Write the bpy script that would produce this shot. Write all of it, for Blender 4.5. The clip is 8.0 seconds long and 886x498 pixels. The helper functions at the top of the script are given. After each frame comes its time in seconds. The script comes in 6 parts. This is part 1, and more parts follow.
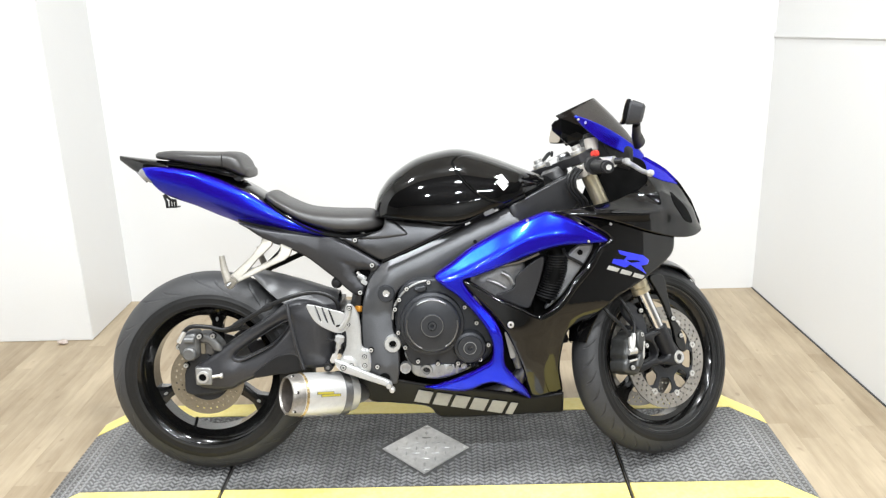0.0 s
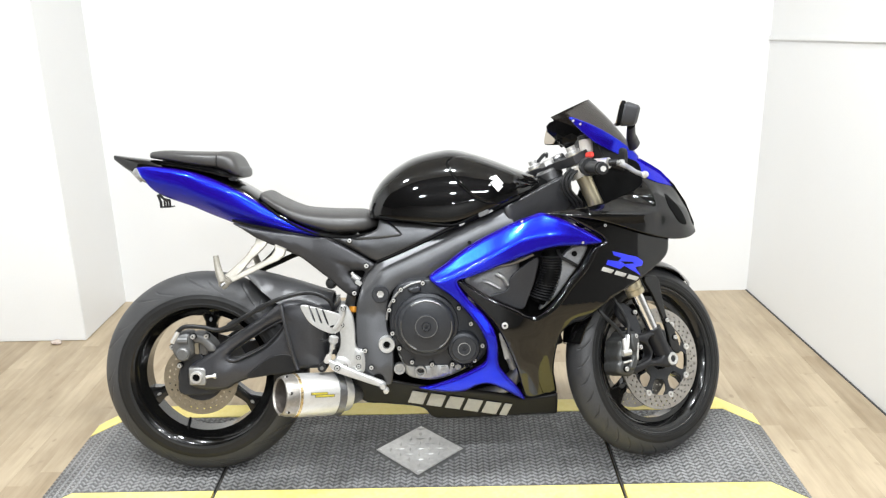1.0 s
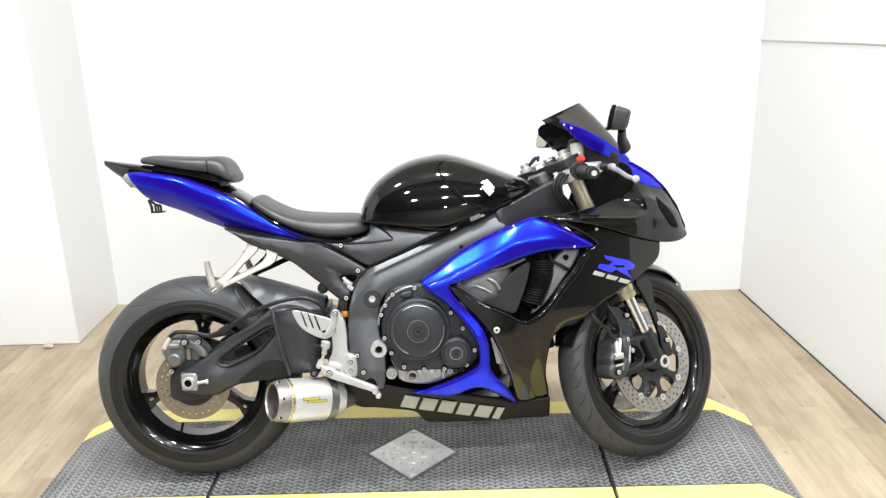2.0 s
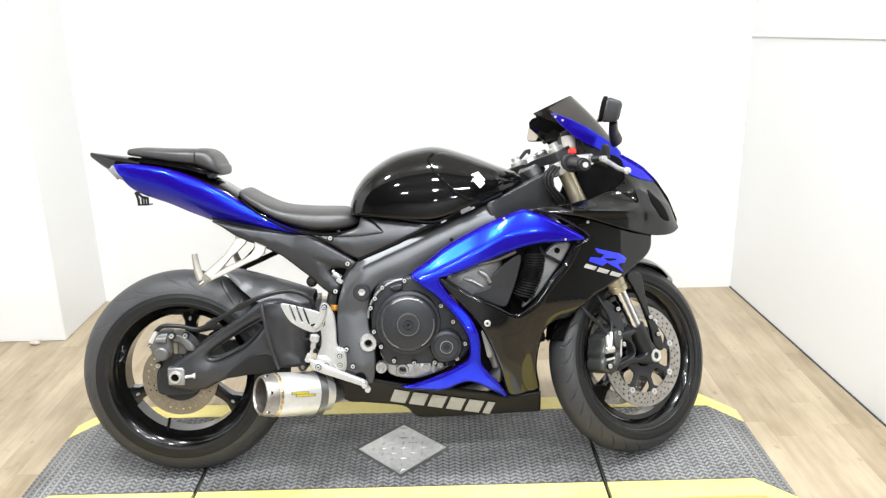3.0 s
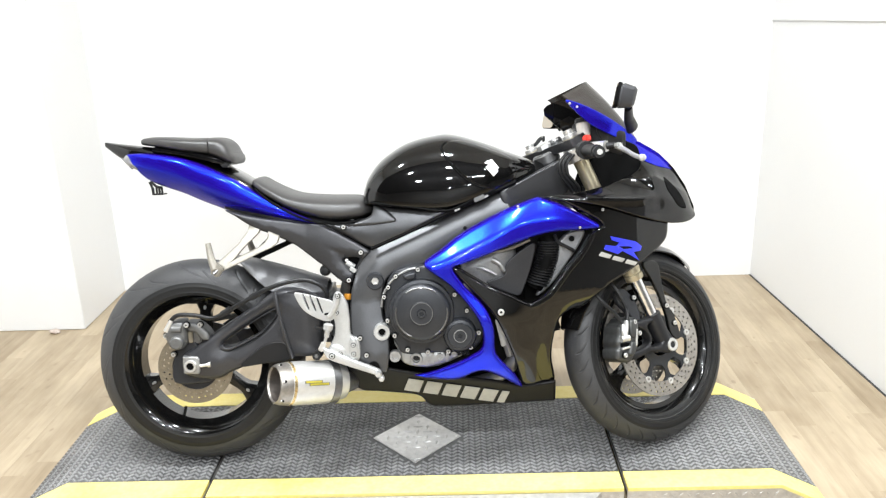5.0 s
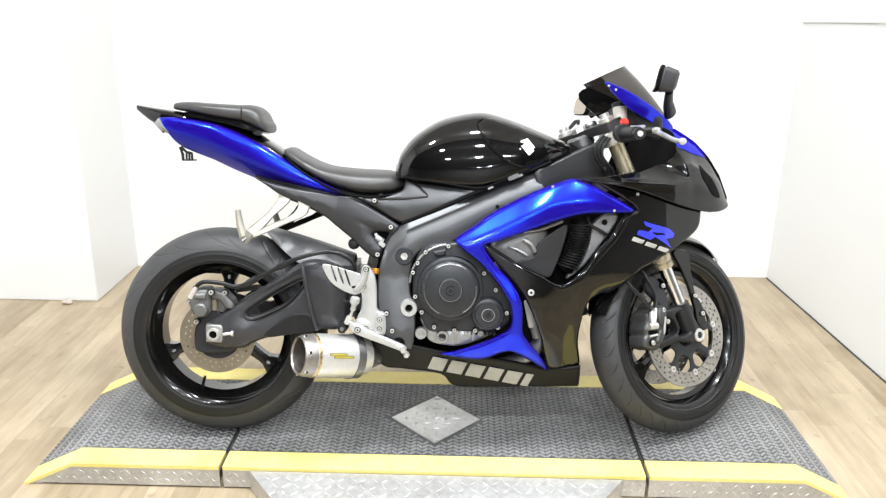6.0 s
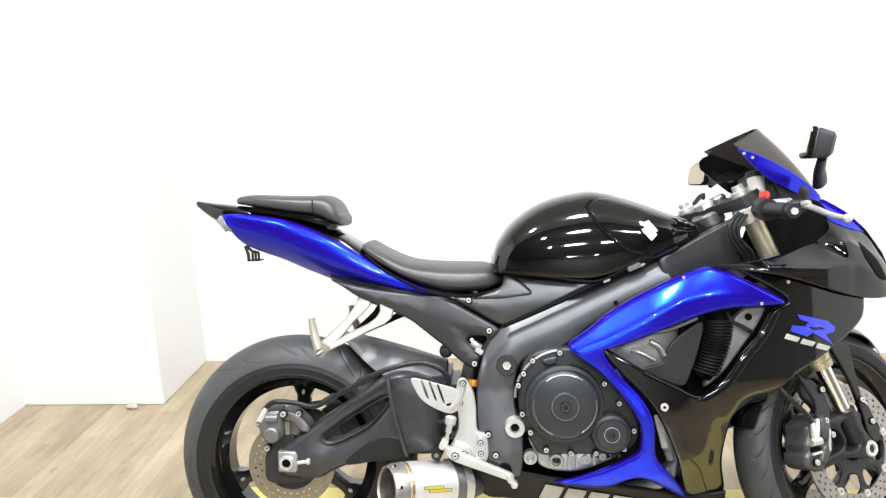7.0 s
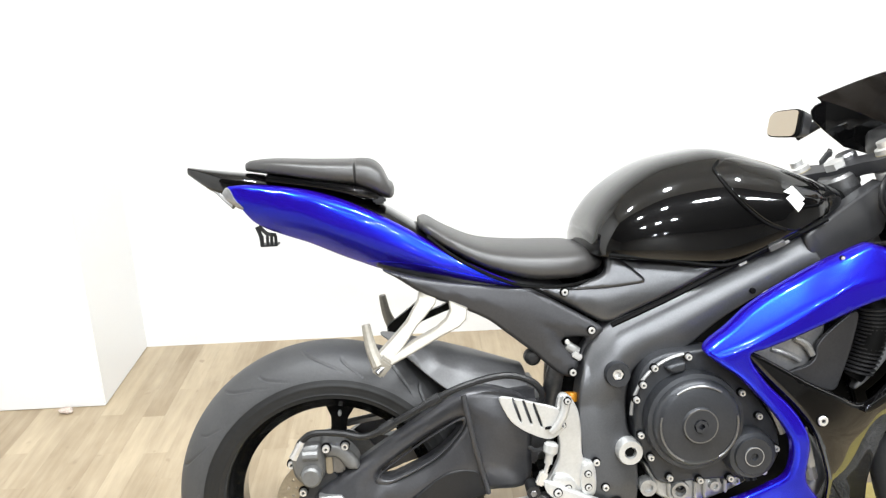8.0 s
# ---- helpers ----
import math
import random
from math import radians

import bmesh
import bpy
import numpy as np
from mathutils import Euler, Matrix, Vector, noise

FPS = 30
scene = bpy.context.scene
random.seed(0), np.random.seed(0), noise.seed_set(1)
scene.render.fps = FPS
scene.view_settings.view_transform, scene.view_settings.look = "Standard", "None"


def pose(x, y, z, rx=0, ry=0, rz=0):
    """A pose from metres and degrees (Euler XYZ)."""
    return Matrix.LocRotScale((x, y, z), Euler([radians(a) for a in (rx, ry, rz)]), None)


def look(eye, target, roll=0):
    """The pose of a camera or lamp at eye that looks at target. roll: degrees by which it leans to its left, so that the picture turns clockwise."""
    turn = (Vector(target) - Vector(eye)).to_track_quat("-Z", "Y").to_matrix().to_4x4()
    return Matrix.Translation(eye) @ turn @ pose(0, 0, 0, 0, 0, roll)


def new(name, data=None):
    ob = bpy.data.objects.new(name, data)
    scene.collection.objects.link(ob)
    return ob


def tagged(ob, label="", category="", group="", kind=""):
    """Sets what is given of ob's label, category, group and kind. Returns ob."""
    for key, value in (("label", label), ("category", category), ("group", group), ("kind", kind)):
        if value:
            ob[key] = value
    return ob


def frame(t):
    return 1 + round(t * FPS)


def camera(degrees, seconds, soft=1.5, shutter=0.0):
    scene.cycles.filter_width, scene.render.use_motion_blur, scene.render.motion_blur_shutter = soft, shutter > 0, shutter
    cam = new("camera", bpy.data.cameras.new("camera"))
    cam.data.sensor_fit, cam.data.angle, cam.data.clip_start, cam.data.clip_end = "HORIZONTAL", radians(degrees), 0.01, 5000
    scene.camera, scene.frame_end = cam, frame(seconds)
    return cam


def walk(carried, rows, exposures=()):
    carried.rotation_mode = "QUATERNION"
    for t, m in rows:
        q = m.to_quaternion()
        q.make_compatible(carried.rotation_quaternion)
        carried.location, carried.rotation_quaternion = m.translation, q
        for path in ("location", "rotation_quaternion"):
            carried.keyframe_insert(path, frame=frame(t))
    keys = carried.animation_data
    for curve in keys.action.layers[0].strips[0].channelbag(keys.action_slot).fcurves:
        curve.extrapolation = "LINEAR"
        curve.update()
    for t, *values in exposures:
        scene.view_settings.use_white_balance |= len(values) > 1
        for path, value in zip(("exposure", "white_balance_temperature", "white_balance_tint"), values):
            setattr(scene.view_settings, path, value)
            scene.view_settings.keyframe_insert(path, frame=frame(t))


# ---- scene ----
import collections

cam = camera(57.0, 8.0, 1.3)
PATH = [
    (0, (0.132, 0.165, 1.492), (0.095, 2.069, 0.88), -1.7),
    (0.5, (0.135, 0.168, 1.487), (0.094, 2.071, 0.873), -1.8),
    (1, (0.135, 0.165, 1.489), (0.109, 2.07, 0.881), -1.4),
    (1.5, (0.136, 0.162, 1.49), (0.117, 2.07, 0.894), -1.4),
    (1.7, (0.144, 0.169, 1.51), (0.125, 2.072, 0.894), -1.6),
    (2.8, (0.148, 0.176, 1.497), (0.148, 2.079, 0.881), -1.2),
    (3, (0.148, 0.183, 1.479), (0.155, 2.087, 0.867), -1.3),
    (3.5, (0.148, 0.187, 1.481), (0.169, 2.093, 0.875), -0.2),
    (4, (0.143, 0.193, 1.47), (0.157, 2.092, 0.842), 0.3),
    (4.2, (0.159, 0.202, 1.477), (0.161, 2.097, 0.835), -0.0),
    (5.3, (0.167, 0.186, 1.472), (0.12, 2.081, 0.835), -2.2),
    (5.5, (0.149, 0.178, 1.459), (0.089, 2.072, 0.82), -1.6),
    (5.7, (0.1242, 0.1783, 1.4457), (0.0672, 2.0686, 0.7949), -0.67),
    (5.8, (0.115, 0.177, 1.436), (0.045, 2.063, 0.773), 0.0),
    (5.9, (0.0852, 0.1846, 1.4102), (0.0511, 2.0793, 0.7708), 0.98),
    (6, (0.074, 0.192, 1.398), (0.036, 2.09, 0.769), 0.7),
    (6.1, (0.067, 0.2092, 1.3951), (0.0169, 2.1079, 0.7685), -0.24),
    (6.2, (0.072, 0.222, 1.397), (0.007, 2.121, 0.773), -0.9),
    (6.3, (0.0517, 0.2407, 1.3872), (-0.0003, 2.143, 0.7718), -0.82),
    (6.5, (0.027, 0.3, 1.372), (0.011, 2.207, 0.769), -0.5),
    (6.6, (0.0309, 0.3623, 1.3671), (0.0009, 2.2809, 0.803), -0.90),
    (6.7, (0.046, 0.423, 1.374), (-0.037, 2.355, 0.865), -1.8),
    (6.8, (0.0255, 0.4745, 1.3817), (-0.0842, 2.4131, 0.9022), -2.96),
    (7, (-0.026, 0.548, 1.401), (-0.228, 2.477, 0.915), -2.9),
    (7.2, (-0.087, 0.625, 1.4), (-0.305, 2.54, 0.868), -1.3),
    (7.3, (-0.1369, 0.6708, 1.3883), (-0.3347, 2.5798, 0.8256), -0.55),
    (7.5, (-0.231, 0.772, 1.368), (-0.334, 2.692, 0.815), -1.4),
    (7.7, (-0.325, 0.875, 1.37), (-0.316, 2.797, 0.818), -3.2),
    (7.8, (-0.3783, 0.92, 1.3677), (-0.3408, 2.8391, 0.8059), -3.44),
    (8, (-0.436, 1.005, 1.366), (-0.377, 2.903, 0.737), -2.1),
]
walk(cam, [(t, look(eye, target, roll)) for t, eye, target, roll in PATH], [(0.0, -0.12), (1.7, -0.12), (3.0, 0.0), (5.3, 0.03), (6.7, 0.05), (7.5, 0.14), (8.0, 0.14)])

# ---------------------------------------------------------------- world and lights
world = bpy.data.worlds.new("world")
scene.world = world
world.use_nodes = True
world.node_tree.nodes["Background"].inputs[0].default_value = (0.9, 0.95, 1.0, 1)
world.node_tree.nodes["Background"].inputs[1].default_value = 0.05

CEIL = 3.05
LAMPS = [(-0.75, 0.15), (0.1, 0.15), (0.95, 0.15), (1.8, 0.15), (-0.6, -2.0), (0.1, -2.0), (0.8, -2.0), (0.2, -6.6), (1.0, -6.6), (-1.1, 1.9), (0.0, 1.9), (1.1, 1.9)]
LAMP_W = 35.5

# ---------------------------------------------------------------- materials
def node(nt, kind, **inp):
    n = nt.nodes.new(kind)
    for k, v in inp.items():
        n.inputs[k.replace("_", " ")].default_value = v
    return n


def material(name, a, b, rough, metal=0.0, scale=5.0, fine=90.0, bump=0.0, coat=0.0, rvar=0.08, stretch=(1, 1, 1), each=0.0, spec=0.5, trans=0.0, alpha=1.0):
    """Colour drifts between a and b at two scales; roughness and relief follow the finer one. each: change from piece to piece."""
    m = bpy.data.materials.new(name)
    m.use_nodes = True
    nt = m.node_tree
    p = nt.nodes["Principled BSDF"]
    tc = nt.nodes.new("ShaderNodeTexCoord")
    mp = nt.nodes.new("ShaderNodeMapping")
    mp.inputs["Scale"].default_value = stretch
    nt.links.new(tc.outputs["Object"], mp.inputs["Vector"])
    n1 = node(nt, "ShaderNodeTexNoise", Scale=scale, Detail=3.0, Roughness=0.55)
    n2 = node(nt, "ShaderNodeTexNoise", Scale=fine, Detail=4.0, Roughness=0.6)
    for n in (n1, n2):
        nt.links.new(mp.outputs[0], n.inputs["Vector"])
    add = nt.nodes.new("ShaderNodeMath")
    add.operation = "MULTIPLY_ADD"
    nt.links.new(n2.outputs[0], add.inputs[0])
    add.inputs[1].default_value = 0.5
    half = nt.nodes.new("ShaderNodeMath")
    half.operation = "MULTIPLY"
    nt.links.new(n1.outputs[0], half.inputs[0])
    half.inputs[1].default_value = 0.6
    nt.links.new(half.outputs[0], add.inputs[2])
    fac = nt.nodes.new("ShaderNodeMapRange")
    fac.inputs["From Min"].default_value, fac.inputs["From Max"].default_value = 0.32, 0.78
    nt.links.new(add.outputs[0], fac.inputs["Value"])
    last = fac.outputs[0]
    if each:
        oi = nt.nodes.new("ShaderNodeObjectInfo")
        ea = nt.nodes.new("ShaderNodeMath")
        ea.operation = "MULTIPLY_ADD"
        nt.links.new(oi.outputs["Random"], ea.inputs[0])
        ea.inputs[1].default_value = each
        sh = nt.nodes.new("ShaderNodeMath")
        sh.operation = "MULTIPLY_ADD"
        nt.links.new(last, sh.inputs[0])
        sh.inputs[1].default_value = 1 - each
        nt.links.new(ea.outputs[0], sh.inputs[2])
        ea.inputs[2].default_value = 0.0
        last = sh.outputs[0]
    mix = nt.nodes.new("ShaderNodeMix")
    mix.data_type = "RGBA"
    nt.links.new(last, mix.inputs[0])
    mix.inputs[6].default_value = (*a, 1)
    mix.inputs[7].default_value = (*b, 1)
    nt.links.new(mix.outputs[2], p.inputs["Base Color"])
    rr = nt.nodes.new("ShaderNodeMapRange")
    rr.inputs["To Min"].default_value, rr.inputs["To Max"].default_value = max(0.02, rough - rvar), min(1, rough + rvar)
    nt.links.new(n2.outputs[0], rr.inputs["Value"])
    nt.links.new(rr.outputs[0], p.inputs["Roughness"])
    p.inputs["Metallic"].default_value = metal
    p.inputs["Coat Weight"].default_value = coat
    p.inputs["Coat Roughness"].default_value = 0.04
    p.inputs["Specular IOR Level"].default_value = spec
    p.inputs["Transmission Weight"].default_value = trans
    p.inputs["Alpha"].default_value = alpha
    if bump:
        bp = nt.nodes.new("ShaderNodeBump")
        bp.inputs["Strength"].default_value = bump
        bp.inputs["Distance"].default_value = 0.002
        nt.links.new(n2.outputs[0], bp.inputs["Height"])
        nt.links.new(bp.outputs[0], p.inputs["Normal"])
    return m


WALL = material("white_wall_paint", (0.735, 0.735, 0.73), (0.77, 0.77, 0.765), 0.6, scale=1.2, fine=160, bump=0.15)
CEILING = material("ceiling_paint", (0.74, 0.74, 0.73), (0.80, 0.80, 0.79), 0.8, scale=1.5, fine=60, bump=0.2)
# unseen showroom walls, toned below the bay's white to limit fill light
DARKWALL = material("unseen_showroom_wall", (0.52, 0.52, 0.51), (0.60, 0.60, 0.59), 0.7, scale=1.0, fine=40, bump=0.2)
PLANK = bpy.data.materials.new("oak_look_plank")


def plank_grain(m):
    """Pale oak print: each strip has its own tone, with streaks, blotches and a few small dark knots."""
    m.use_nodes = True
    nt = m.node_tree
    p = nt.nodes["Principled BSDF"]
    geo = nt.nodes.new("ShaderNodeNewGeometry")
    oi = nt.nodes.new("ShaderNodeObjectInfo")
    off = nt.nodes.new("ShaderNodeVectorMath")
    off.operation = "SCALE"
    off.inputs[0].default_value = (13.0, 31.0, 7.0)
    nt.links.new(oi.outputs["Random"], off.inputs["Scale"])
    add = nt.nodes.new("ShaderNodeVectorMath")
    add.operation = "ADD"
    nt.links.new(geo.outputs["Position"], add.inputs[0])
    nt.links.new(off.outputs[0], add.inputs[1])
    def noise_at(stretch, scale, detail, src):
        mp = nt.nodes.new("ShaderNodeMapping")
        mp.inputs["Scale"].default_value = stretch
        nt.links.new(src, mp.inputs["Vector"])
        n = node(nt, "ShaderNodeTexNoise", Scale=scale, Detail=detail, Roughness=0.6)
        nt.links.new(mp.outputs[0], n.inputs["Vector"])
        return n.outputs[0]
    def calc(op, a, b):
        q = nt.nodes.new("ShaderNodeMath")
        q.operation = op
        for k, v in ((0, a), (1, b)):
            if isinstance(v, float):
                q.inputs[k].default_value = v
            else:
                nt.links.new(v, q.inputs[k])
        return q.outputs[0]
    streak = noise_at((16.0, 1.3, 1.0), 3.0, 5.0, add.outputs[0])
    blotch = noise_at((2.2, 1.0, 1.0), 3.5, 3.0, geo.outputs["Position"])
    knot = noise_at((1.0, 0.6, 1.0), 26.0, 1.0, add.outputs[0])
    tone = calc("ADD", calc("MULTIPLY", oi.outputs["Random"], 0.30), calc("ADD", calc("MULTIPLY", streak, 0.62), calc("MULTIPLY", blotch, 0.62)))
    fac = nt.nodes.new("ShaderNodeMapRange")
    fac.inputs["From Min"].default_value, fac.inputs["From Max"].default_value = 0.44, 1.10
    nt.links.new(tone, fac.inputs["Value"])
    mix = nt.nodes.new("ShaderNodeMix")
    mix.data_type = "RGBA"
    nt.links.new(fac.outputs[0], mix.inputs[0])
    mix.inputs[6].default_value = (0.240, 0.179, 0.109, 1)
    mix.inputs[7].default_value = (0.492, 0.404, 0.282, 1)
    spot = nt.nodes.new("ShaderNodeMapRange")
    spot.inputs["From Min"].default_value, spot.inputs["From Max"].default_value = 0.70, 0.80
    spot.inputs["To Max"].default_value = 0.45
    nt.links.new(knot, spot.inputs["Value"])
    dark = nt.nodes.new("ShaderNodeMix")
    dark.data_type = "RGBA"
    nt.links.new(spot.outputs[0], dark.inputs[0])
    nt.links.new(mix.outputs[2], dark.inputs[6])
    dark.inputs[7].default_value = (0.16, 0.11, 0.07, 1)
    nt.links.new(dark.outputs[2], p.inputs["Base Color"])
    rr = nt.nodes.new("ShaderNodeMapRange")
    rr.inputs["To Min"].default_value, rr.inputs["To Max"].default_value = 0.34, 0.52
    nt.links.new(streak, rr.inputs["Value"])
    nt.links.new(rr.outputs[0], p.inputs["Roughness"])
    bp = nt.nodes.new("ShaderNodeBump")
    bp.inputs["Strength"].default_value = 0.15
    bp.inputs["Distance"].default_value = 0.001
    nt.links.new(streak, bp.inputs["Height"])
    nt.links.new(bp.outputs[0], p.inputs["Normal"])


plank_grain(PLANK)
# unseen showroom ceiling, near-black so that it returns little light
DARKCEIL = material("dark_showroom_ceiling", (0.035, 0.035, 0.035), (0.06, 0.06, 0.06), 0.8, scale=1.0, fine=40)
SUBFLOOR = material("plank_joint_filler", (0.24, 0.18, 0.11), (0.34, 0.26, 0.17), 0.8)
MAT = material("dark_rubber_deck", (0.020, 0.020, 0.020), (0.14, 0.139, 0.137), 0.46, scale=3.2, fine=38, bump=0.3, rvar=0.16)
# lugs paler than the mat: rubber wear, plus glare put into the colour
LUG = material("worn_lugs_with_glare", (0.100, 0.100, 0.101), (0.36, 0.358, 0.356), 0.32, scale=3.2, fine=60, rvar=0.12)
YELLOW = material("worn_yellow_edge_paint", (0.75, 0.60, 0.135), (0.83, 0.725, 0.30), 0.48, scale=5, fine=70, bump=0.25, rvar=0.12)
STEELPLATE = material("scuffed_aluminium_plate", (0.38, 0.37, 0.36), (0.68, 0.67, 0.65), 0.38, metal=0.5, scale=7, fine=60, bump=0.3, rvar=0.14)
BLACK = material("black_gloss_paint", (0.0014, 0.0014, 0.0016), (0.0026, 0.0025, 0.0025), 0.28, coat=1.0, scale=3, fine=400, rvar=0.04, spec=0.03)
BLUE = material("blue_metallic_paint", (0.012, 0.001, 0.19), (0.017, 0.002, 0.25), 0.30, coat=0.55, scale=3, fine=900, rvar=0.04, spec=0.03)


def flake(m, colour, share, rough):
    """Lays a metallic flake layer over a paint."""
    nt = m.node_tree
    out = nt.nodes["Material Output"]
    base = nt.nodes["Principled BSDF"]
    top = nt.nodes.new("ShaderNodeBsdfPrincipled")
    top.inputs["Base Color"].default_value = (*colour, 1)
    top.inputs["Metallic"].default_value = 1.0
    top.inputs["Roughness"].default_value = rough
    mix = nt.nodes.new("ShaderNodeMixShader")
    mix.inputs[0].default_value = share
    nt.links.new(base.outputs[0], mix.inputs[1])
    nt.links.new(top.outputs[0], mix.inputs[2])
    nt.links.new(mix.outputs[0], out.inputs["Surface"])


flake(BLUE, (0.004, 0.050, 0.95), 0.42, 0.24)
DECAL = material("blue_vinyl_decal", (0.02, 0.03, 0.62), (0.03, 0.04, 0.70), 0.35, coat=0.5)
GREY = material("graphite_frame_paint", (0.082, 0.083, 0.087), (0.118, 0.119, 0.124), 0.38, metal=0.85, scale=6, fine=300, bump=0.06)
HEADGREY = material("dark_frame_head_paint", (0.026, 0.026, 0.028), (0.042, 0.042, 0.044), 0.36, metal=0.3, scale=6, fine=300)
COVERGREY = material("dark_grey_plastic", (0.040, 0.040, 0.043), (0.064, 0.064, 0.068), 0.42, metal=0.6, scale=6, fine=240, bump=0.06)
PLASTIC = material("black_plastic", (0.007, 0.007, 0.0075), (0.015, 0.015, 0.016), 0.40, scale=8, fine=260, bump=0.12, spec=0.34)
BELLY = material("satin_black_belly_pan", (0.007, 0.0065, 0.0065), (0.013, 0.0125, 0.012), 0.36, scale=5, fine=200, bump=0.05, spec=0.16)
SWING = material("satin_black_alloy", (0.040, 0.040, 0.043), (0.064, 0.064, 0.069), 0.34, metal=0.4, scale=6, fine=220, bump=0.02, rvar=0.03)
ENGINE = material("black_engine_casting", (0.022, 0.0235, 0.027), (0.040, 0.042, 0.047), 0.38, metal=0.4, scale=9, fine=260, bump=0.15)
# near-black: shade of gaps and hidden parts put into colour; also black trim
CORE = material("shade_and_trim_black", (0.0012, 0.0012, 0.0012), (0.0028, 0.0028, 0.0028), 0.6, bump=0.1, spec=0.08)
SEATM = material("black_seat_vinyl", (0.025, 0.024, 0.0235), (0.042, 0.040, 0.039), 0.40, scale=7, fine=420, bump=0.2, spec=0.66)
RUBBER = material("tyre_rubber", (0.022, 0.022, 0.0235), (0.047, 0.047, 0.048), 0.52, scale=7, fine=160, bump=0.15, rvar=0.12)
SIDEWALL = material("tyre_sidewall_rubber", (0.007, 0.007, 0.007), (0.014, 0.014, 0.014), 0.46, scale=7, fine=160, bump=0.08, spec=0.32)
FOOTM = material("black_cast_fork_foot", (0.013, 0.013, 0.014), (0.024, 0.024, 0.026), 0.38, metal=0.2, scale=9, fine=220, bump=0.12, spec=0.4)
RIM = material("black_gloss_wheel", (0.0025, 0.0025, 0.0025), (0.0045, 0.0045, 0.0045), 0.20, coat=0.6, scale=4, fine=200, rvar=0.05, spec=0.25)
# brighter than the rim, for the added rings that imitate its edge highlight
GLINT = material("rim_glint_black", (0.05, 0.05, 0.05), (0.08, 0.08, 0.08), 0.12, coat=1.0, metal=0.8, rvar=0.03)
SILVER = material("satin_cast_aluminium", (0.58, 0.57, 0.55), (0.74, 0.73, 0.71), 0.36, metal=0.7, scale=12, fine=200, bump=0.1)
WHITEALU = material("bright_rearset_aluminium", (0.46, 0.46, 0.45), (0.60, 0.60, 0.59), 0.32, metal=0.55, scale=12, fine=200, bump=0.1)
CASTALU = material("weathered_cast_alloy", (0.20, 0.186, 0.155), (0.32, 0.298, 0.26), 0.46, metal=0.3, scale=14, fine=160, bump=0.2)
BRUSHED = material("brushed_muffler_steel", (0.56, 0.55, 0.53), (0.72, 0.71, 0.69), 0.38, metal=0.65, scale=6, fine=120, bump=0.08, stretch=(1, 14, 14))
TINT = material("heat_tinted_steel", (0.50, 0.36, 0.16), (0.62, 0.48, 0.26), 0.28, metal=0.9, scale=20, fine=120)
DARKSTEEL = material("dark_clamp_steel", (0.14, 0.14, 0.145), (0.26, 0.26, 0.26), 0.36, metal=0.9, scale=10, fine=150)
CHROME = material("hard_chrome", (0.78, 0.78, 0.79), (0.88, 0.88, 0.88), 0.08, metal=1.0, rvar=0.03)
DISC = material("drilled_disc_steel", (0.28, 0.26, 0.235), (0.44, 0.42, 0.39), 0.30, metal=0.85, scale=10, fine=200, bump=0.05)
STAINED = material("heat_stained_end_cap", (0.20, 0.185, 0.165), (0.40, 0.375, 0.345), 0.38, metal=0.75, scale=18, fine=120, bump=0.1)
SOOT = material("sooty_brown_outlet", (0.030, 0.024, 0.020), (0.075, 0.062, 0.052), 0.6, metal=0.3, scale=30, fine=150, bump=0.2)
REARDISC = material("worn_rear_disc_steel", (0.24, 0.21, 0.16), (0.40, 0.36, 0.29), 0.36, metal=0.85, scale=10, fine=200)
GOLD = material("pale_gold_fork_tube", (0.50, 0.44, 0.30), (0.60, 0.54, 0.39), 0.34, metal=0.7, scale=8, fine=200)
CALIPER = material("dark_grey_caliper", (0.046, 0.047, 0.046), (0.080, 0.081, 0.079), 0.38, metal=0.4, bump=0.1)
REARCAL = material("dull_grey_caliper", (0.10, 0.10, 0.10), (0.19, 0.19, 0.185), 0.45, metal=0.5, bump=0.15)
HUGGER = material("dull_black_hugger_plastic", (0.11, 0.11, 0.114), (0.17, 0.17, 0.174), 0.40, scale=9, fine=200, bump=0.1)
HEADM = material("dull_cylinder_head_alloy", (0.20, 0.20, 0.205), (0.34, 0.34, 0.345), 0.42, metal=0.55, scale=16, fine=180, bump=0.3)
CASTGREY = material("raw_crankcase_alloy", (0.26, 0.26, 0.26), (0.48, 0.48, 0.47), 0.40, metal=0.7, scale=18, fine=160, bump=0.35)
WHITE = material("white_badge", (0.80, 0.80, 0.78), (0.86, 0.86, 0.85), 0.3)
LETTER = material("silver_grey_decal", (0.30, 0.29, 0.265), (0.42, 0.41, 0.38), 0.4)
YDECAL = material("yellow_maker_decal", (0.60, 0.50, 0.05), (0.72, 0.62, 0.10), 0.4)
RED = material("red_switch", (0.60, 0.03, 0.02), (0.72, 0.06, 0.04), 0.4)
AMBER = material("amber_spring_preload", (0.38, 0.15, 0.01), (0.50, 0.22, 0.02), 0.35, metal=0.4)
# mirror glass; the tan colour stands in for a dim showroom reflection
MIRRORM = material("mirror_reflection_tint", (0.50, 0.43, 0.34), (0.52, 0.45, 0.36), 0.03, metal=1.0, rvar=0.01)
LENS = material("clear_lens", (0.16, 0.16, 0.165), (0.36, 0.36, 0.355), 0.12, coat=0.6, rvar=0.04, metal=0.4, scale=60)
SMOKE = material("smoked_screen", (0.020, 0.016, 0.013), (0.030, 0.025, 0.021), 0.08, rvar=0.02, alpha=0.92)
RESERVOIR = material("cloudy_fluid_reservoir", (0.52, 0.48, 0.43), (0.66, 0.62, 0.57), 0.4)
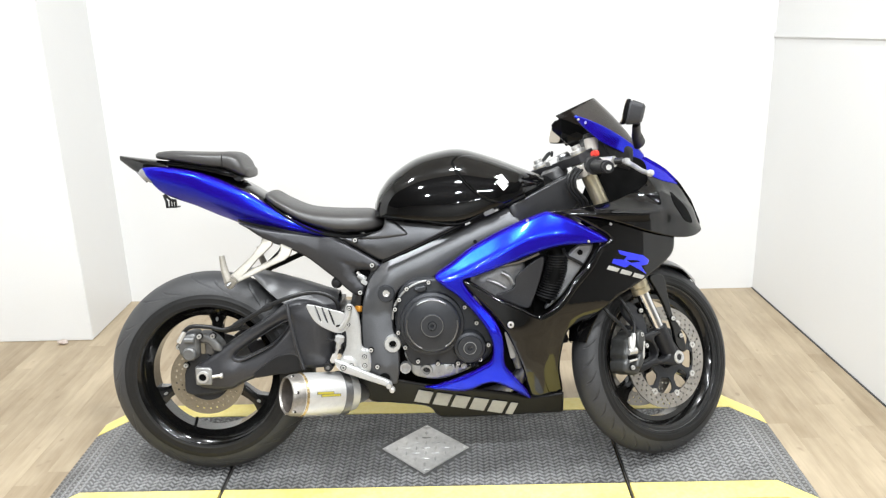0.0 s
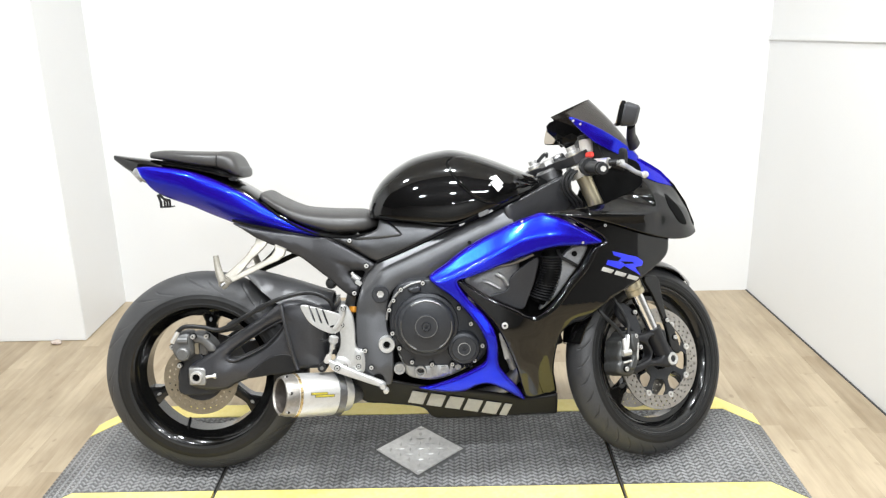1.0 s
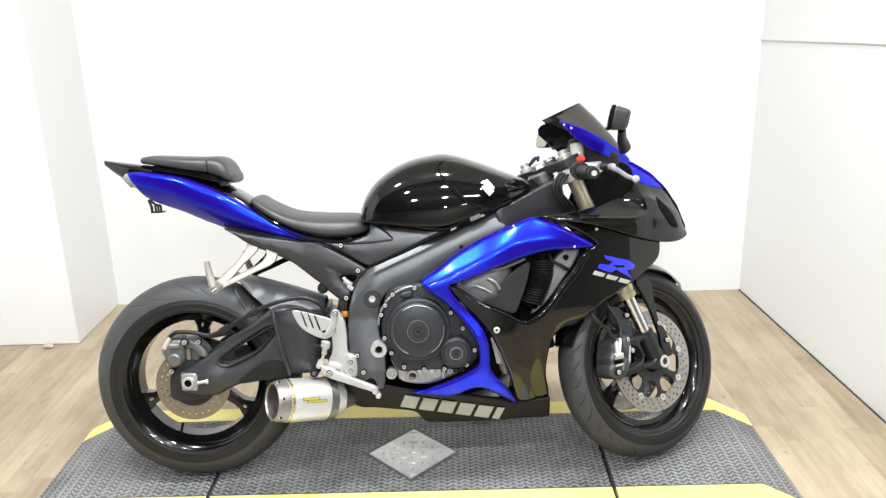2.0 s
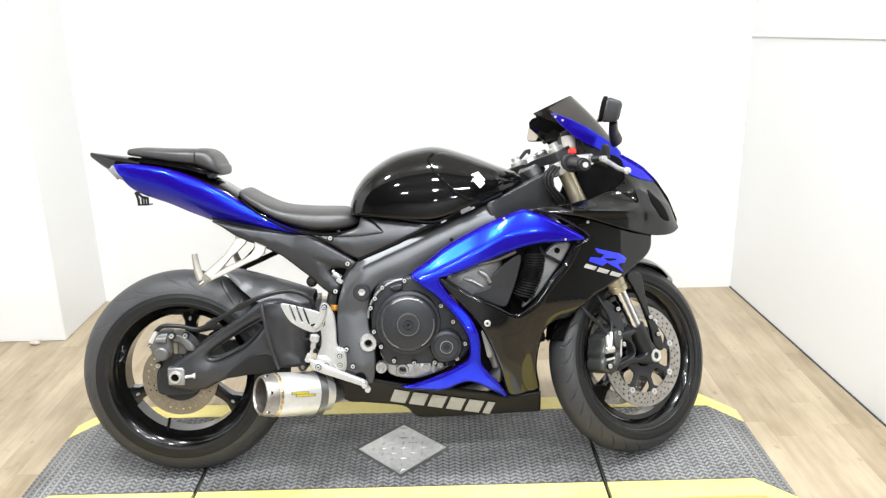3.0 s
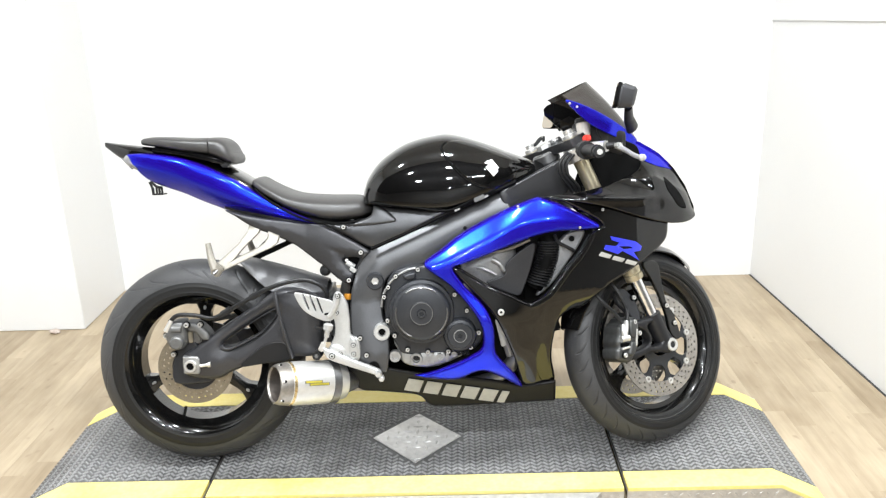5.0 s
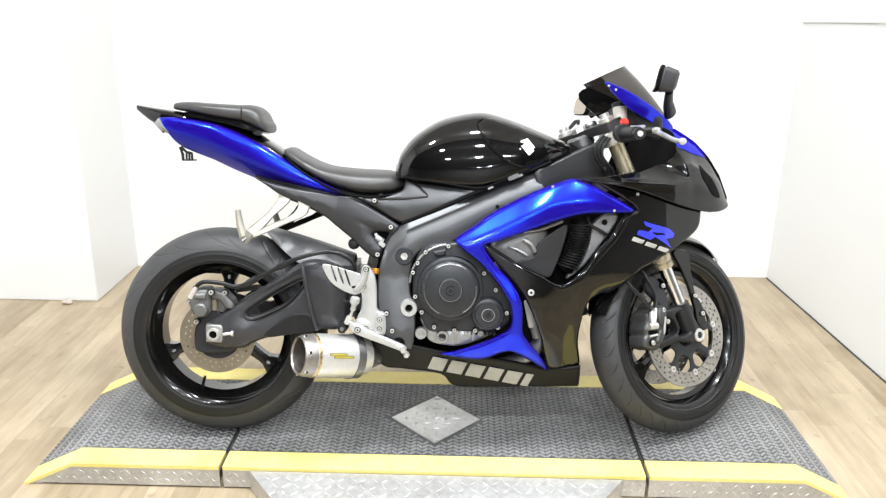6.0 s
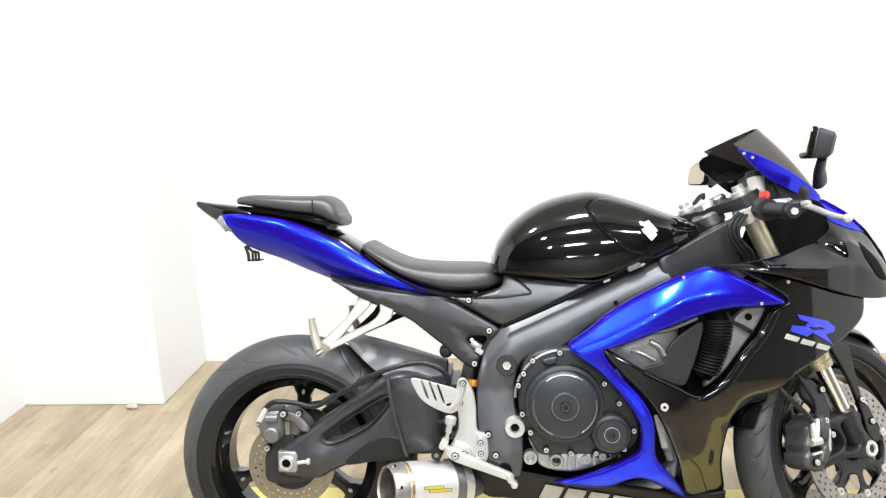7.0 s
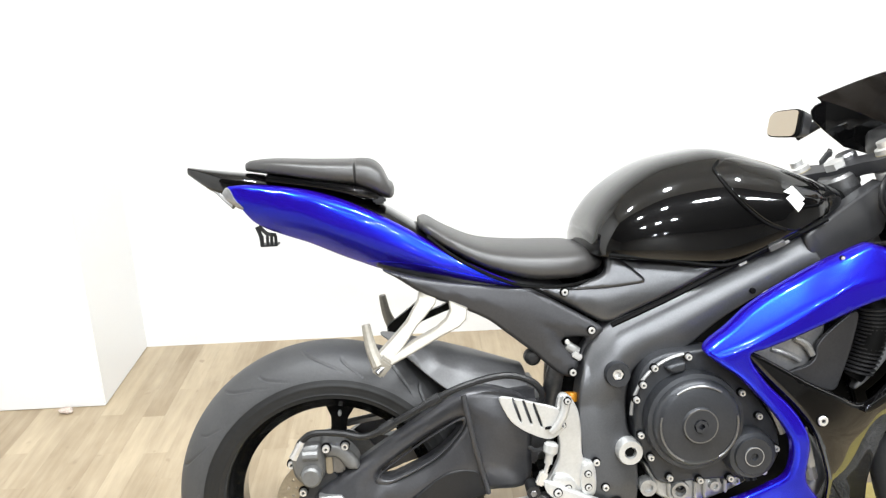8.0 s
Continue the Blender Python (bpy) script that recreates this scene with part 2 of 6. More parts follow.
DEBRIS = material("crumpled_scrap", (0.30, 0.20, 0.16), (0.72, 0.66, 0.60), 0.7, scale=60, fine=200)
LAMPM = bpy.data.materials.new("lamp_glow")
LAMPM.use_nodes = True
LAMPM.node_tree.nodes["Principled BSDF"].inputs["Emission Color"].default_value = (0.95, 0.98, 1.0, 1)
LAMPM.node_tree.nodes["Principled BSDF"].inputs["Emission Strength"].default_value = 6.0

# ---------------------------------------------------------------- shape helpers
def part(name, bm, mat, parent=None, label="", m=None, flat=False, angle=32):
    """One bmesh as one mesh object under a thing or a part."""
    if m is not None:
        bm.transform(m)
    bmesh.ops.recalc_face_normals(bm, faces=bm.faces)
    me = bpy.data.meshes.new(name)
    bm.to_mesh(me)
    bm.free()
    me.materials.append(mat)
    if not flat:
        for f in me.polygons:
            f.use_smooth = True
        if "face_normal" in me.attributes:
            turn = m.to_3x3().inverted().transposed() if m is not None else Matrix.Identity(3)
            nor = [(turn @ a.vector).normalized() for a in me.attributes["face_normal"].data]
            on = [a.value for a in me.attributes["face_front"].data]
            out = [f.normal.copy() for f in me.polygons for k in f.loop_indices]
            for f in me.polygons:
                if on[f.index]:
                    for k in f.loop_indices:
                        out[k] = nor[me.loops[k].vertex_index]
            me.normals_split_custom_set(out)
        else:
            me.set_sharp_from_angle(angle=radians(angle))
    ob = new(name, me)
    ob.parent = parent
    if label:
        ob["label"] = label
    return ob


def thing(name, label, category, group="", m=None, kind=""):
    ob = new(name)
    ob.empty_display_size = 0.1
    if m is not None:
        ob.matrix_world = m
    return tagged(ob, label, category, group, kind)


def curve(points, per=4, closed=True):
    """A smooth line through points (Catmull-Rom)."""
    P = [Vector(p) for p in points]
    n = len(P)
    out = []
    for i in range(n if closed else n - 1):
        if closed:
            a, b, c, d = P[i - 1], P[i], P[(i + 1) % n], P[(i + 2) % n]
        else:
            a, b, c, d = P[max(i - 1, 0)], P[i], P[i + 1], P[min(i + 2, n - 1)]
        for k in range(per):
            t = k / per
            out.append(0.5 * ((2 * b) + (c - a) * t + (2 * a - 5 * b + 4 * c - d) * t * t + (3 * b - a - 3 * c + d) * t ** 3))
    if not closed:
        out.append(P[-1])
    return out


def table(x, rows):
    return float(np.interp(x, [r[0] for r in rows], [r[1] for r in rows]))


def edge_distance(P, loops):
    """How far each point lies inside the outline (minus: outside it or in a hole)."""
    P = np.asarray(P, float)
    out = np.empty(len(P))
    A = np.concatenate(loops)
    B = np.concatenate([np.roll(l, -1, axis=0) for l in loops])
    D = B - A
    dd = np.maximum((D * D).sum(1), 1e-12)
    run = np.where(np.abs(D[:, 1]) < 1e-12, 1e-12, D[:, 1])
    for k in range(0, len(P), 400):
        p = P[k:k + 400, None, :]
        t = np.clip(((p - A) * D).sum(2) / dd, 0, 1)
        q = A + D * t[..., None] - p
        near = np.sqrt((q * q).sum(2).min(1))
        x, y = p[..., 0], p[..., 1]
        cross = ((A[:, 1] > y) != (B[:, 1] > y)) & (x < D[:, 0] * (y - A[:, 1]) / run + A[:, 0])
        out[k:k + 400] = np.where(cross.sum(1) % 2, near, -near)
    return out


def even(loop, step):
    """The same closed line with evenly spaced points; its corners stay."""
    out = []
    for a, b in zip(loop, np.roll(loop, -1, axis=0)):
        n = max(1, int(round(np.linalg.norm(b - a) / step)))
        out += [a + (b - a) * k / n for k in range(n)]
    return np.array(out)


def slab(outline, y, depth, r=0.006, dome=0.0, holes=(), grid=0.022, smooth=3, mirror=False, back=None):
    """A plate cut to an outline in the x-z plane. y: how far out its face lies (a number or a function of x and z; outwards is minus).
    Its rim is rounded by r, its middle swells by dome."""
    loops = []
    for o in (outline, *holes):
        per = max(smooth, 5) if smooth > 1 else 1
        loop = curve([(a, b) for a, b in o], per) if per > 1 else [Vector(p) for p in o]
        loops.append(even(np.array([(p[0], p[1]) for p in loop]), max(0.005, 1.2 * r)))
    place = y if callable(y) else (lambda a, b: y)
    V, E = [], []
    for loop in loops:
        n0 = len(V)
        V += [tuple(p) for p in loop]
        E += [(n0 + i, n0 + (i + 1) % len(loop)) for i in range(len(loop))]
    lo, hi = loops[0].min(0), loops[0].max(0)
    extra, need = [], []
    for loop in loops:
        nxt, prv = np.roll(loop, -1, axis=0), np.roll(loop, 1, axis=0)
        t = nxt - prv
        t /= np.maximum(np.linalg.norm(t, axis=1), 1e-9)[:, None]
        nor = np.stack([-t[:, 1], t[:, 0]], 1)
        for d in (0.12 * r, 0.45 * r, r):
            for s in (1, -1):
                extra += list(loop + s * d * nor)
                need += [0.92 * d] * len(loop)
    for i, a in enumerate(np.arange(lo[0] + grid / 2, hi[0], grid)):
        for b in np.arange(lo[1] + grid / 2, hi[1], grid):
            extra.append(np.array([a, b + (grid / 2 if i % 2 else 0)]))
            need.append(1.3 * r)
    keep = edge_distance(extra, loops) >= np.array(need)
    V += [tuple(p) for p, k in zip(extra, keep) if k]
    from mathutils.geometry import delaunay_2d_cdt
    ov, oe, of, *_ = delaunay_2d_cdt([Vector(v) for v in V], E, [], 0, 1e-5)
    Q = np.array([(v[0], v[1]) for v in ov])
    D = np.maximum(0.0, edge_distance(Q, loops))
    top = max(D.max(), r, 1e-4)
    h = 0.2 * r
    slope = [(edge_distance(Q + e, loops) - edge_distance(Q - e, loops)) / (2 * h) for e in (np.array([h, 0.0]), np.array([0.0, h]))]
    bm = bmesh.new()
    lay = bm.verts.layers.float_vector.new("face_normal")
    mark = bm.faces.layers.int.new("face_front")
    front, rear = [], []
    for i, (v, d) in enumerate(zip(Q, D)):
        k = min(d / r, 1.0)
        yy = place(v[0], v[1])
        steep = -(1 - k) / math.sqrt(max(0.03, 1 - (1 - k) ** 2)) - dome * math.pi / 2 / top * math.cos(min(1.0, d / top) * math.pi / 2)
        g = 0.0012
        fx = (place(v[0] + g, v[1]) - place(v[0] - g, v[1])) / (2 * g) + steep * slope[0][i]
        fz = (place(v[0], v[1] + g) - place(v[0], v[1] - g)) / (2 * g) + steep * slope[1][i]
        a = bm.verts.new((v[0], yy + r * (1 - math.sqrt(max(0.0, 1 - (1 - k) ** 2))) - dome * math.sin(min(1.0, d / top) * math.pi / 2), v[1]))
        a[lay] = Vector((fx, 1.0 if mirror else -1.0, fz)).normalized()
        front.append(a)
        rear.append(bm.verts.new((v[0], yy + depth if back is None else back, v[1])))
    mid = np.array([Q[list(f)].mean(0) for f in of])
    good = edge_distance(mid, loops) > 0
    border = collections.Counter()
    for f, ok in zip(of, good):
        if not ok:
            continue
        bm.faces.new([front[i] for i in f])[mark] = 1
        bm.faces.new([rear[i] for i in reversed(f)])
        for i in range(len(f)):
            border[(f[i], f[(i + 1) % len(f)])] += 1
    for a, b in border:
        if (b, a) not in border:
            bm.faces.new([front[b], front[a], rear[a], rear[b]])
    bmesh.ops.delete(bm, geom=[v for v in bm.verts if not v.link_faces], context="VERTS")
    if mirror:
        bm.transform(Matrix.Diagonal((1, -1, 1, 1)))
    return bm


def skin(rings, caps=True, closed=True):
    bm = bmesh.new()
    R = [[bm.verts.new(p) for p in ring] for ring in rings]
    n = len(R[0])
    for a, b in zip(R, R[1:]):
        for i in range(n if closed else n - 1):
            j = (i + 1) % n
            bm.faces.new([a[i], a[j], b[j], b[i]])
    if caps:
        bm.faces.new(list(reversed(R[0])))
        bm.faces.new(R[-1])
    return bm


def ring_yz(x, w, zb, zt, e=2.4, low=0.4, n=28):
    """A section across the bike: half width w, from zb to zt, widest at the share low of its height."""
    zm = zb + (zt - zb) * low
    out = []
    for i in range(n):
        a = 2 * math.pi * i / n
        c, s = math.cos(a), math.sin(a)
        yy = w * math.copysign(abs(c) ** (2 / e), c)
        h = (zt - zm) if s > 0 else (zm - zb)
        out.append((x, yy, zm + h * math.copysign(abs(s) ** (2 / e), s)))
    return out


def loft(stations, e=2.4, low=0.4, n=28, per=4, tip=0.6):
    """A body along x through stations (x, half width, bottom, top), closed by rounded ends."""
    A = np.array(stations, float)
    t = np.linspace(0, len(A) - 1, (len(A) - 1) * per + 1)
    def at(tt, k):
        i = min(int(tt), len(A) - 2)
        u = tt - i
        a, b, c, d = A[max(i - 1, 0), k], A[i, k], A[i + 1, k], A[min(i + 2, len(A) - 1), k]
        return 0.5 * (2 * b + (c - a) * u + (2 * a - 5 * b + 4 * c - d) * u * u + (3 * b - a - 3 * c + d) * u ** 3)
    rows = [[at(tt, k) for k in range(4)] for tt in t]
    rings = []
    for end, sgn in ((rows[0], -1), (rows[-1], 1)):
        caps = []
        r = tip * min(end[1], (end[3] - end[2]) / 2)
        for u in (0.98, 0.8, 0.45):
            k = math.sqrt(1 - u * u)
            zm = (end[2] + end[3]) / 2
            caps.append(ring_yz(end[0] + sgn * r * u, end[1] * k + 1e-4, zm + (end[2] - zm) * k - 1e-4, zm + (end[3] - zm) * k + 1e-4, e, low, n))
        if sgn < 0:
            rings = caps + [ring_yz(*row, e, low, n) for row in rows]
        else:
            rings += list(reversed(caps))
    return skin(rings)


def lathe(profile, n=48, closed=True, m=None):
    """Turns a profile of (radius, y) about the y axis."""
    bm = bmesh.new()
    R = []
    for r, y in profile:
        if r < 1e-6:
            R.append([bm.verts.new((0, y, 0))])
        else:
            R.append([bm.verts.new((r * math.cos(2 * math.pi * i / n), y, r * math.sin(2 * math.pi * i / n))) for i in range(n)])
    pairs = list(zip(R, R[1:])) + ([(R[-1], R[0])] if closed else [])
    for a, b in pairs:
        for i in range(n):
            j = (i + 1) % n
            if len(a) == 1 and len(b) == 1:
                continue
            if len(a) == 1:
                bm.faces.new([a[0], b[j], b[i]])
            elif len(b) == 1:
                bm.faces.new([a[i], a[j], b[0]])
            else:
                bm.faces.new([a[i], a[j], b[j], b[i]])
    if m is not None:
        bm.transform(m)
    return bm


def disc_profile(r, y0, y1, c=0.0015):
    """A turned puck between y0 (outer) and y1."""
    return [(0, y0), (r - c, y0), (r, y0 + c), (r, y1), (0, y1)]


def tube(points, r, n=10, per=5, flat=1.0):
    """A round bar along a smooth line; r may be a pair that tapers."""
    P = curve(points, per, closed=False) if per > 1 else [Vector(p) for p in points]
    r0, r1 = (r, r) if not isinstance(r, tuple) else r
    rings = []
    up = None
    for i, p in enumerate(P):
        d = (P[min(i + 1, len(P) - 1)] - P[max(i - 1, 0)]).normalized()
        if up is None:
            up = d.orthogonal().normalized()
        up = (up - d * up.dot(d)).normalized()
        side = d.cross(up)
        k = r0 + (r1 - r0) * i / (len(P) - 1)
        rings.append([p + up * k * math.cos(2 * math.pi * j / n) + side * k * flat * math.sin(2 * math.pi * j / n) for j in range(n)])
    bm = skin(rings)
    return bm


def block(x0, x1, y0, y1, z0, z1, bevel=0.0, seg=2):
    bm = bmesh.new()
    bmesh.ops.create_cube(bm, size=1)
    bm.transform(Matrix.Translation(((x0 + x1) / 2, (y0 + y1) / 2, (z0 + z1) / 2)) @ Matrix.Diagonal((x1 - x0, y1 - y0, z1 - z0, 1)))
    if bevel:
        bmesh.ops.bevel(bm, geom=list(bm.edges), offset=bevel, segments=seg, affect="EDGES")
    return bm


def join(*bms):
    out = bms[0]
    for b in bms[1:]:
        me = bpy.data.meshes.new("joined")
        b.to_mesh(me)
        b.free()
        out.from_mesh(me)
        bpy.data.meshes.remove(me)
    return out


def axis_to(a, b):
    """Places the y axis along a -> b, with its origin at a."""
    a, b = Vector(a), Vector(b)
    return Matrix.Translation(a) @ (b - a).to_track_quat("Y", "Z").to_matrix().to_4x4()


BOLTS = {}


def bolt(parent, x, y, z, r=0.007, h=0.006, mat=None, m=None):
    """A socket-head screw whose head looks outwards (minus y)."""
    mat = mat or SILVER
    key = (r, h, mat.name)
    if key not in BOLTS:
        bm = lathe([(0, -h * 0.4), (r * 0.32, -h * 0.4), (r * 0.36, -h), (r * 0.72, -h), (r * 0.84, -h * 0.75), (r * 0.84, -0.0012), (r * 1.12, -0.0010), (r * 1.14, 0.004), (0, 0.004)], 14, closed=False)
        bmesh.ops.recalc_face_normals(bm, faces=bm.faces)
        for f in bm.faces:
            far = max(math.hypot(v.co.x, v.co.z) for v in f.verts)
            f.material_index = 1 if far > r * 1.0 or far < r * 0.34 else 0
        me = bpy.data.meshes.new("bolt")
        bm.to_mesh(me)
        bm.free()
        me.materials.append(mat)
        me.materials.append(CORE)
        BOLTS[key] = me
    ob = new("bolt", BOLTS[key])
    ob.parent = parent
    ob.matrix_local = (m or Matrix()) @ Matrix.Translation((x, y, z))
    return ob


# ---------------------------------------------------------------- the room
def room():
    T = 0.12
    B = 1.15     # where the bay opens into the added, unseen showroom
    for name, bm, mat, label in (
        ("wall_north", block(-1.65, 1.74, 4.05, 4.05 + T, 0, CEIL), WALL, "plain white painted back wall of the photo bay"),
        ("wall_pillar", block(-2.30, -1.545, 3.57, 4.17, 0, CEIL, 0.004), WALL, "white painted pillar jutting out beside the back wall"),
        ("wall_west", block(-2.28, -2.16, B, 3.57, 0, CEIL), WALL, "white painted side wall of the bay"),
        ("wall_east", skin([[(1.614, 4.05, z), (1.742, 4.05, z), (1.833, 2.0, z), (1.706, 2.0, z)] for z in (0, CEIL)]), WALL, "white painted side wall with a rail along it"),
        ("wall_showroom_west_return", block(-6.0, -2.28, B, B + T, 0, CEIL), DARKWALL, "unseen wall added beside the bay, toned down to throw less light"),
        ("wall_showroom_east_return", block(1.834, 6.0, 2.0, 2.0 + T, 0, CEIL), DARKWALL, "unseen wall added beside the bay, toned down to throw less light"),
        ("wall_showroom_west", block(-6.12, -6.0, -8.0, B + T, 0, CEIL), DARKWALL, "unseen showroom side wall, toned down to throw less light"),
        ("wall_showroom_east", block(6.0, 6.12, -8.0, 2.0 + T, 0, CEIL), DARKWALL, "unseen showroom side wall, toned down to throw less light"),
        ("wall_south", block(-6.12, 6.12, -8.12, -8.0, 0, CEIL), DARKWALL, "unseen toned-down wall added to close the showroom"),
    ):
        tagged(part(name, bm, mat, flat=True), label, "wall", kind="structure")
    tagged(part("ceiling", block(-2.3, 1.88, B, 4.2, CEIL, CEIL + 0.1), CEILING, flat=True), "off-white painted ceiling over the bay", "ceiling", kind="structure")
    tagged(part("ceiling_showroom", skin([[(-6.12, -8.12, z), (6.12, -8.12, z), (6.12, 2.12, z), (1.88, 2.12, z), (1.88, B, z), (-6.12, B, z)] for z in (CEIL, CEIL + 0.1)]), DARKCEIL, flat=True), "unseen near-black ceiling added over the showroom", "ceiling", kind="structure")
    tr = part("trim", block(1.604, 1.609, -0.74, 1.30, -0.011, 0.011, 0.002), WALL, m=Matrix.Translation((0.0585, 2.746, 1.297)) @ pose(0, 0, 0, -2.7, 0, 2.57), flat=True)
    tagged(tr, "white painted wooden rail along the side wall", "trim", kind="structure")
    gap = part("floor_joint", skin([[(x - 0.007, y, 0.0), (x - 0.001, y, 0.0), (x - 0.001, y, 0.004), (x - 0.007, y, 0.004)] for x, y in ((1.614, 4.045), (1.706, 2.0))]), DARKCEIL, flat=True)
    tagged(gap, "thin dark joint between the floor and the side wall", "trim", kind="structure")


def ceiling_lamp(x, y):
    t = thing("ceiling_lamp", "round white recessed ceiling lamp, switched on", "lamp", "ceiling lamps", pose(x, y, CEIL))
    part("trim_ring", lathe([(0.115, 0), (0.135, 0), (0.135, -0.012), (0.115, -0.012)], 24, m=pose(0, 0, 0, 90)), WALL, t)
    part("diffuser", lathe([(0, 0), (0.112, 0), (0.112, 0.004), (0, 0.004)], 24, closed=False, m=pose(0, 0, -0.006, 90)), LAMPM, t, "glowing diffuser")
    d = bpy.data.lights.new("ceiling_lamp_light", "AREA")
    d.shape, d.size, d.energy, d.color = "DISK", 0.22, LAMP_W * (1.35 if y > 1.5 else 1.0 if y > -1 else 1.6), (0.93, 0.97, 1.0)
    lo = new("light", d)
    lo.matrix_world = pose(x, y, CEIL - 0.02)


room()
for lx, ly in LAMPS:
    ceiling_lamp(lx, ly)

# ---------------------------------------------------------------- the low display platform
DECK = 0.072
Y0, YA, YB, Y1 = 2.184, 2.268, 2.71, 2.796     # outer and inner lines of the yellow edges
XS = (-1.172, -1.023, -0.592, 0.620, 1.061, 1.205)   # ramp foot, ramp head, joints, ramp head, ramp foot


def deck_z(x):
    if x < XS[1]:
        return max(0.004, DECK * (x - XS[0]) / (XS[1] - XS[0]))
    if x > XS[4]:
        return max(0.004, DECK * (XS[5] - x) / (XS[5] - XS[4]))
    return DECK


def sheet(x0, x1, y0, y1, thick, lift=0.0):
    """A strip that follows the deck's top, with its ramp, between x0 and x1."""
    xs = sorted({x0, x1, *[x for x in (XS[1], XS[4]) if x0 < x < x1]})
    rings = []
    for x in xs:
        z = deck_z(x) + lift
        rings.append([(x, y0, z - thick), (x, y1, z - thick), (x, y1, z), (x, y0, z)])
    return skin(rings)


def lugs(x0, x1, y0, y1, pitch, size, height, zf, skip=None, wide=0.30, turn=45, cross=True):
    """Raised tread bars, turned one against the next, as one mesh: crosswise, or in zigzag rows."""
    V, F = [], []
    nx, ny = int((x1 - x0) / pitch), int((y1 - y0) / pitch)
    for i in range(nx):
        for j in range(ny):
            x, y = x0 + (i + 0.5) * (x1 - x0) / nx, y0 + (j + 0.5) * (y1 - y0) / ny
            if skip and skip(x, y):
                continue
            a = radians(turn if (i + (j if cross else 0)) % 2 else turn - 90)
            c, s = math.cos(a), math.sin(a)
            n0 = len(V)
            L, Wd = size, size * wide
            if cross:
                shape = ((-L, 0, 0), (0, -Wd, 0), (L, 0, 0), (0, Wd, 0), (-L * 0.55, 0, 1), (0, -Wd * 0.5, 1), (L * 0.55, 0, 1), (0, Wd * 0.5, 1))
            else:
                shape = ((-L, -Wd, 0), (L, -Wd, 0), (L, Wd, 0), (-L, Wd, 0), (-L * 0.86, -Wd * 0.55, 1), (L * 0.86, -Wd * 0.55, 1), (L * 0.86, Wd * 0.55, 1), (-L * 0.86, Wd * 0.55, 1))
            for (u, v, h) in shape:
                px_, py_ = x + u * c - v * s, y + u * s + v * c
                V.append((px_, py_, zf(px_, py_) + height * h))
            F += [(n0 + 4, n0 + 5, n0 + 6, n0 + 7)] + [(n0 + k, n0 + (k + 1) % 4, n0 + 4 + (k + 1) % 4, n0 + 4 + k) for k in range(4)]
    me = bpy.data.meshes.new("lugs")
    me.from_pydata(V, [], F)
    bm = bmesh.new()
    bm.from_mesh(me)
    bpy.data.meshes.remove(me)
    return bm


def platform_section(x0, x1, label):
    t = thing("platform_section", label, "platform", "sections of the display platform", pose(0, 0, 0))
    part("base", sheet(x0 + 0.007, x1 - 0.007, Y0 + 0.004, Y1 - 0.004, 0.012, -0.012), STEELPLATE, t)
    mat_ = part("deck_mat", sheet(x0 + 0.006, x1 - 0.006, YA, YB, 0.011), MAT, t, "dark rubber tread mat")
    def gap(x, y):
        return abs(x - 0.012) / 0.155 + abs(y - 2.478) / 0.160 < 1.0
    lg = part("tread", lugs(x0 + 0.006, x1 - 0.006, YA + 0.004, YB - 0.004, 0.0180, 0.0100, 0.0030, lambda x, y: deck_z(x), gap, 0.34, 45, False), LUG, mat_, flat=True)
    lg["kind"] = "stuff"
    for a, b in ((Y0, YA - 0.002), (YB + 0.002, Y1)):
        part("yellow_edge", sheet(x0 + 0.006, x1 - 0.006, a, b, 0.011, 0.0015), YELLOW, t, "yellow painted edge strip")
    for y in (Y0 + 0.003, Y1 - 0.006):
        xs = sorted({x0 + 0.005, x1 - 0.005, *[x for x in (XS[1], XS[4]) if x0 < x < x1]})
        rings = [[(x, y, 0.006), (x, y + 0.003, 0.006), (x, y + 0.003, max(0.007, deck_z(x) - 0.010)), (x, y, max(0.007, deck_z(x) - 0.010))] for x in xs]
        sp = part("side_plate", skin(rings), STEELPLATE, t, "chequered aluminium side plate")
        if y < 2.4:
            def zf(px_, py_):
                return 0.0
            tb = lugs(x0 + 0.01, x1 - 0.01, 0.012, DECK - 0.016, 0.022, 0.010, 0.0012, zf, lambda x, yy: yy > deck_z(x) - 0.02)
            tb.transform(Matrix.Translation((0, y, 0)) @ Matrix(((1, 0, 0, 0), (0, 0, -1, 0), (0, 1, 0, 0), (0, 0, 0, 1))))
            q = part("tread", tb, STEELPLATE, sp, flat=True)
            q["kind"] = "stuff"
    return t


platform_section(XS[0], XS[2], "low platform end with black tread, yellow edges and a slope")
platform_section(XS[2], XS[3], "low middle platform with black tread, yellow edges, aluminium sides")
platform_section(XS[3], XS[5], "low platform end with black tread, yellow edges and a slope")


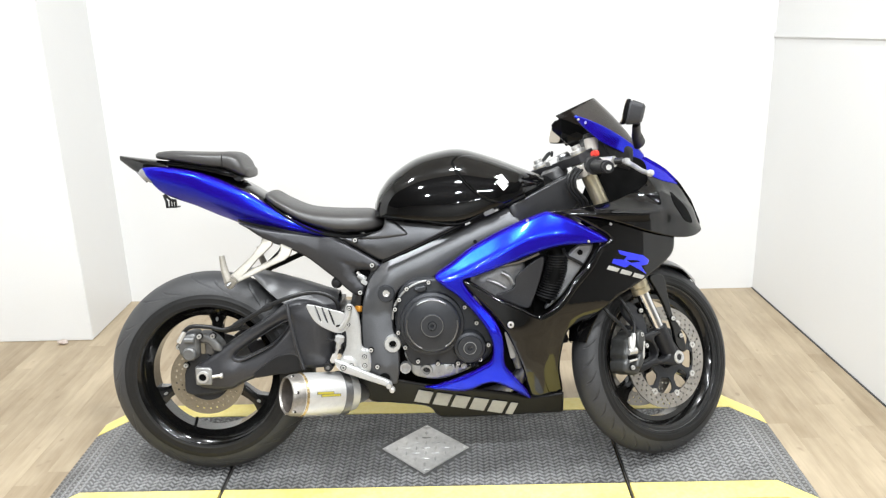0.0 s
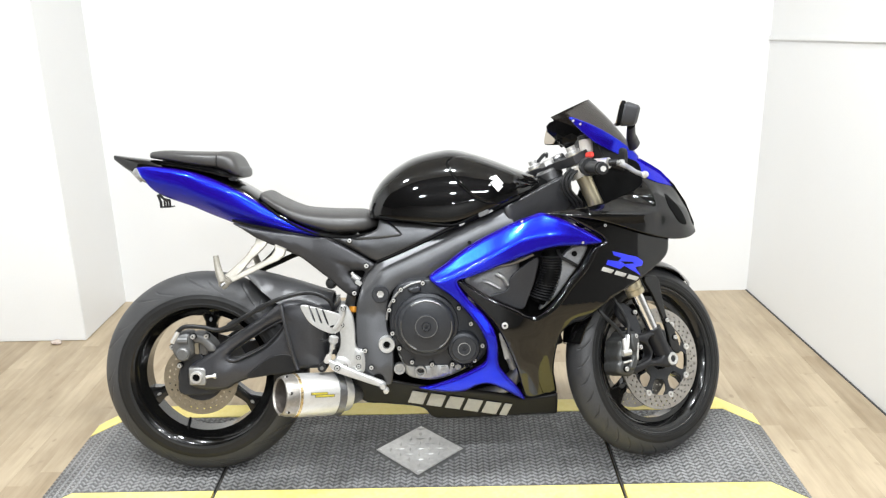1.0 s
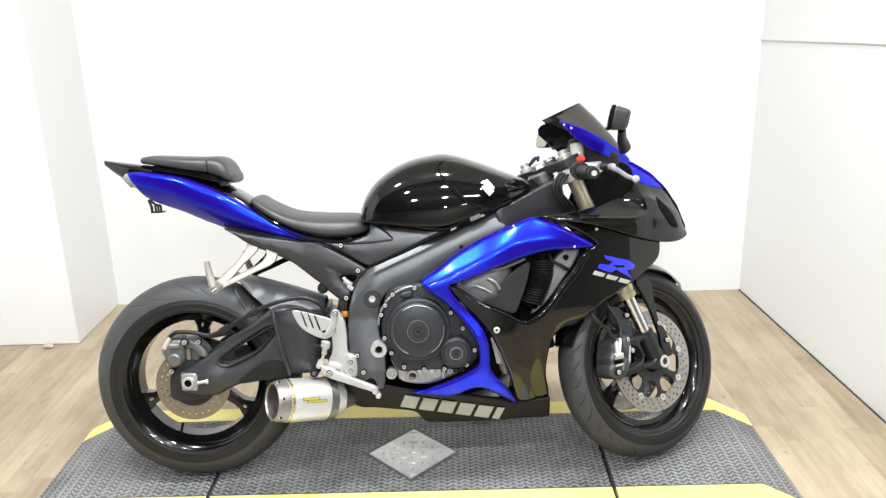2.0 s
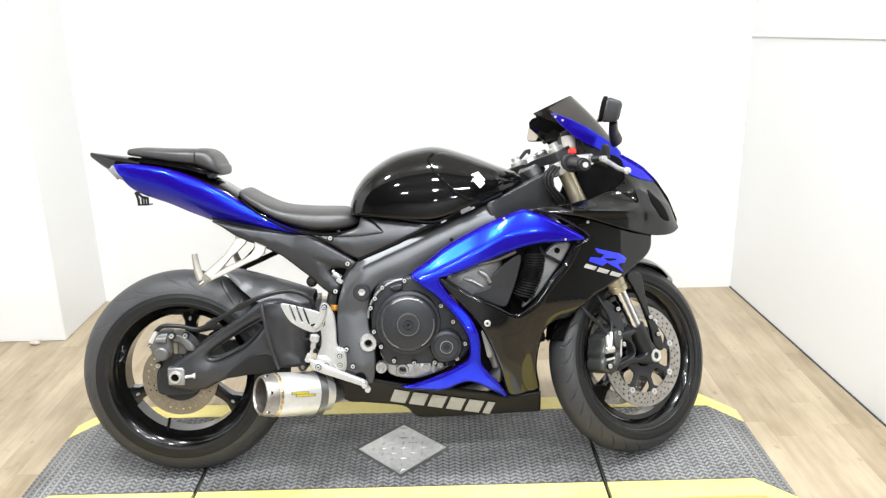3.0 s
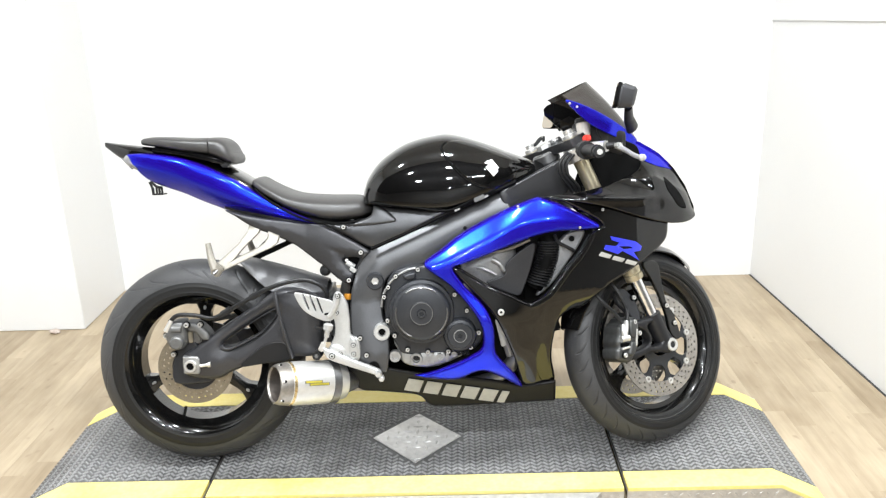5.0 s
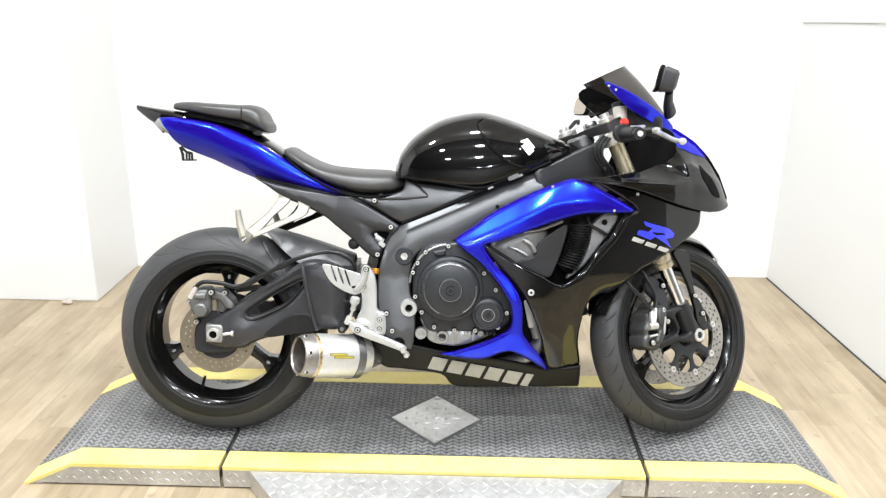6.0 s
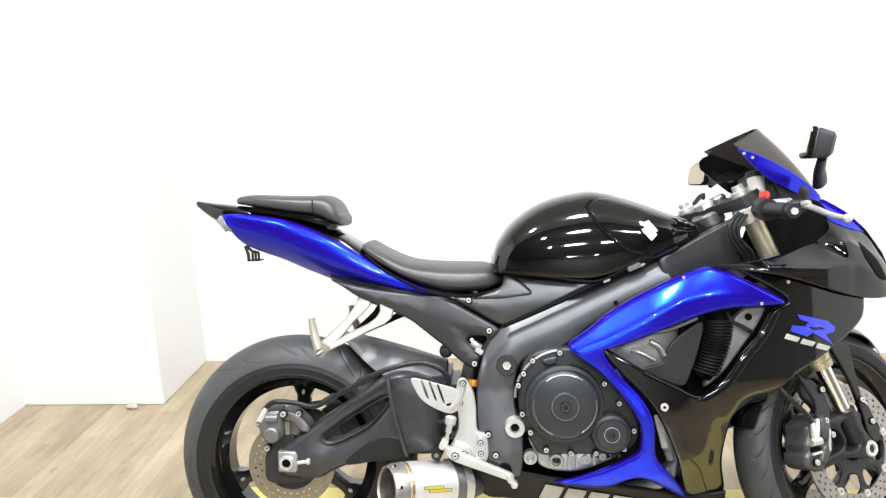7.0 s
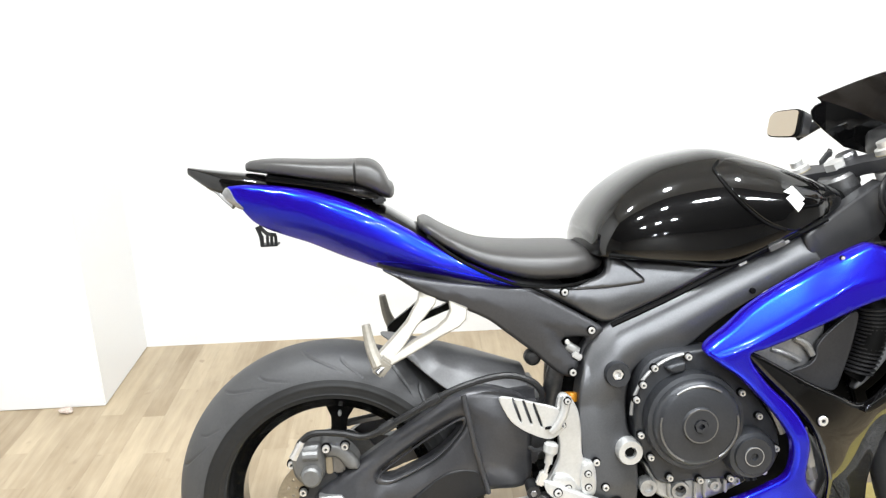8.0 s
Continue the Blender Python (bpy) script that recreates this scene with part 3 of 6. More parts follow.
def diamond_plate():
    t = thing("diamond_plate", "scuffed silver chequer-plate lozenge set into the rubber deck", "plate", m=pose(0.012, 2.478, DECK))
    bm = skin([[(-0.140, 0, z), (0, -0.145, z), (0.140, 0, z), (0, 0.145, z)] for z in (0.0, 0.003)])
    p = part("lozenge", bm, STEELPLATE, t)
    tb = lugs(-0.14, 0.14, -0.14, 0.14, 0.031, 0.0165, 0.0032, lambda x, y: 0.003, lambda x, y: abs(x) / 0.140 + abs(y) / 0.145 > 0.86, 0.30, 90)
    part("tread", tb, STEELPLATE, p, flat=True)["kind"] = "stuff"
    for sx, sy in ((1, 0), (-1, 0), (0, 1), (0, -1)):
        part("rivet", lathe([(0, 0.0), (0.004, 0.0), (0.003, 0.002), (0, 0.0025)], 10, closed=False, m=pose(sx * 0.125, sy * 0.13, 0.003, 90)), SILVER, p)


diamond_plate()


def front_ramp():
    t = thing("access_ramp", "silver chequer-plate ramp leading up to the platform", "ramp", m=pose(0, 0, 0))
    top, neck, foot = 2.180, 1.985, 1.62
    def z(y):
        return 0.006 + 0.058 * (y - foot) / (top - foot)
    pts = [(-0.508, top), (0.548, top), (0.395, neck), (0.395, foot), (-0.355, foot), (-0.355, neck)]
    bm = skin([[(x, y, z(y) - h) for x, y in pts] for h in (0.005, 0.0)])
    p = part("ramp_plate", bm, STEELPLATE, t)
    def off(x, y):
        k = max(0.0, (y - neck) / (top - neck))
        return not (-0.355 - 0.153 * k + 0.012 < x < 0.395 + 0.153 * k - 0.012)
    part("tread", lugs(-0.5, 0.54, foot + 0.01, top - 0.01, 0.030, 0.015, 0.0018, lambda x, y: z(y), off), STEELPLATE, p, flat=True)["kind"] = "stuff"
    for s, a, b in ((-1, (-0.508, top), (-0.355, neck)), (-1, (-0.355, neck), (-0.355, foot)), (1, (0.548, top), (0.395, neck)), (1, (0.395, neck), (0.395, foot))):
        part("ramp_cheek", skin([[(x - s * o, y, h) for (x, y), h in ((a, 0.004), (b, 0.002), (b, z(b[1]) - 0.006), (a, z(a[1]) - 0.006))] for o in (0.0, 0.004)]), STEELPLATE, t)


front_ramp()

# ---------------------------------------------------------------- the motorcycle
# x runs forwards from the rear tyre's foot, y to the bike's left, z up along its leaning middle plane
STAND = pose(-0.632, 2.400, DECK, 0, 0, 2.2) @ pose(0, 0, 0, -11.0)
bike = thing("motorcycle", "blue and black sport motorcycle leaning on its side stand", "motorcycle", m=STAND)
AXLE_R, AXLE_F = Vector((0.004, 0, 0.312)), Vector((1.375, 0, 0.297))
RAKE, STEER = radians(23.75), radians(30)
HEAD = Vector((1.470, 0, 0))
TURNED = Matrix.Translation(HEAD) @ Matrix.Rotation(STEER, 4, Vector((-math.sin(RAKE), 0, math.cos(RAKE)))) @ Matrix.Translation(-HEAD)

WIDE = [(0.4, 0.2), (0.62, 0.245), (0.9, 0.262), (1.05, 0.245), (1.2, 0.21), (1.3, 0.165), (1.4, 0.11), (1.5, 0.03), (1.55, 0.0)]
TALL = [(0.15, 0.40), (0.185, 0.48), (0.27, 0.68), (0.35, 0.88), (0.45, 1.0), (0.6, 0.98), (0.744, 0.93), (0.85, 0.8), (1.0, 0.62)]


def smooth_table(x, rows, w):
    return sum(k * table(x + w * u, rows) for u, k in ((-1.0, 0.04), (-0.75, 0.08), (-0.5, 0.12), (-0.25, 0.16), (0, 0.20), (0.25, 0.16), (0.5, 0.12), (0.75, 0.08), (1.0, 0.04)))


def hull(x, z, off=0.0):
    """The outer face of the side fairing."""
    return -(smooth_table(x, WIDE, 0.05) * smooth_table(z, TALL, 0.03) + off)


def both(name, outline, y, depth, mat, parent, label="", **kw):
    """The same plate on the bike's right and left."""
    a = part(name, slab(outline, y, depth, **kw), mat, parent, label)
    b = part(name, slab(outline, y, depth, mirror=True, **kw), mat, parent, label)
    return a, b


# ---- wheels
TREAD = 0.74      # share of the carcass arc that carries tread


def tyre_profile(R, w, h, a):
    ang = a * radians(100)
    return R - h + h * math.cos(ang), w * math.sin(ang)


def tread_mesh(R, w, h, pitch, slashes, depth=0.0030, n=960, K=60):
    """The tread band with its cut slashes. A slash: from a0 to a1 across the band, lean in pitches, offset, half width."""
    bm = bmesh.new()
    rows = []
    th = np.linspace(0, 2 * math.pi, n, endpoint=False)
    for i in range(K + 1):
        a = TREAD * (-1.0 + 2.0 * i / K)
        r, y = tyre_profile(R, w, h, a)
        rr = np.full(n, r)
        for a0, a1, lean, off, half in slashes:
            if a0 < abs(a) < a1:
                u = (abs(a) - a0) / (a1 - a0)
                ph = (th * pitch / (2 * math.pi) + lean * u * u + off + (0.5 if a < 0 else 0)) % 1.0
                d = np.abs(ph - 0.5) * 2 * math.pi * R / pitch / half
                taper = min(1.0, 4.0 * u, 4.0 * (1 - u))
                rr -= depth * taper * np.clip(1 - d * d, 0, 1)
        rows.append([bm.verts.new((q * math.cos(t), y, q * math.sin(t))) for q, t in zip(rr, th)])
    for p, q in zip(rows, rows[1:]):
        for i in range(n):
            j = (i + 1) % n
            bm.faces.new([p[i], p[j], q[j], q[i]])
    return bm


def sidewall_mesh(R, w, h, rim_r, s):
    """One side of the tyre from the tread's edge to the bead, with its raised rings."""
    prof = []
    for k in range(15):
        a = TREAD + (1.0 - TREAD) * k / 14
        r, y = tyre_profile(R, w, h, a)
        lift = -0.0012 + 0.0008 * (k in (4, 5)) + 0.001 * (k == 11)
        prof.append((r, s * (y + lift)))
    bead = w * 0.80
    prof += [(rim_r + 0.013, s * (bead + 0.006)), (rim_r + 0.006, s * (bead + 0.003)), (rim_r, s * bead)]
    return lathe(prof, 180, closed=False)


def rim_mesh(r, w, hub_r, hub_w):
    prof = [(r, -w), (r + 0.010, -w - 0.003), (r + 0.010, -w + 0.004), (r - 0.004, -w + 0.010), (r - 0.014, -w + 0.022), (r - 0.026, -w * 0.45), (r - 0.026, w * 0.45),
            (r - 0.014, w - 0.022), (r - 0.004, w - 0.010), (r + 0.010, w - 0.004), (r + 0.010, w + 0.003), (r, w), (r - 0.008, w - 0.006), (r - 0.020, w - 0.024),
            (r - 0.034, w * 0.42), (r - 0.034, -w * 0.42), (r - 0.020, -w + 0.024), (r - 0.008, -w + 0.006)]
    a = lathe(prof, 96)
    b = lathe([(0.014, -hub_w), (hub_r * 0.8, -hub_w), (hub_r, -hub_w + 0.006), (hub_r, hub_w - 0.006), (hub_r * 0.8, hub_w), (0.014, hub_w)], 40)
    return join(a, b)


def spoke_mesh(r0, r1, w0, w1, thick):
    """One cast spoke, flared where it meets hub and rim."""
    rings = []
    for k in range(9):
        u = k / 8
        r = r0 + (r1 - r0) * u
        w = w0 + (w1 - w0) * u + 0.022 * max(0, u - 0.72) / 0.28 + 0.010 * max(0, 0.25 - u) / 0.25
        t = thick * (1 - 0.25 * math.sin(u * math.pi))
        rings.append([(r, -t, -w), (r, -t * 1.15, -w * 0.6), (r, -t * 1.15, w * 0.6), (r, -t, w), (r, t, w), (r, t * 1.15, w * 0.6), (r, t * 1.15, -w * 0.6), (r, t, -w)])
    return skin(rings)


def brake_disc(R, inner, y, n_hole, rows, thick=0.005, wide=2):
    """A flat drilled ring: the drillings are cut out of its faces."""
    n = 400
    bm = bmesh.new()
    radii = [inner]
    steps = 18
    radii = [inner + (R - inner) * i / steps for i in range(steps + 1)]
    F = [[bm.verts.new((r * math.cos(2 * math.pi * i / n), y, r * math.sin(2 * math.pi * i / n))) for i in range(n)] for r in radii]
    B = [[bm.verts.new((v.co.x, y + thick, v.co.z)) for v in row] for row in F]
    hole = set()
    for k in range(n_hole):
        for q, (fr, ph) in enumerate(rows):
            i0 = int((k + ph) * n / n_hole)
            s0 = int(fr * steps)
            for di in range(wide):
                hole.add(((i0 + di) % n, s0))
                hole.add(((i0 + di) % n, s0 + 1))
    for s in range(steps):
        for i in range(n):
            j = (i + 1) % n
            if (i, s) in hole:
                for a, b, ni in (((s, i), (s, j), (i, s - 1)), ((s, j), (s + 1, j), (j, s)), ((s + 1, j), (s + 1, i), (i, s + 1)), ((s + 1, i), (s, i), ((i - 1) % n, s))):
                    if ni not in hole:
                        bm.faces.new([F[a[0]][a[1]], F[b[0]][b[1]], B[b[0]][b[1]], B[a[0]][a[1]]])
                continue
            bm.faces.new([F[s][i], F[s][j], F[s + 1][j], F[s + 1][i]])
            bm.faces.new([B[s][i], B[s + 1][i], B[s + 1][j], B[s][j]])
    for row, back in ((F[0], B[0]), (F[-1], B[-1])):
        for i in range(n):
            j = (i + 1) % n
            bm.faces.new([row[i], row[j], back[j], back[i]])
    return bm


def rear_wheel():
    m = Matrix.Translation(AXLE_R)
    w = part("rear_wheel", rim_mesh(0.2159, 0.070, 0.052, 0.075), RIM, bike, "gloss black three-spoke cast wheel", m=m)
    # added thin rings that draw the bright reflection along the rim's edge
    for s in (-1, 1):
        part("rim_glint_ring", lathe([(0.2268 + 0.0028 * math.cos(q), s * 0.0725 + 0.0028 * math.sin(q)) for q in np.linspace(0, 2 * math.pi, 10, endpoint=False)], 120, m=m), GLINT, w)
    ty = part("tyre", tread_mesh(0.310, 0.086, 0.082, 11, ((0.20, 0.66, 0.55, 0.0, 0.0045), (0.40, 0.70, 0.40, 0.45, 0.0035)), depth=0.0040, n=1200, K=90), RUBBER, w, "black road tyre with sparse slanted slashes", m=m, angle=180)
    for s in (-1, 1):
        part("sidewall", sidewall_mesh(0.310, 0.086, 0.082, 0.217, s), SIDEWALL, ty, m=m)
    for k in range(3):
        a = radians(83 + 120 * k)
        rot = m @ Matrix.Rotation(-a, 4, "Y")
        sp = part("spoke", spoke_mesh(0.048, 0.190, 0.020, 0.013, 0.020), RIM, w, m=rot)
        part("spoke_patch", lathe([(0, -0.0245), (0.0065, -0.0245), (0.0075, -0.0235), (0.0075, -0.02), (0, -0.02)], 16, closed=False, m=rot @ Matrix.Translation((0.165, 0, 0)) @ Matrix.Diagonal((0.9, 1, 0.55, 1))), CASTGREY, sp, "small pale grey patch")
    part("valve", tube([(0, 0, 0), (0.0, -0.012, 0.022), (0.0, -0.020, 0.036)], 0.0045, 8, 3), PLASTIC, w, "black rubber tyre valve", m=m @ Matrix.Rotation(radians(112), 4, "Y") @ Matrix.Translation((0.186, -0.02, 0)) @ pose(0, 0, 0, 0, -90, 0))
    d = part("rear_disc", brake_disc(0.110, 0.068, -0.097, 30, ((0.25, 0), (0.60, 0.5)), wide=4), REARDISC, w, "worn drilled steel brake disc", m=m)
    part("disc_carrier", lathe([(0.030, -0.094), (0.071, -0.094), (0.073, -0.088), (0.030, -0.080)], 36), ENGINE, w, m=m)
    part("sprocket", lathe([(0.03, 0.085), (0.095, 0.085), (0.095, 0.091), (0.03, 0.091)], 44), DARKSTEEL, w, m=m)


def front_wheel():
    m = TURNED @ Matrix.Translation(AXLE_F)
    w = part("front_wheel", rim_mesh(0.2159, 0.046, 0.030, 0.058), RIM, bike, "gloss black three-spoke cast wheel turned to the left", m=m)
    for s in (-1, 1):
        part("rim_glint_ring", lathe([(0.2268 + 0.0026 * math.cos(q), s * 0.0485 + 0.0026 * math.sin(q)) for q in np.linspace(0, 2 * math.pi, 10, endpoint=False)], 120, m=m), GLINT, w)
    ty = part("tyre", tread_mesh(0.297, 0.058, 0.056, 34, ((0.26, 0.69, 0.9, 0.0, 0.0026),), depth=0.0050, n=1440), RUBBER, w, "black front tyre with regular slanted grooves", m=m, angle=180)
    for s in (-1, 1):
        part("sidewall", sidewall_mesh(0.297, 0.058, 0.056, 0.217, s), SIDEWALL, ty, m=m)
    for k in range(3):
        a = radians(215 + 120 * k)
        part("spoke", spoke_mesh(0.028, 0.192, 0.017, 0.012, 0.016), RIM, w, m=m @ Matrix.Rotation(-a, 4, "Y"))
    for y, s in ((-0.066, -1), (0.061, 1)):
        part("front_disc", brake_disc(0.155, 0.112, y, 36, ((0.16, 0), (0.43, 0.35), (0.72, 0.7)), wide=3), DISC, w, "drilled steel brake disc", m=m)
        c = part("disc_carrier", lathe([(0.034, y + 0.001), (0.062, y + 0.001), (0.066, y + 0.006), (0.034, y + 0.012)], 40), ENGINE, w, m=m)
        for k in range(8):
            a = 2 * math.pi * (k + 0.3) / 8
            part("carrier_arm", spoke_mesh(0.058, 0.113, 0.007, 0.009, 0.0025), ENGINE, w, m=m @ Matrix.Rotation(-a, 4, "Y") @ Matrix.Translation((0, y + 0.004, 0)))
            part("disc_bobbin", lathe([(0.004, y - 0.003), (0.0095, y - 0.003), (0.0095, y + 0.007), (0.004, y + 0.007)], 16), SILVER, w, m=m @ Matrix.Translation((0.116 * math.cos(a), 0, 0.116 * math.sin(a))))


rear_wheel()
front_wheel()


# ---- front fork, clamps, calipers, mudguard (built straight, then turned with the wheel)
FORK = Vector((-math.sin(RAKE), 0, math.cos(RAKE)))


def fork():
    for s in (-1, 1):
        foot = AXLE_F + Vector((-0.022, s * 0.098, 0.03))
        def up(d, o=0.0):
            return foot + FORK * d + Vector((o, 0, 0))
        leg = part("fork_leg", tube([up(0.236), up(0.40), up(0.60), up(0.655)], 0.0230, 20, 2), GOLD, bike, "pale gold upper fork tube", m=TURNED)
        part("fork_collar", lathe([(0.019, 0), (0.0265, 0), (0.0275, 0.002), (0.0275, 0.016), (0.0255, 0.018), (0.0255, 0.021), (0.0275, 0.023), (0.0275, 0.046), (0.025, 0.050), (0.019, 0.050)], 28, m=TURNED @ axis_to(up(0.190), up(0.5))), GOLD, leg)
        part("fork_stanchion", tube([up(0.05), up(0.15), up(0.24)], 0.0190, 20, 2), CHROME, leg, "bright chrome inner fork tube", m=TURNED)
        part("fork_foot", tube([up(-0.030), up(0.0), up(0.04), up(0.072)], (0.024, 0.027), 18, 3), FOOTM, leg, "black cast fork foot", m=TURNED)
        part("fork_cap", lathe([(0, 0), (0.022, 0), (0.022, 0.012), (0.014, 0.014), (0.014, 0.026), (0, 0.026)], 20, closed=False, m=TURNED @ axis_to(up(0.652), up(0.8))), SILVER, leg)
        base = TURNED @ Matrix.Translation(AXLE_F)
        cast = [(-0.078, 0.085), (-0.018, 0.090), (-0.012, 0.056), (0.012, 0.020), (0.028, 0.002), (0.018, -0.020), (-0.012, -0.024), (-0.075, -0.016), (-0.140, -0.032), (-0.160, -0.024), (-0.150, -0.011), (-0.100, 0.003), (-0.078, 0.018), (-0.092, 0.049), (-0.120, 0.062), (-0.120, 0.078)]
        gap = [(-0.082, 0.064), (-0.046, 0.070), (-0.030, 0.036), (-0.038, 0.008), (-0.076, 0.002), (-0.070, 0.026)]
        part("axle_clamp", slab(cast, lambda x, z: -0.118 + 0.10 * max(0.0, -0.06 - x), 0.030, 0.007, 0.003, holes=[gap], mirror=s > 0), FOOTM, leg, "black cast fork foot", m=base)
        grip_m = base @ Matrix.Translation((-0.0214, 0, 0)) @ Matrix.Diagonal((0.82, 1, 1, 1))
        body = [(-0.172, 0.094), (-0.126, 0.090), (-0.119, 0.055), (-0.128, 0.030), (-0.128, 0.012), (-0.155, -0.020), (-0.178, -0.036), (-0.226, -0.024), (-0.232, 0.0), (-0.222, 0.012), (-0.226, 0.028), (-0.216, 0.048), (-0.214, 0.070), (-0.190, 0.082)]
        c = part("brake_caliper", slab(body, -0.118, 0.066, 0.010, 0.006, mirror=s > 0), CALIPER, bike, "dark grey radial brake caliper", m=grip_m)
        for q in ([(-0.170, 0.088), (-0.140, 0.086), (-0.135, 0.060), (-0.142, 0.034), (-0.166, 0.036), (-0.176, 0.060)], [(-0.168, 0.026), (-0.146, 0.022), (-0.150, 0.004), (-0.172, -0.018), (-0.192, -0.010), (-0.182, 0.014)]):
            part("piston_housing", slab(q, -0.129, 0.02, 0.007, 0.004, mirror=s > 0), CALIPER, c, m=grip_m)
        if s < 0:
            for x, z in ((-0.206, -0.012), (-0.150, 0.080), (-0.132, 0.046)):
                bolt(c, x, -0.126, z, 0.0085, 0.007, SILVER, grip_m)
            part("decal_bar", slab([(-0.149, 0.060), (-0.143, 0.060), (-0.154, 0.010), (-0.160, 0.010)], -0.1345, 0.004, 0.0005, smooth=1), LETTER, c, "pale lettering bar", m=grip_m)
            part("bleed_nipple", tube([(-0.200, -0.128, 0.045), (-0.195, -0.132, 0.066), (-0.190, -0.132, 0.086)], (0.010, 0.006), 10, 3), SILVER, c, m=grip_m)
            part("banjo_bolt", tube([(-0.216, -0.126, 0.034), (-0.186, -0.132, 0.036)], 0.0095, 12, 1), SILVER, c, m=grip_m)
            part("banjo_union", tube([(-0.204, -0.130, 0.036), (-0.208, -0.130, 0.060), (-0.206, -0.130, 0.078)], (0.008, 0.006), 10, 2), SILVER, c, m=grip_m)
            part("pad_pin", tube([(-0.214, -0.124, 0.006), (-0.182, -0.128, 0.010)], 0.0035, 8, 1), SILVER, c, m=grip_m)
            # black block painted in for the shaded gap between the pads
            part("pad_gap", block(-0.215, -0.176, -0.1245, -0.118, 0.012, 0.022, 0.001), CORE, c, m=grip_m)
        part("caliper_bracket", slab([(-0.175, 0.172), (-0.145, 0.178), (-0.108, 0.143), (-0.092, 0.085), (-0.115, 0.075), (-0.140, 0.106), (-0.170, 0.138)], -0.100, 0.018, 0.006, mirror=s > 0), ENGINE, leg, m=base)
        if s < 0:
            bolt(leg, -0.118, -0.104, 0.150, 0.008, 0.006, SILVER, base)
    ax = part("front_axle", lathe([(0, -0.120), (0.010, -0.120), (0.011, -0.124), (0.018, -0.124), (0.0205, -0.119), (0.0205, -0.105), (0.012, -0.1), (0.012, 0.11), (0, 0.11)], 24, closed=False), SILVER, bike, "bright front axle end", m=TURNED @ Matrix.Translation(AXLE_F))
    # clamps
    for d, th, name in ((0.640, 0.013, "upper_fork_clamp"), (0.40, 0.022, "lower_fork_clamp")):
        foot = AXLE_F + Vector((-0.022, 0, 0.03)) + FORK * d
        rings = []
        for y, w in ((-0.134, 0.012), (-0.128, 0.028), (-0.098, 0.036), (-0.06, 0.026), (0, 0.032), (0.06, 0.026), (0.098, 0.036), (0.128, 0.028), (0.134, 0.012)):
            off = -0.012 * (1 - abs(y) / 0.134)
            rings.append([(off - w, y, -th), (off + w, y, -th), (off + w + 0.002, y, 0), (off + w, y, th), (off - w, y, th), (off - w - 0.002, y, 0)])
        part(name, skin(rings), COVERGREY if d > 0.5 else ENGINE, bike, "dark grey fork clamp", m=TURNED @ Matrix.Translation(foot) @ pose(0, 0, 0, 0, -23.75, 0))
    for s in (-1, 1):
        foot = AXLE_F + Vector((-0.022, s * 0.098, 0.03))
        part("clip_on_ring", lathe([(0.0235, 0), (0.035, 0), (0.037, 0.003), (0.037, 0.037), (0.035, 0.040), (0.0235, 0.040)], 24, m=TURNED @ axis_to(foot + FORK * 0.584, foot + FORK)), SILVER, bike, "bright handlebar clamp ring")
        bar0 = foot + FORK * 0.606 + Vector((-0.010, 0, 0))
        bar = part("handlebar", tube([bar0 + Vector((-0.008, s * 0.046, -0.003)), bar0 + Vector((-0.045, s * 0.115, -0.018)), bar0 + Vector((-0.100, s * 0.225, -0.045))], 0.0135, 12, 3), PLASTIC, bike, "black handlebar", m=TURNED)
        part("grip", tube([bar0 + Vector((-0.048, s * 0.120, -0.020)), bar0 + Vector((-0.098, s * 0.222, -0.044))], 0.018, 14, 4), SIDEWALL, bar, "black rubber grip", m=TURNED)
        end = part("bar_end", tube([bar0 + Vector((-0.100, s * 0.226, -0.045)), bar0 + Vector((-0.110, s * 0.244, -0.050))], 0.0155, 14, 1), PLASTIC, bar, "black bar end weight", m=TURNED)
        part("end_screw", tube([bar0 + Vector((-0.109, s * 0.243, -0.0495)), bar0 + Vector((-0.112, s * 0.248, -0.0510))], 0.008, 6, 1), SILVER, bar, "bright screw", m=TURNED)
        part("switch_box", tube([bar0 + Vector((-0.020, s * 0.072, -0.006)), bar0 + Vector((-0.044, s * 0.112, -0.018))], 0.026, 12, 1), PLASTIC, bar, m=TURNED)
        if s < 0:
            part("stop_switch", block(-0.009, 0.009, -0.011, 0.011, 0, 0.016, 0.003), RED, bar, "red engine stop switch", m=TURNED @ Matrix.Translation(bar0 + Vector((-0.006, s * 0.070, 0.019))))
            part("master_cylinder", tube([bar0 + Vector((0.010, s * 0.05, 0.004)), bar0 + Vector((0.028, s * 0.11, -0.004))], 0.016, 12, 1), SILVER, bar, m=TURNED)
        part("lever_perch", tube([bar0 + Vector((0.012, s * 0.07, 0)), bar0 + Vector((0.046, s * 0.125, -0.004))], (0.014, 0.009), 10, 1), PLASTIC, bar, m=TURNED)
        lever = part("lever", tube([bar0 + Vector((0.051, s * 0.131, -0.009)), bar0 + Vector((0.048, s * 0.165, -0.027)), bar0 + Vector((0.018, s * 0.231, -0.056)), bar0 + Vector((0.001, s * 0.278, -0.071))], (0.0078, 0.0058), 10, 4), WHITEALU, bar, "silver lever", m=TURNED)
        part("lever_tip", lathe([(0, -0.010), (0.007, -0.008), (0.010, 0), (0.007, 0.008), (0, 0.010)], 14, closed=False, m=TURNED @ Matrix.Translation(bar0 + Vector((0.001, s * 0.278, -0.071)))), WHITEALU, lever)
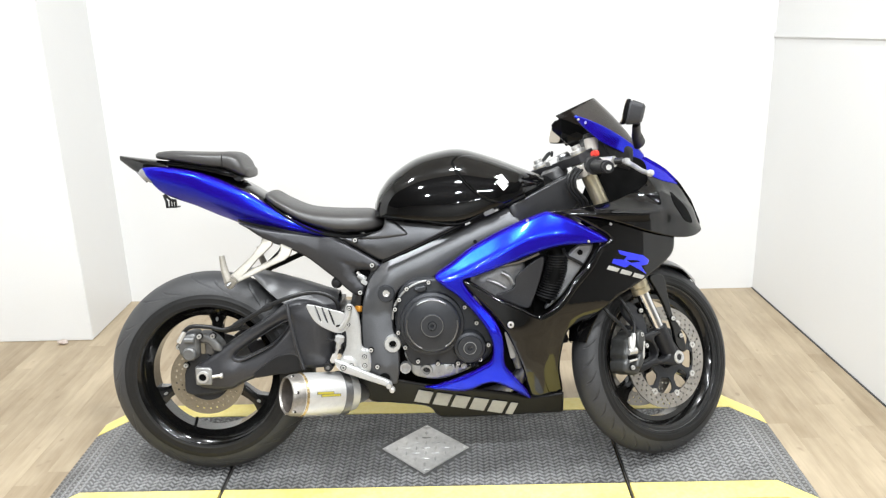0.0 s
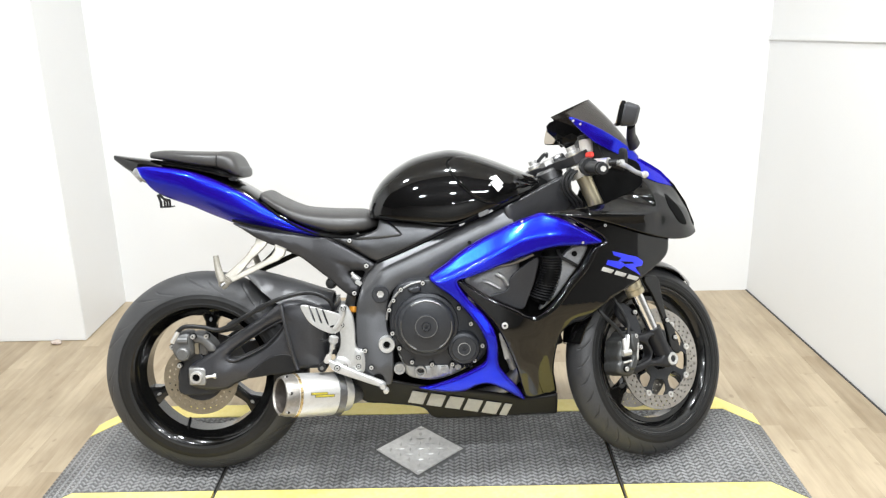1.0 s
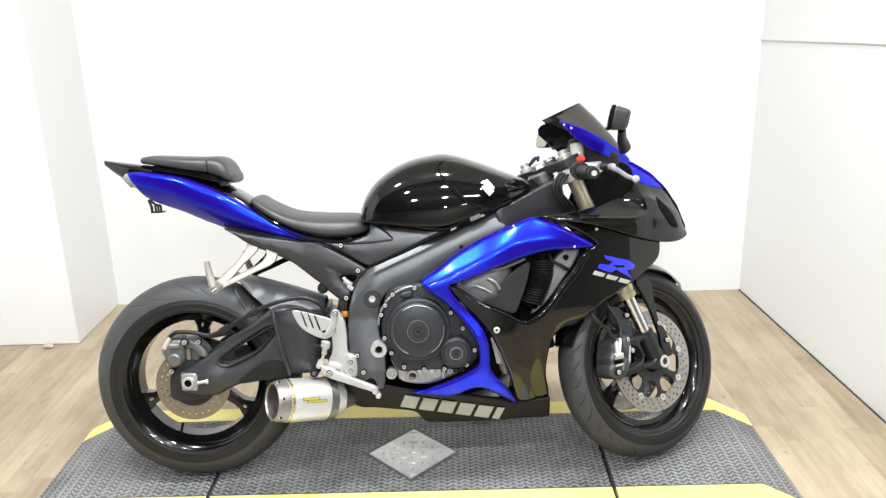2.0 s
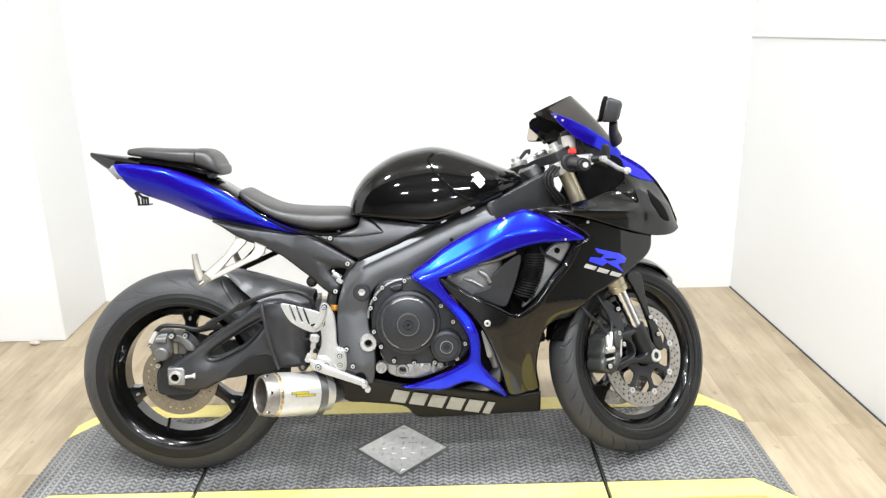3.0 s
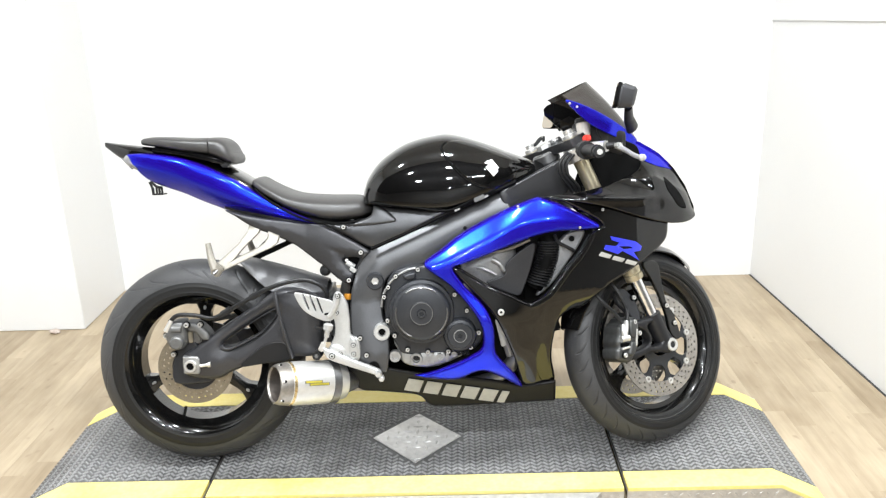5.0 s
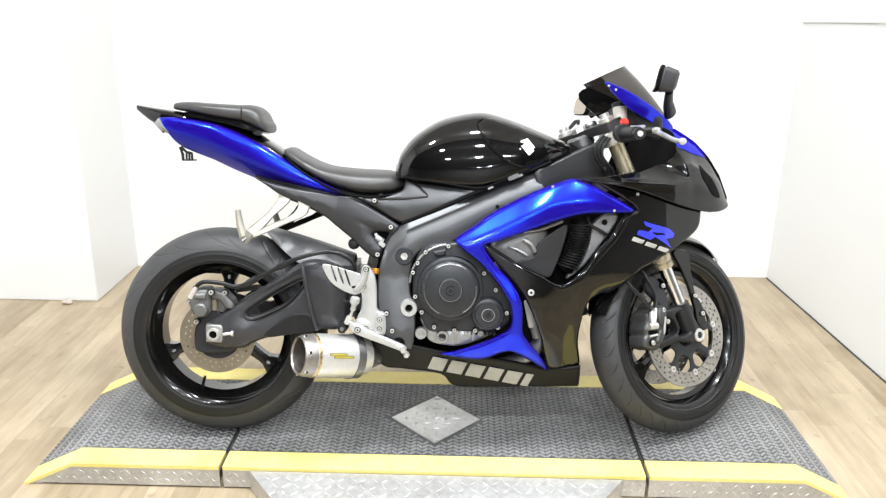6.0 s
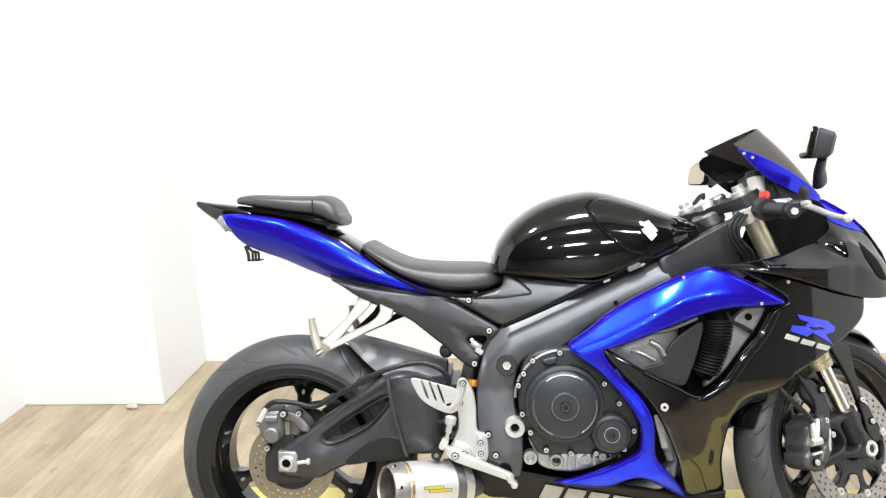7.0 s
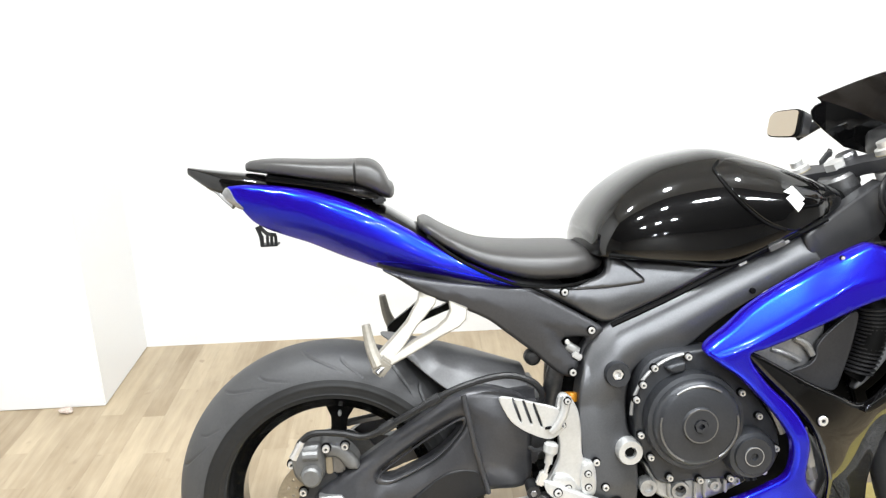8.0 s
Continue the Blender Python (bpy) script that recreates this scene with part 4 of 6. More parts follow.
        part("lever_pivot", block(-0.010, 0.010, -0.016, 0.016, -0.006, 0.006, 0.003), WHITEALU, lever, m=TURNED @ Matrix.Translation(bar0 + Vector((0.050, s * 0.128, -0.006))))
    r0 = AXLE_F + Vector((0.036, -0.113, -0.012)) + FORK * 0.70
    pot = part("brake_reservoir", lathe([(0, 0), (0.014, 0), (0.019, 0.006), (0.021, 0.040), (0, 0.040)], 20, closed=False, m=TURNED @ axis_to(r0, r0 + Vector((0, 0, 1)))), RESERVOIR, bike, "cloudy plastic brake fluid pot")
    part("lid", lathe([(0, 0.040), (0.023, 0.040), (0.023, 0.052), (0.020, 0.054), (0, 0.054)], 20, closed=False, m=TURNED @ axis_to(r0, r0 + Vector((0, 0, 1)))), PLASTIC, pot, "black lid")
    part("ignition_lock", lathe([(0, 0), (0.022, 0), (0.022, 0.024), (0.018, 0.03), (0, 0.03)], 20, closed=False, m=TURNED @ axis_to(AXLE_F + Vector((0.0, 0, 0.03)) + FORK * 0.645, AXLE_F + Vector((0, 0, 0.03)) + FORK)), DARKSTEEL, bike)
    part("steering_nut", lathe([(0, 0), (0.022, 0), (0.022, 0.014), (0.010, 0.018), (0, 0.018)], 6, closed=False, m=TURNED @ axis_to(AXLE_F + Vector((-0.05, 0, 0.03)) + FORK * 0.64, AXLE_F + Vector((-0.05, 0, 0.03)) + FORK)), SILVER, bike)
    stem = AXLE_F + Vector((-0.060, 0, 0.03))
    part("steering_stem", lathe([(0, 0), (0.030, 0), (0.030, 0.10), (0.036, 0.104), (0.036, 0.150), (0.040, 0.152), (0.040, 0.176), (0.034, 0.182), (0, 0.182)], 28, closed=False, m=TURNED @ axis_to(stem + FORK * 0.445, stem + FORK)), DARKSTEEL, bike, "steering stem with its bearing collar")
    key = part("ignition_key", slab([(1.036, 0.920), (1.044, 0.924), (1.062, 0.944), (1.058, 0.952), (1.048, 0.946), (1.034, 0.928)], 0.0, 0.006, 0.002, smooth=1), PLASTIC, bike, "dark ignition key in its lock")
    part("key_fob", slab([(1.064, 0.934), (1.071, 0.936), (1.072, 0.950), (1.066, 0.953), (1.062, 0.944)], 0.02, 0.008, 0.002, smooth=1), PLASTIC, key)
    # hoses
    a0 = AXLE_F
    for pts in ([(-0.190, -0.130, 0.076), (-0.206, -0.125, 0.105), (-0.250, -0.11, 0.158), (-0.262, -0.07, 0.22), (-0.25, -0.03, 0.30)], [(-0.177, -0.132, 0.084), (-0.168, -0.126, 0.120), (-0.186, -0.115, 0.172), (-0.20, -0.09, 0.22), (-0.22, -0.05, 0.32)]):
        part("brake_hose", tube([a0 + Vector(p) for p in pts], 0.0055, 8, 5), PLASTIC, bike, "black brake hose", m=TURNED)
    for k in range(3):
        part("control_cable", tube([(1.150 + 0.012 * k, -0.07, 0.915), (1.098 + 0.012 * k, -0.115, 0.885), (1.092 + 0.010 * k, -0.118, 0.845), (1.125 + 0.012 * k, -0.105, 0.80), (1.14, -0.09, 0.77)], 0.0048, 8, 5), PLASTIC, bike, "black control cable")
    # mudguard
    rings = []
    for k in range(22):
        a = radians(166 - k * 5.6)
        t = k / 21
        wid = 0.066 * min(1, 0.55 + t * 3) * min(1.0, 0.45 + (1 - t) * 3.2)
        ring = []
        for q in range(9):
            u = -1 + q / 4
            rr = 0.320 - 0.030 * u * u
            ring.append((rr * math.cos(a), wid * u, rr * math.sin(a)))
        for q in range(8, -1, -1):
            u = -1 + q / 4
            rr = 0.3165 - 0.030 * u * u
            ring.append((rr * math.cos(a), wid * u, rr * math.sin(a)))
        rings.append(ring)
    g = part("front_mudguard", skin(rings), BLACK, bike, "gloss black front mudguard", m=TURNED @ Matrix.Translation(AXLE_F))
    for s in (-1, 1):
        st = slab([(-0.075, 0.250), (-0.020, 0.250), (-0.010, 0.191), (0.002, 0.124), (0.026, 0.088), (0.042, 0.024), (0.026, 0.014), (0.004, 0.036), (-0.006, 0.090), (-0.028, 0.156), (-0.052, 0.205)], -0.006, 0.010, 0.003, mirror=s > 0)
        part("mudguard_stay", st, BLACK, g, m=TURNED @ Matrix.Translation(AXLE_F + Vector((0, s * 0.108, 0))))
        if s < 0:
            for x, z in ((-0.003, 0.117), (0.022, 0.063)):
                bolt(g, 0, 0, 0, 0.008, 0.006, SILVER, TURNED @ Matrix.Translation(AXLE_F + Vector((x, -0.115, z))))


fork()


# ---- swingarm and rear end
def rear_end():
    arm = [(-0.024, 0.350), (0.021, 0.382), (0.091, 0.430), (0.194, 0.494), (0.262, 0.538), (0.320, 0.542), (0.377, 0.520), (0.395, 0.49), (0.392, 0.43), (0.382, 0.352), (0.302, 0.340), (0.184, 0.322), (0.116, 0.300), (0.082, 0.283), (0.032, 0.283), (-0.018, 0.298)]
    hole = [(0.101, 0.388), (0.140, 0.417), (0.191, 0.449), (0.243, 0.478), (0.263, 0.482), (0.250, 0.456), (0.206, 0.415), (0.138, 0.383), (0.112, 0.378)]
    def face(x, z):
        return -0.135 - 0.018 * max(0.0, min(1.0, (x - 0.20) / 0.15))
    a, b = both("swingarm_spar", arm, face, 0.036, SWING, bike, "satin black aluminium swingarm", r=0.016, dome=0.014, holes=[hole])
    part("hole_rim", slab([(x + (x - 0.18) * 0.10, z + (z - 0.43) * 0.16) for x, z in hole], -0.141, 0.010, 0.003, holes=[hole]), SWING, a, m=Matrix.Translation((0, -0.004, 0)))
    part("weld_seam", tube([(0.264, -0.160, 0.538), (0.270, -0.167, 0.50), (0.283, -0.169, 0.43), (0.303, -0.162, 0.345)], 0.0052, 8, 8), SWING, a)
    part("scuff_panel", slab([(0.150, 0.322), (0.19, 0.362), (0.235, 0.388), (0.285, 0.388), (0.30, 0.342), (0.22, 0.328)], lambda x, z: face(x, z) - 0.0135, 0.008, 0.004), PLASTIC, a, "black plastic guard")
    part("cross_brace", block(0.33, 0.43, -0.11, 0.11, 0.37, 0.52, 0.02), SWING, bike)
    part("axle_block", slab([(-0.016, 0.307), (0.028, 0.304), (0.032, 0.314), (0.032, 0.348), (0.026, 0.356), (-0.016, 0.358)], -0.150, 0.02, 0.004, smooth=1), CASTGREY, a, "bright square axle block")
    part("axle_nut", lathe([(0.0112, -0.158), (0.0165, -0.158), (0.018, -0.155), (0.018, -0.14), (0.0112, -0.14)], 24, m=Matrix.Translation((0.006, 0, 0.330))), SILVER, a)
    part("axle", lathe([(0, -0.1525), (0.0115, -0.1525), (0.0115, 0.15), (0, 0.15)], 20, closed=False, m=Matrix.Translation((0.006, 0, 0.330))), CORE, a)
    part("adjuster_bolt", tube([(0.034, -0.153, 0.330), (0.052, -0.153, 0.332), (0.062, -0.153, 0.333)], 0.0045, 10, 1), SILVER, a)
    part("adjuster_head", lathe(disc_profile(0.008, -0.004, 0.004), 6, closed=False, m=axis_to((0.060, -0.153, 0.333), (0.08, -0.153, 0.333))), SILVER, a)
    part("caliper_carrier", slab([(-0.055, 0.275), (0.02, 0.268), (0.06, 0.28), (0.075, 0.33), (0.03, 0.37), (0.0, 0.41), (-0.035, 0.40), (-0.05, 0.35)], -0.118, 0.018, 0.005), ENGINE, bike, "black caliper carrier")
    c = part("rear_caliper", slab([(-0.060, 0.400), (-0.062, 0.436), (-0.046, 0.456), (-0.018, 0.462), (-0.004, 0.452), (-0.002, 0.400), (-0.020, 0.378), (-0.045, 0.382)], -0.146, 0.055, 0.012, 0.006), REARCAL, bike, "dull grey rear brake caliper")
    part("caliper_bridge", slab([(-0.004, 0.455), (0.028, 0.452), (0.058, 0.425), (0.062, 0.402), (0.040, 0.402), (0.022, 0.424), (0.0, 0.430)], -0.136, 0.05, 0.007, 0.003), REARCAL, c)
    part("brake_pads", block(-0.004, 0.034, -0.118, -0.094, 0.388, 0.428, 0.004), DARKSTEEL, c)
    part("pad_spring", block(0.0, 0.012, -0.132, -0.120, 0.394, 0.428, 0.002), REARDISC, c)
    part("caliper_piston_cap", lathe([(0, -0.168), (0.015, -0.168), (0.019, -0.164), (0.0205, -0.155), (0.0205, -0.135), (0, -0.135)], 24, closed=False, m=Matrix.Translation((-0.026, 0, 0.402))), REARCAL, c)
    part("caliper_lug", tube([(-0.040, -0.150, 0.440), (-0.012, -0.150, 0.440)], 0.010, 10, 1), REARCAL, c)
    for x, y, z in ((-0.064, -0.128, 0.418), (0.004, -0.150, 0.452), (-0.046, -0.128, 0.362), (0.038, -0.132, 0.448)):
        bolt(c, x, y, z, 0.0085, 0.010)
    part("bleed_nipple", tube([(-0.058, -0.142, 0.434), (-0.048, -0.144, 0.452), (-0.040, -0.144, 0.466)], (0.009, 0.006), 8, 2), SILVER, c)
    h = part("rear_brake_hose", tube([(-0.045, -0.142, 0.462), (-0.02, -0.146, 0.480), (0.03, -0.148, 0.478), (0.078, -0.148, 0.468), (0.125, -0.152, 0.488), (0.19, -0.158, 0.523), (0.26, -0.165, 0.556), (0.34, -0.165, 0.572), (0.392, -0.165, 0.557), (0.412, -0.16, 0.528), (0.402, -0.155, 0.505)], 0.0065, 10, 5), PLASTIC, bike, "black braided brake hose")
    part("hose_clip", tube([(0.108, -0.15, 0.478), (0.135, -0.152, 0.494)], 0.010, 10, 1), PLASTIC, h)
    part("hose_clip", tube([(0.195, -0.158, 0.526), (0.22, -0.16, 0.538)], 0.0095, 10, 1), PLASTIC, h)
    rings = []
    for k in range(17):
        x = 0.115 + 0.285 * k / 16
        zt = table(x, [(0.115, 0.630), (0.15, 0.622), (0.22, 0.604), (0.30, 0.580), (0.40, 0.545)])
        w = table(x, [(0.115, 0.060), (0.15, 0.084), (0.2, 0.096), (0.40, 0.098)])
        drop = table(x, [(0.075, 0.02), (0.2, 0.075), (0.4, 0.08)])
        out = []
        for q in range(13):
            u = -1 + q / 6
            out.append((x + 0.05 * u * u * (1 - k / 16), w * u, zt - drop * abs(u) ** 3.0))
        for q in range(12, -1, -1):
            u = -1 + q / 6
            out.append((x + 0.05 * u * u * (1 - k / 16), (w - 0.003) * u, zt - 0.003 - drop * abs(u) ** 3.0))
        rings.append(out)
    part("rear_hugger", skin(rings), HUGGER, bike, "black plastic rear wheel hugger")
    part("chain_guard", slab([(-0.175, 0.474), (-0.03, 0.494), (0.10, 0.510), (0.20, 0.520), (0.21, 0.460), (0.10, 0.455), (0.03, 0.462), (-0.06, 0.466)], 0.10, 0.004, 0.001), PLASTIC, bike)
    part("chain", tube([(0.0, 0.088, 0.412), (0.2, 0.088, 0.44), (0.46, 0.088, 0.45)], 0.009, 6, 2), DARKSTEEL, bike)
    # shock absorber seen behind the foot bracket
    sh = part("shock_absorber", tube([(0.42, -0.03, 0.35), (0.47, -0.05, 0.55)], 0.024, 14, 2), DARKSTEEL, bike)
    part("preload_ring", lathe([(0.006, 0), (0.013, 0), (0.014, 0.008), (0.013, 0.016), (0.006, 0.016)], 20, m=axis_to((0.470, -0.140, 0.506), (0.478, -0.125, 0.6))), AMBER, sh, "amber preload ring")
    part("linkage", block(0.40, 0.50, -0.10, 0.10, 0.30, 0.36, 0.012), CORE, bike)


rear_end()


# ---- exhaust
def exhaust():
    a, b = Vector((0.2640, -0.258, 0.297)), Vector((0.4600, -0.138, 0.264))
    m = axis_to(a, b) @ Matrix.Diagonal((0.84, 1.05, 0.84, 1))
    L = (b - a).length
    can = part("muffler", lathe([(0.060, 0.036), (0.0712, 0.034), (0.0735, 0.055), (0.0735, 0.150), (0.070, 0.172), (0.064, 0.185), (0.060, 0.20), (0.050, 0.20)], 48, m=m), BRUSHED, bike, "brushed steel stubby muffler can")
    part("end_cap", lathe([(0.053, 0.030), (0.0570, 0.004), (0.0595, 0.0), (0.0630, 0.002), (0.0690, 0.014), (0.0714, 0.0345), (0.060, 0.036)], 48, m=m), STAINED, can, "heat-stained tapered end cap")
    part("inner_pipe", lathe([(0.0570, 0.005), (0.054, 0.014), (0.051, 0.034), (0.048, 0.05), (0.046, 0.10), (0, 0.10)], 36, closed=False, m=m), SOOT, can, "sooty dark outlet pipe")
    # near-black plug across the pipe puts in the shade of its depth
    part("outlet_shade_plug", lathe([(0.0, 0.075), (0.047, 0.075), (0.047, 0.079), (0, 0.079)], 36, closed=False, m=m), CORE, can)
    part("heat_band", lathe([(0.0705, 0.036), (0.0730, 0.037), (0.0738, 0.043), (0.0725, 0.044)], 48, m=m), TINT, can, "heat-tinted gold band")
    cl = part("clamp_band", lathe([(0.070, 0.150), (0.0755, 0.151), (0.0755, 0.172), (0.070, 0.174)], 48, m=m), DARKSTEEL, can, "dark steel clamp")
    part("clamp_lug", block(-0.012, 0.012, 0.150, 0.174, 0.066, 0.088, 0.004), DARKSTEEL, can, m=m @ Matrix.Rotation(radians(200), 4, "Y"))
    for k in range(6):
        th = radians(60 * k + 20)
        q = bolt(can, 0, 0, 0, 0.0042, 0.004, SILVER, m @ Matrix.Translation((0.0670 * math.cos(th), 0.010, 0.0670 * math.sin(th))))
    part("link_pipe", tube([a + (b - a) * 0.80, a + (b - a) * 0.95 + Vector((0, 0.012, 0)), b + Vector((0.03, 0.055, -0.004)), b + Vector((0.12, 0.12, -0.01))], (0.046, 0.022), 24, 4), DARKSTEEL, can, "dark steel link pipe")
    # maker's mark: two plain yellow bars on the can's flank, each on a dark ground
    def flank_bar(name, y0, y1, t0, t1, r, mat, label):
        bm = bmesh.new()
        rows = []
        for i in range(9):
            y = y0 + (y1 - y0) * i / 8
            rows.append([bm.verts.new((r * math.cos(th), y, r * math.sin(th))) for th in (radians(t0 + (t1 - t0) * q / 4) for q in range(5))])
        for p, q in zip(rows, rows[1:]):
            for i in range(4):
                bm.faces.new([p[i], p[i + 1], q[i + 1], q[i]])
        bmesh.ops.solidify(bm, geom=list(bm.faces), thickness=0.0005)
        part(name, bm, mat, can, label, m=m)
    for y0, y1, t0, t1 in ((0.066, 0.112, 18, 13), (0.078, 0.132, 11.5, 6.5)):
        flank_bar("mark_ground", y0 - 0.002, y1 + 0.002, t0 + 1.0, t1 - 1.0, 0.0741, DARKSTEEL, "dark outline of the maker's mark")
        flank_bar("mark_bar", y0, y1, t0, t1, 0.0746, YDECAL, "plain yellow bar of the maker's mark")


exhaust()

# ---- frame
def frame_parts():
    spar = [(0.550, 0.650), (0.649, 0.691), (0.772, 0.745), (0.915, 0.800), (0.924, 0.790), (0.946, 0.752), (0.944, 0.742), (0.86, 0.71), (0.76, 0.655), (0.690, 0.604), (0.653, 0.596), (0.621, 0.590), (0.587, 0.566), (0.572, 0.525), (0.570, 0.459), (0.583, 0.424),
            (0.584, 0.36), (0.577, 0.306), (0.560, 0.298), (0.518, 0.303), (0.500, 0.326), (0.481, 0.395), (0.476, 0.450), (0.478, 0.500), (0.487, 0.550), (0.510, 0.612)]
    def face(x, z):
        y = -0.167 - 0.022 * max(0, min(1, (0.50 - z) / 0.15)) - 0.006 * max(0, min(1, (x - 0.7) / 0.2))
        line = table(x, [(0.50, 0.56), (0.56, 0.615), (0.65, 0.655), (0.78, 0.712), (0.95, 0.782)])
        d = z - line
        return y + 0.66 * 0.5 * (d + (d * d + 0.024 ** 2) ** 0.5)
    a, b = both("frame_spar", spar, face, 0.05, GREY, bike, "graphite grey twin-spar frame", r=0.005, dome=0.004, smooth=2, grid=0.02)
    head = [(0.914, 0.796), (0.961, 0.822), (1.051, 0.862), (1.112, 0.886), (1.119, 0.880), (1.126, 0.795), (1.06, 0.765), (0.953, 0.742)]
    both("frame_head", head, lambda x, z: -0.168 + 0.45 * max(0, x - 0.93), 0.04, HEADGREY, bike, "dark grey frame head casting", r=0.006, dome=0.004)
    for x, z, y in ((0.552, 0.562, -0.180), (0.566, 0.418, -0.200)):
        part("boss", lathe([(0.0, y + 0.012), (0.0105, y + 0.012), (0.0115, y - 0.001), (0.0225, y - 0.001), (0.0245, y + 0.004), (0.0245, y + 0.03), (0.0, y + 0.03)], 28, closed=False, m=Matrix.Translation((x, 0, z))), ENGINE if z > 0.5 else WHITEALU, a, "bright pivot ring" if z < 0.5 else "")
    part("pivot_socket", lathe([(0, -0.1935), (0.0098, -0.1935), (0.0098, -0.18), (0, -0.18)], 6, closed=False, m=Matrix.Translation((0.566, 0, 0.418))), CORE, a)
    part("pivot_bolt", lathe([(0, -0.170), (0.006, -0.170), (0.0065, -0.178), (0.0105, -0.178), (0.0105, -0.150), (0, -0.15)], 6, closed=False, m=Matrix.Translation((0.552, 0, 0.562))), SILVER, a)
    for x, z in ((0.503, 0.402), (0.519, 0.352)):
        bolt(a, x, -0.192, z, 0.0075, 0.006)
    # solid near-black discs stand for the shade inside two holes
    part("plug_hole", lathe(disc_profile(0.0055, -0.1742, -0.16, 0.0005), 14, closed=False, m=Matrix.Translation((0.812, 0, 0.703))), CORE, a)
    part("cut_out", lathe(disc_profile(0.017, -0.197, -0.17, 0.0005), 20, closed=False, m=Matrix.Translation((0.538, 0, 0.316))), CORE, a)
    # rubber strip along the spar's upper edge, with its pale clips
    st = part("tank_seal_strip", tube([(0.545, -0.166, 0.654), (0.648, -0.166, 0.695), (0.77, -0.168, 0.749), (0.90, -0.166, 0.803), (0.96, -0.16, 0.828)], 0.0055, 8, 6), CORE, bike)
    for u in (0.64, 0.86):
        x = 0.555 + 0.37 * u
        z = 0.658 + 0.153 * u
        part("strip_clip", block(-0.008, 0.008, -0.003, 0.003, -0.003, 0.003, 0.001), CASTGREY, st, m=Matrix.Translation((x, -0.173, z)) @ pose(0, 0, 0, 0, -23, 0))
    # inner volume of engine, airbox and radiator, its shade put in as near-black
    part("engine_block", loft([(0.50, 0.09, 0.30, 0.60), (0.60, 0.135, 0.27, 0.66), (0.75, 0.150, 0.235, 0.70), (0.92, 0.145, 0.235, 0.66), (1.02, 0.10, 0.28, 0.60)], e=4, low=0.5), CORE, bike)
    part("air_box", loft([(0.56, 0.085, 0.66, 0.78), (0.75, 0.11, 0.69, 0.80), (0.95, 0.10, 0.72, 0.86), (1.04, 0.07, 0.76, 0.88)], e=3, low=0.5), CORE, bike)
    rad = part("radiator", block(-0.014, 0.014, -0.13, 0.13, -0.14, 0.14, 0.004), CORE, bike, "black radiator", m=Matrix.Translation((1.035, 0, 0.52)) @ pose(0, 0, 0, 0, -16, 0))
    for k in range(22):
        z = -0.125 + 0.0119 * k
        part("fin", block(-0.019, -0.013, -0.12, 0.12, z, z + 0.004), ENGINE, rad, m=Matrix.Translation((1.035, 0, 0.52)) @ pose(0, 0, 0, 0, -16, 0), flat=True)


frame_parts()


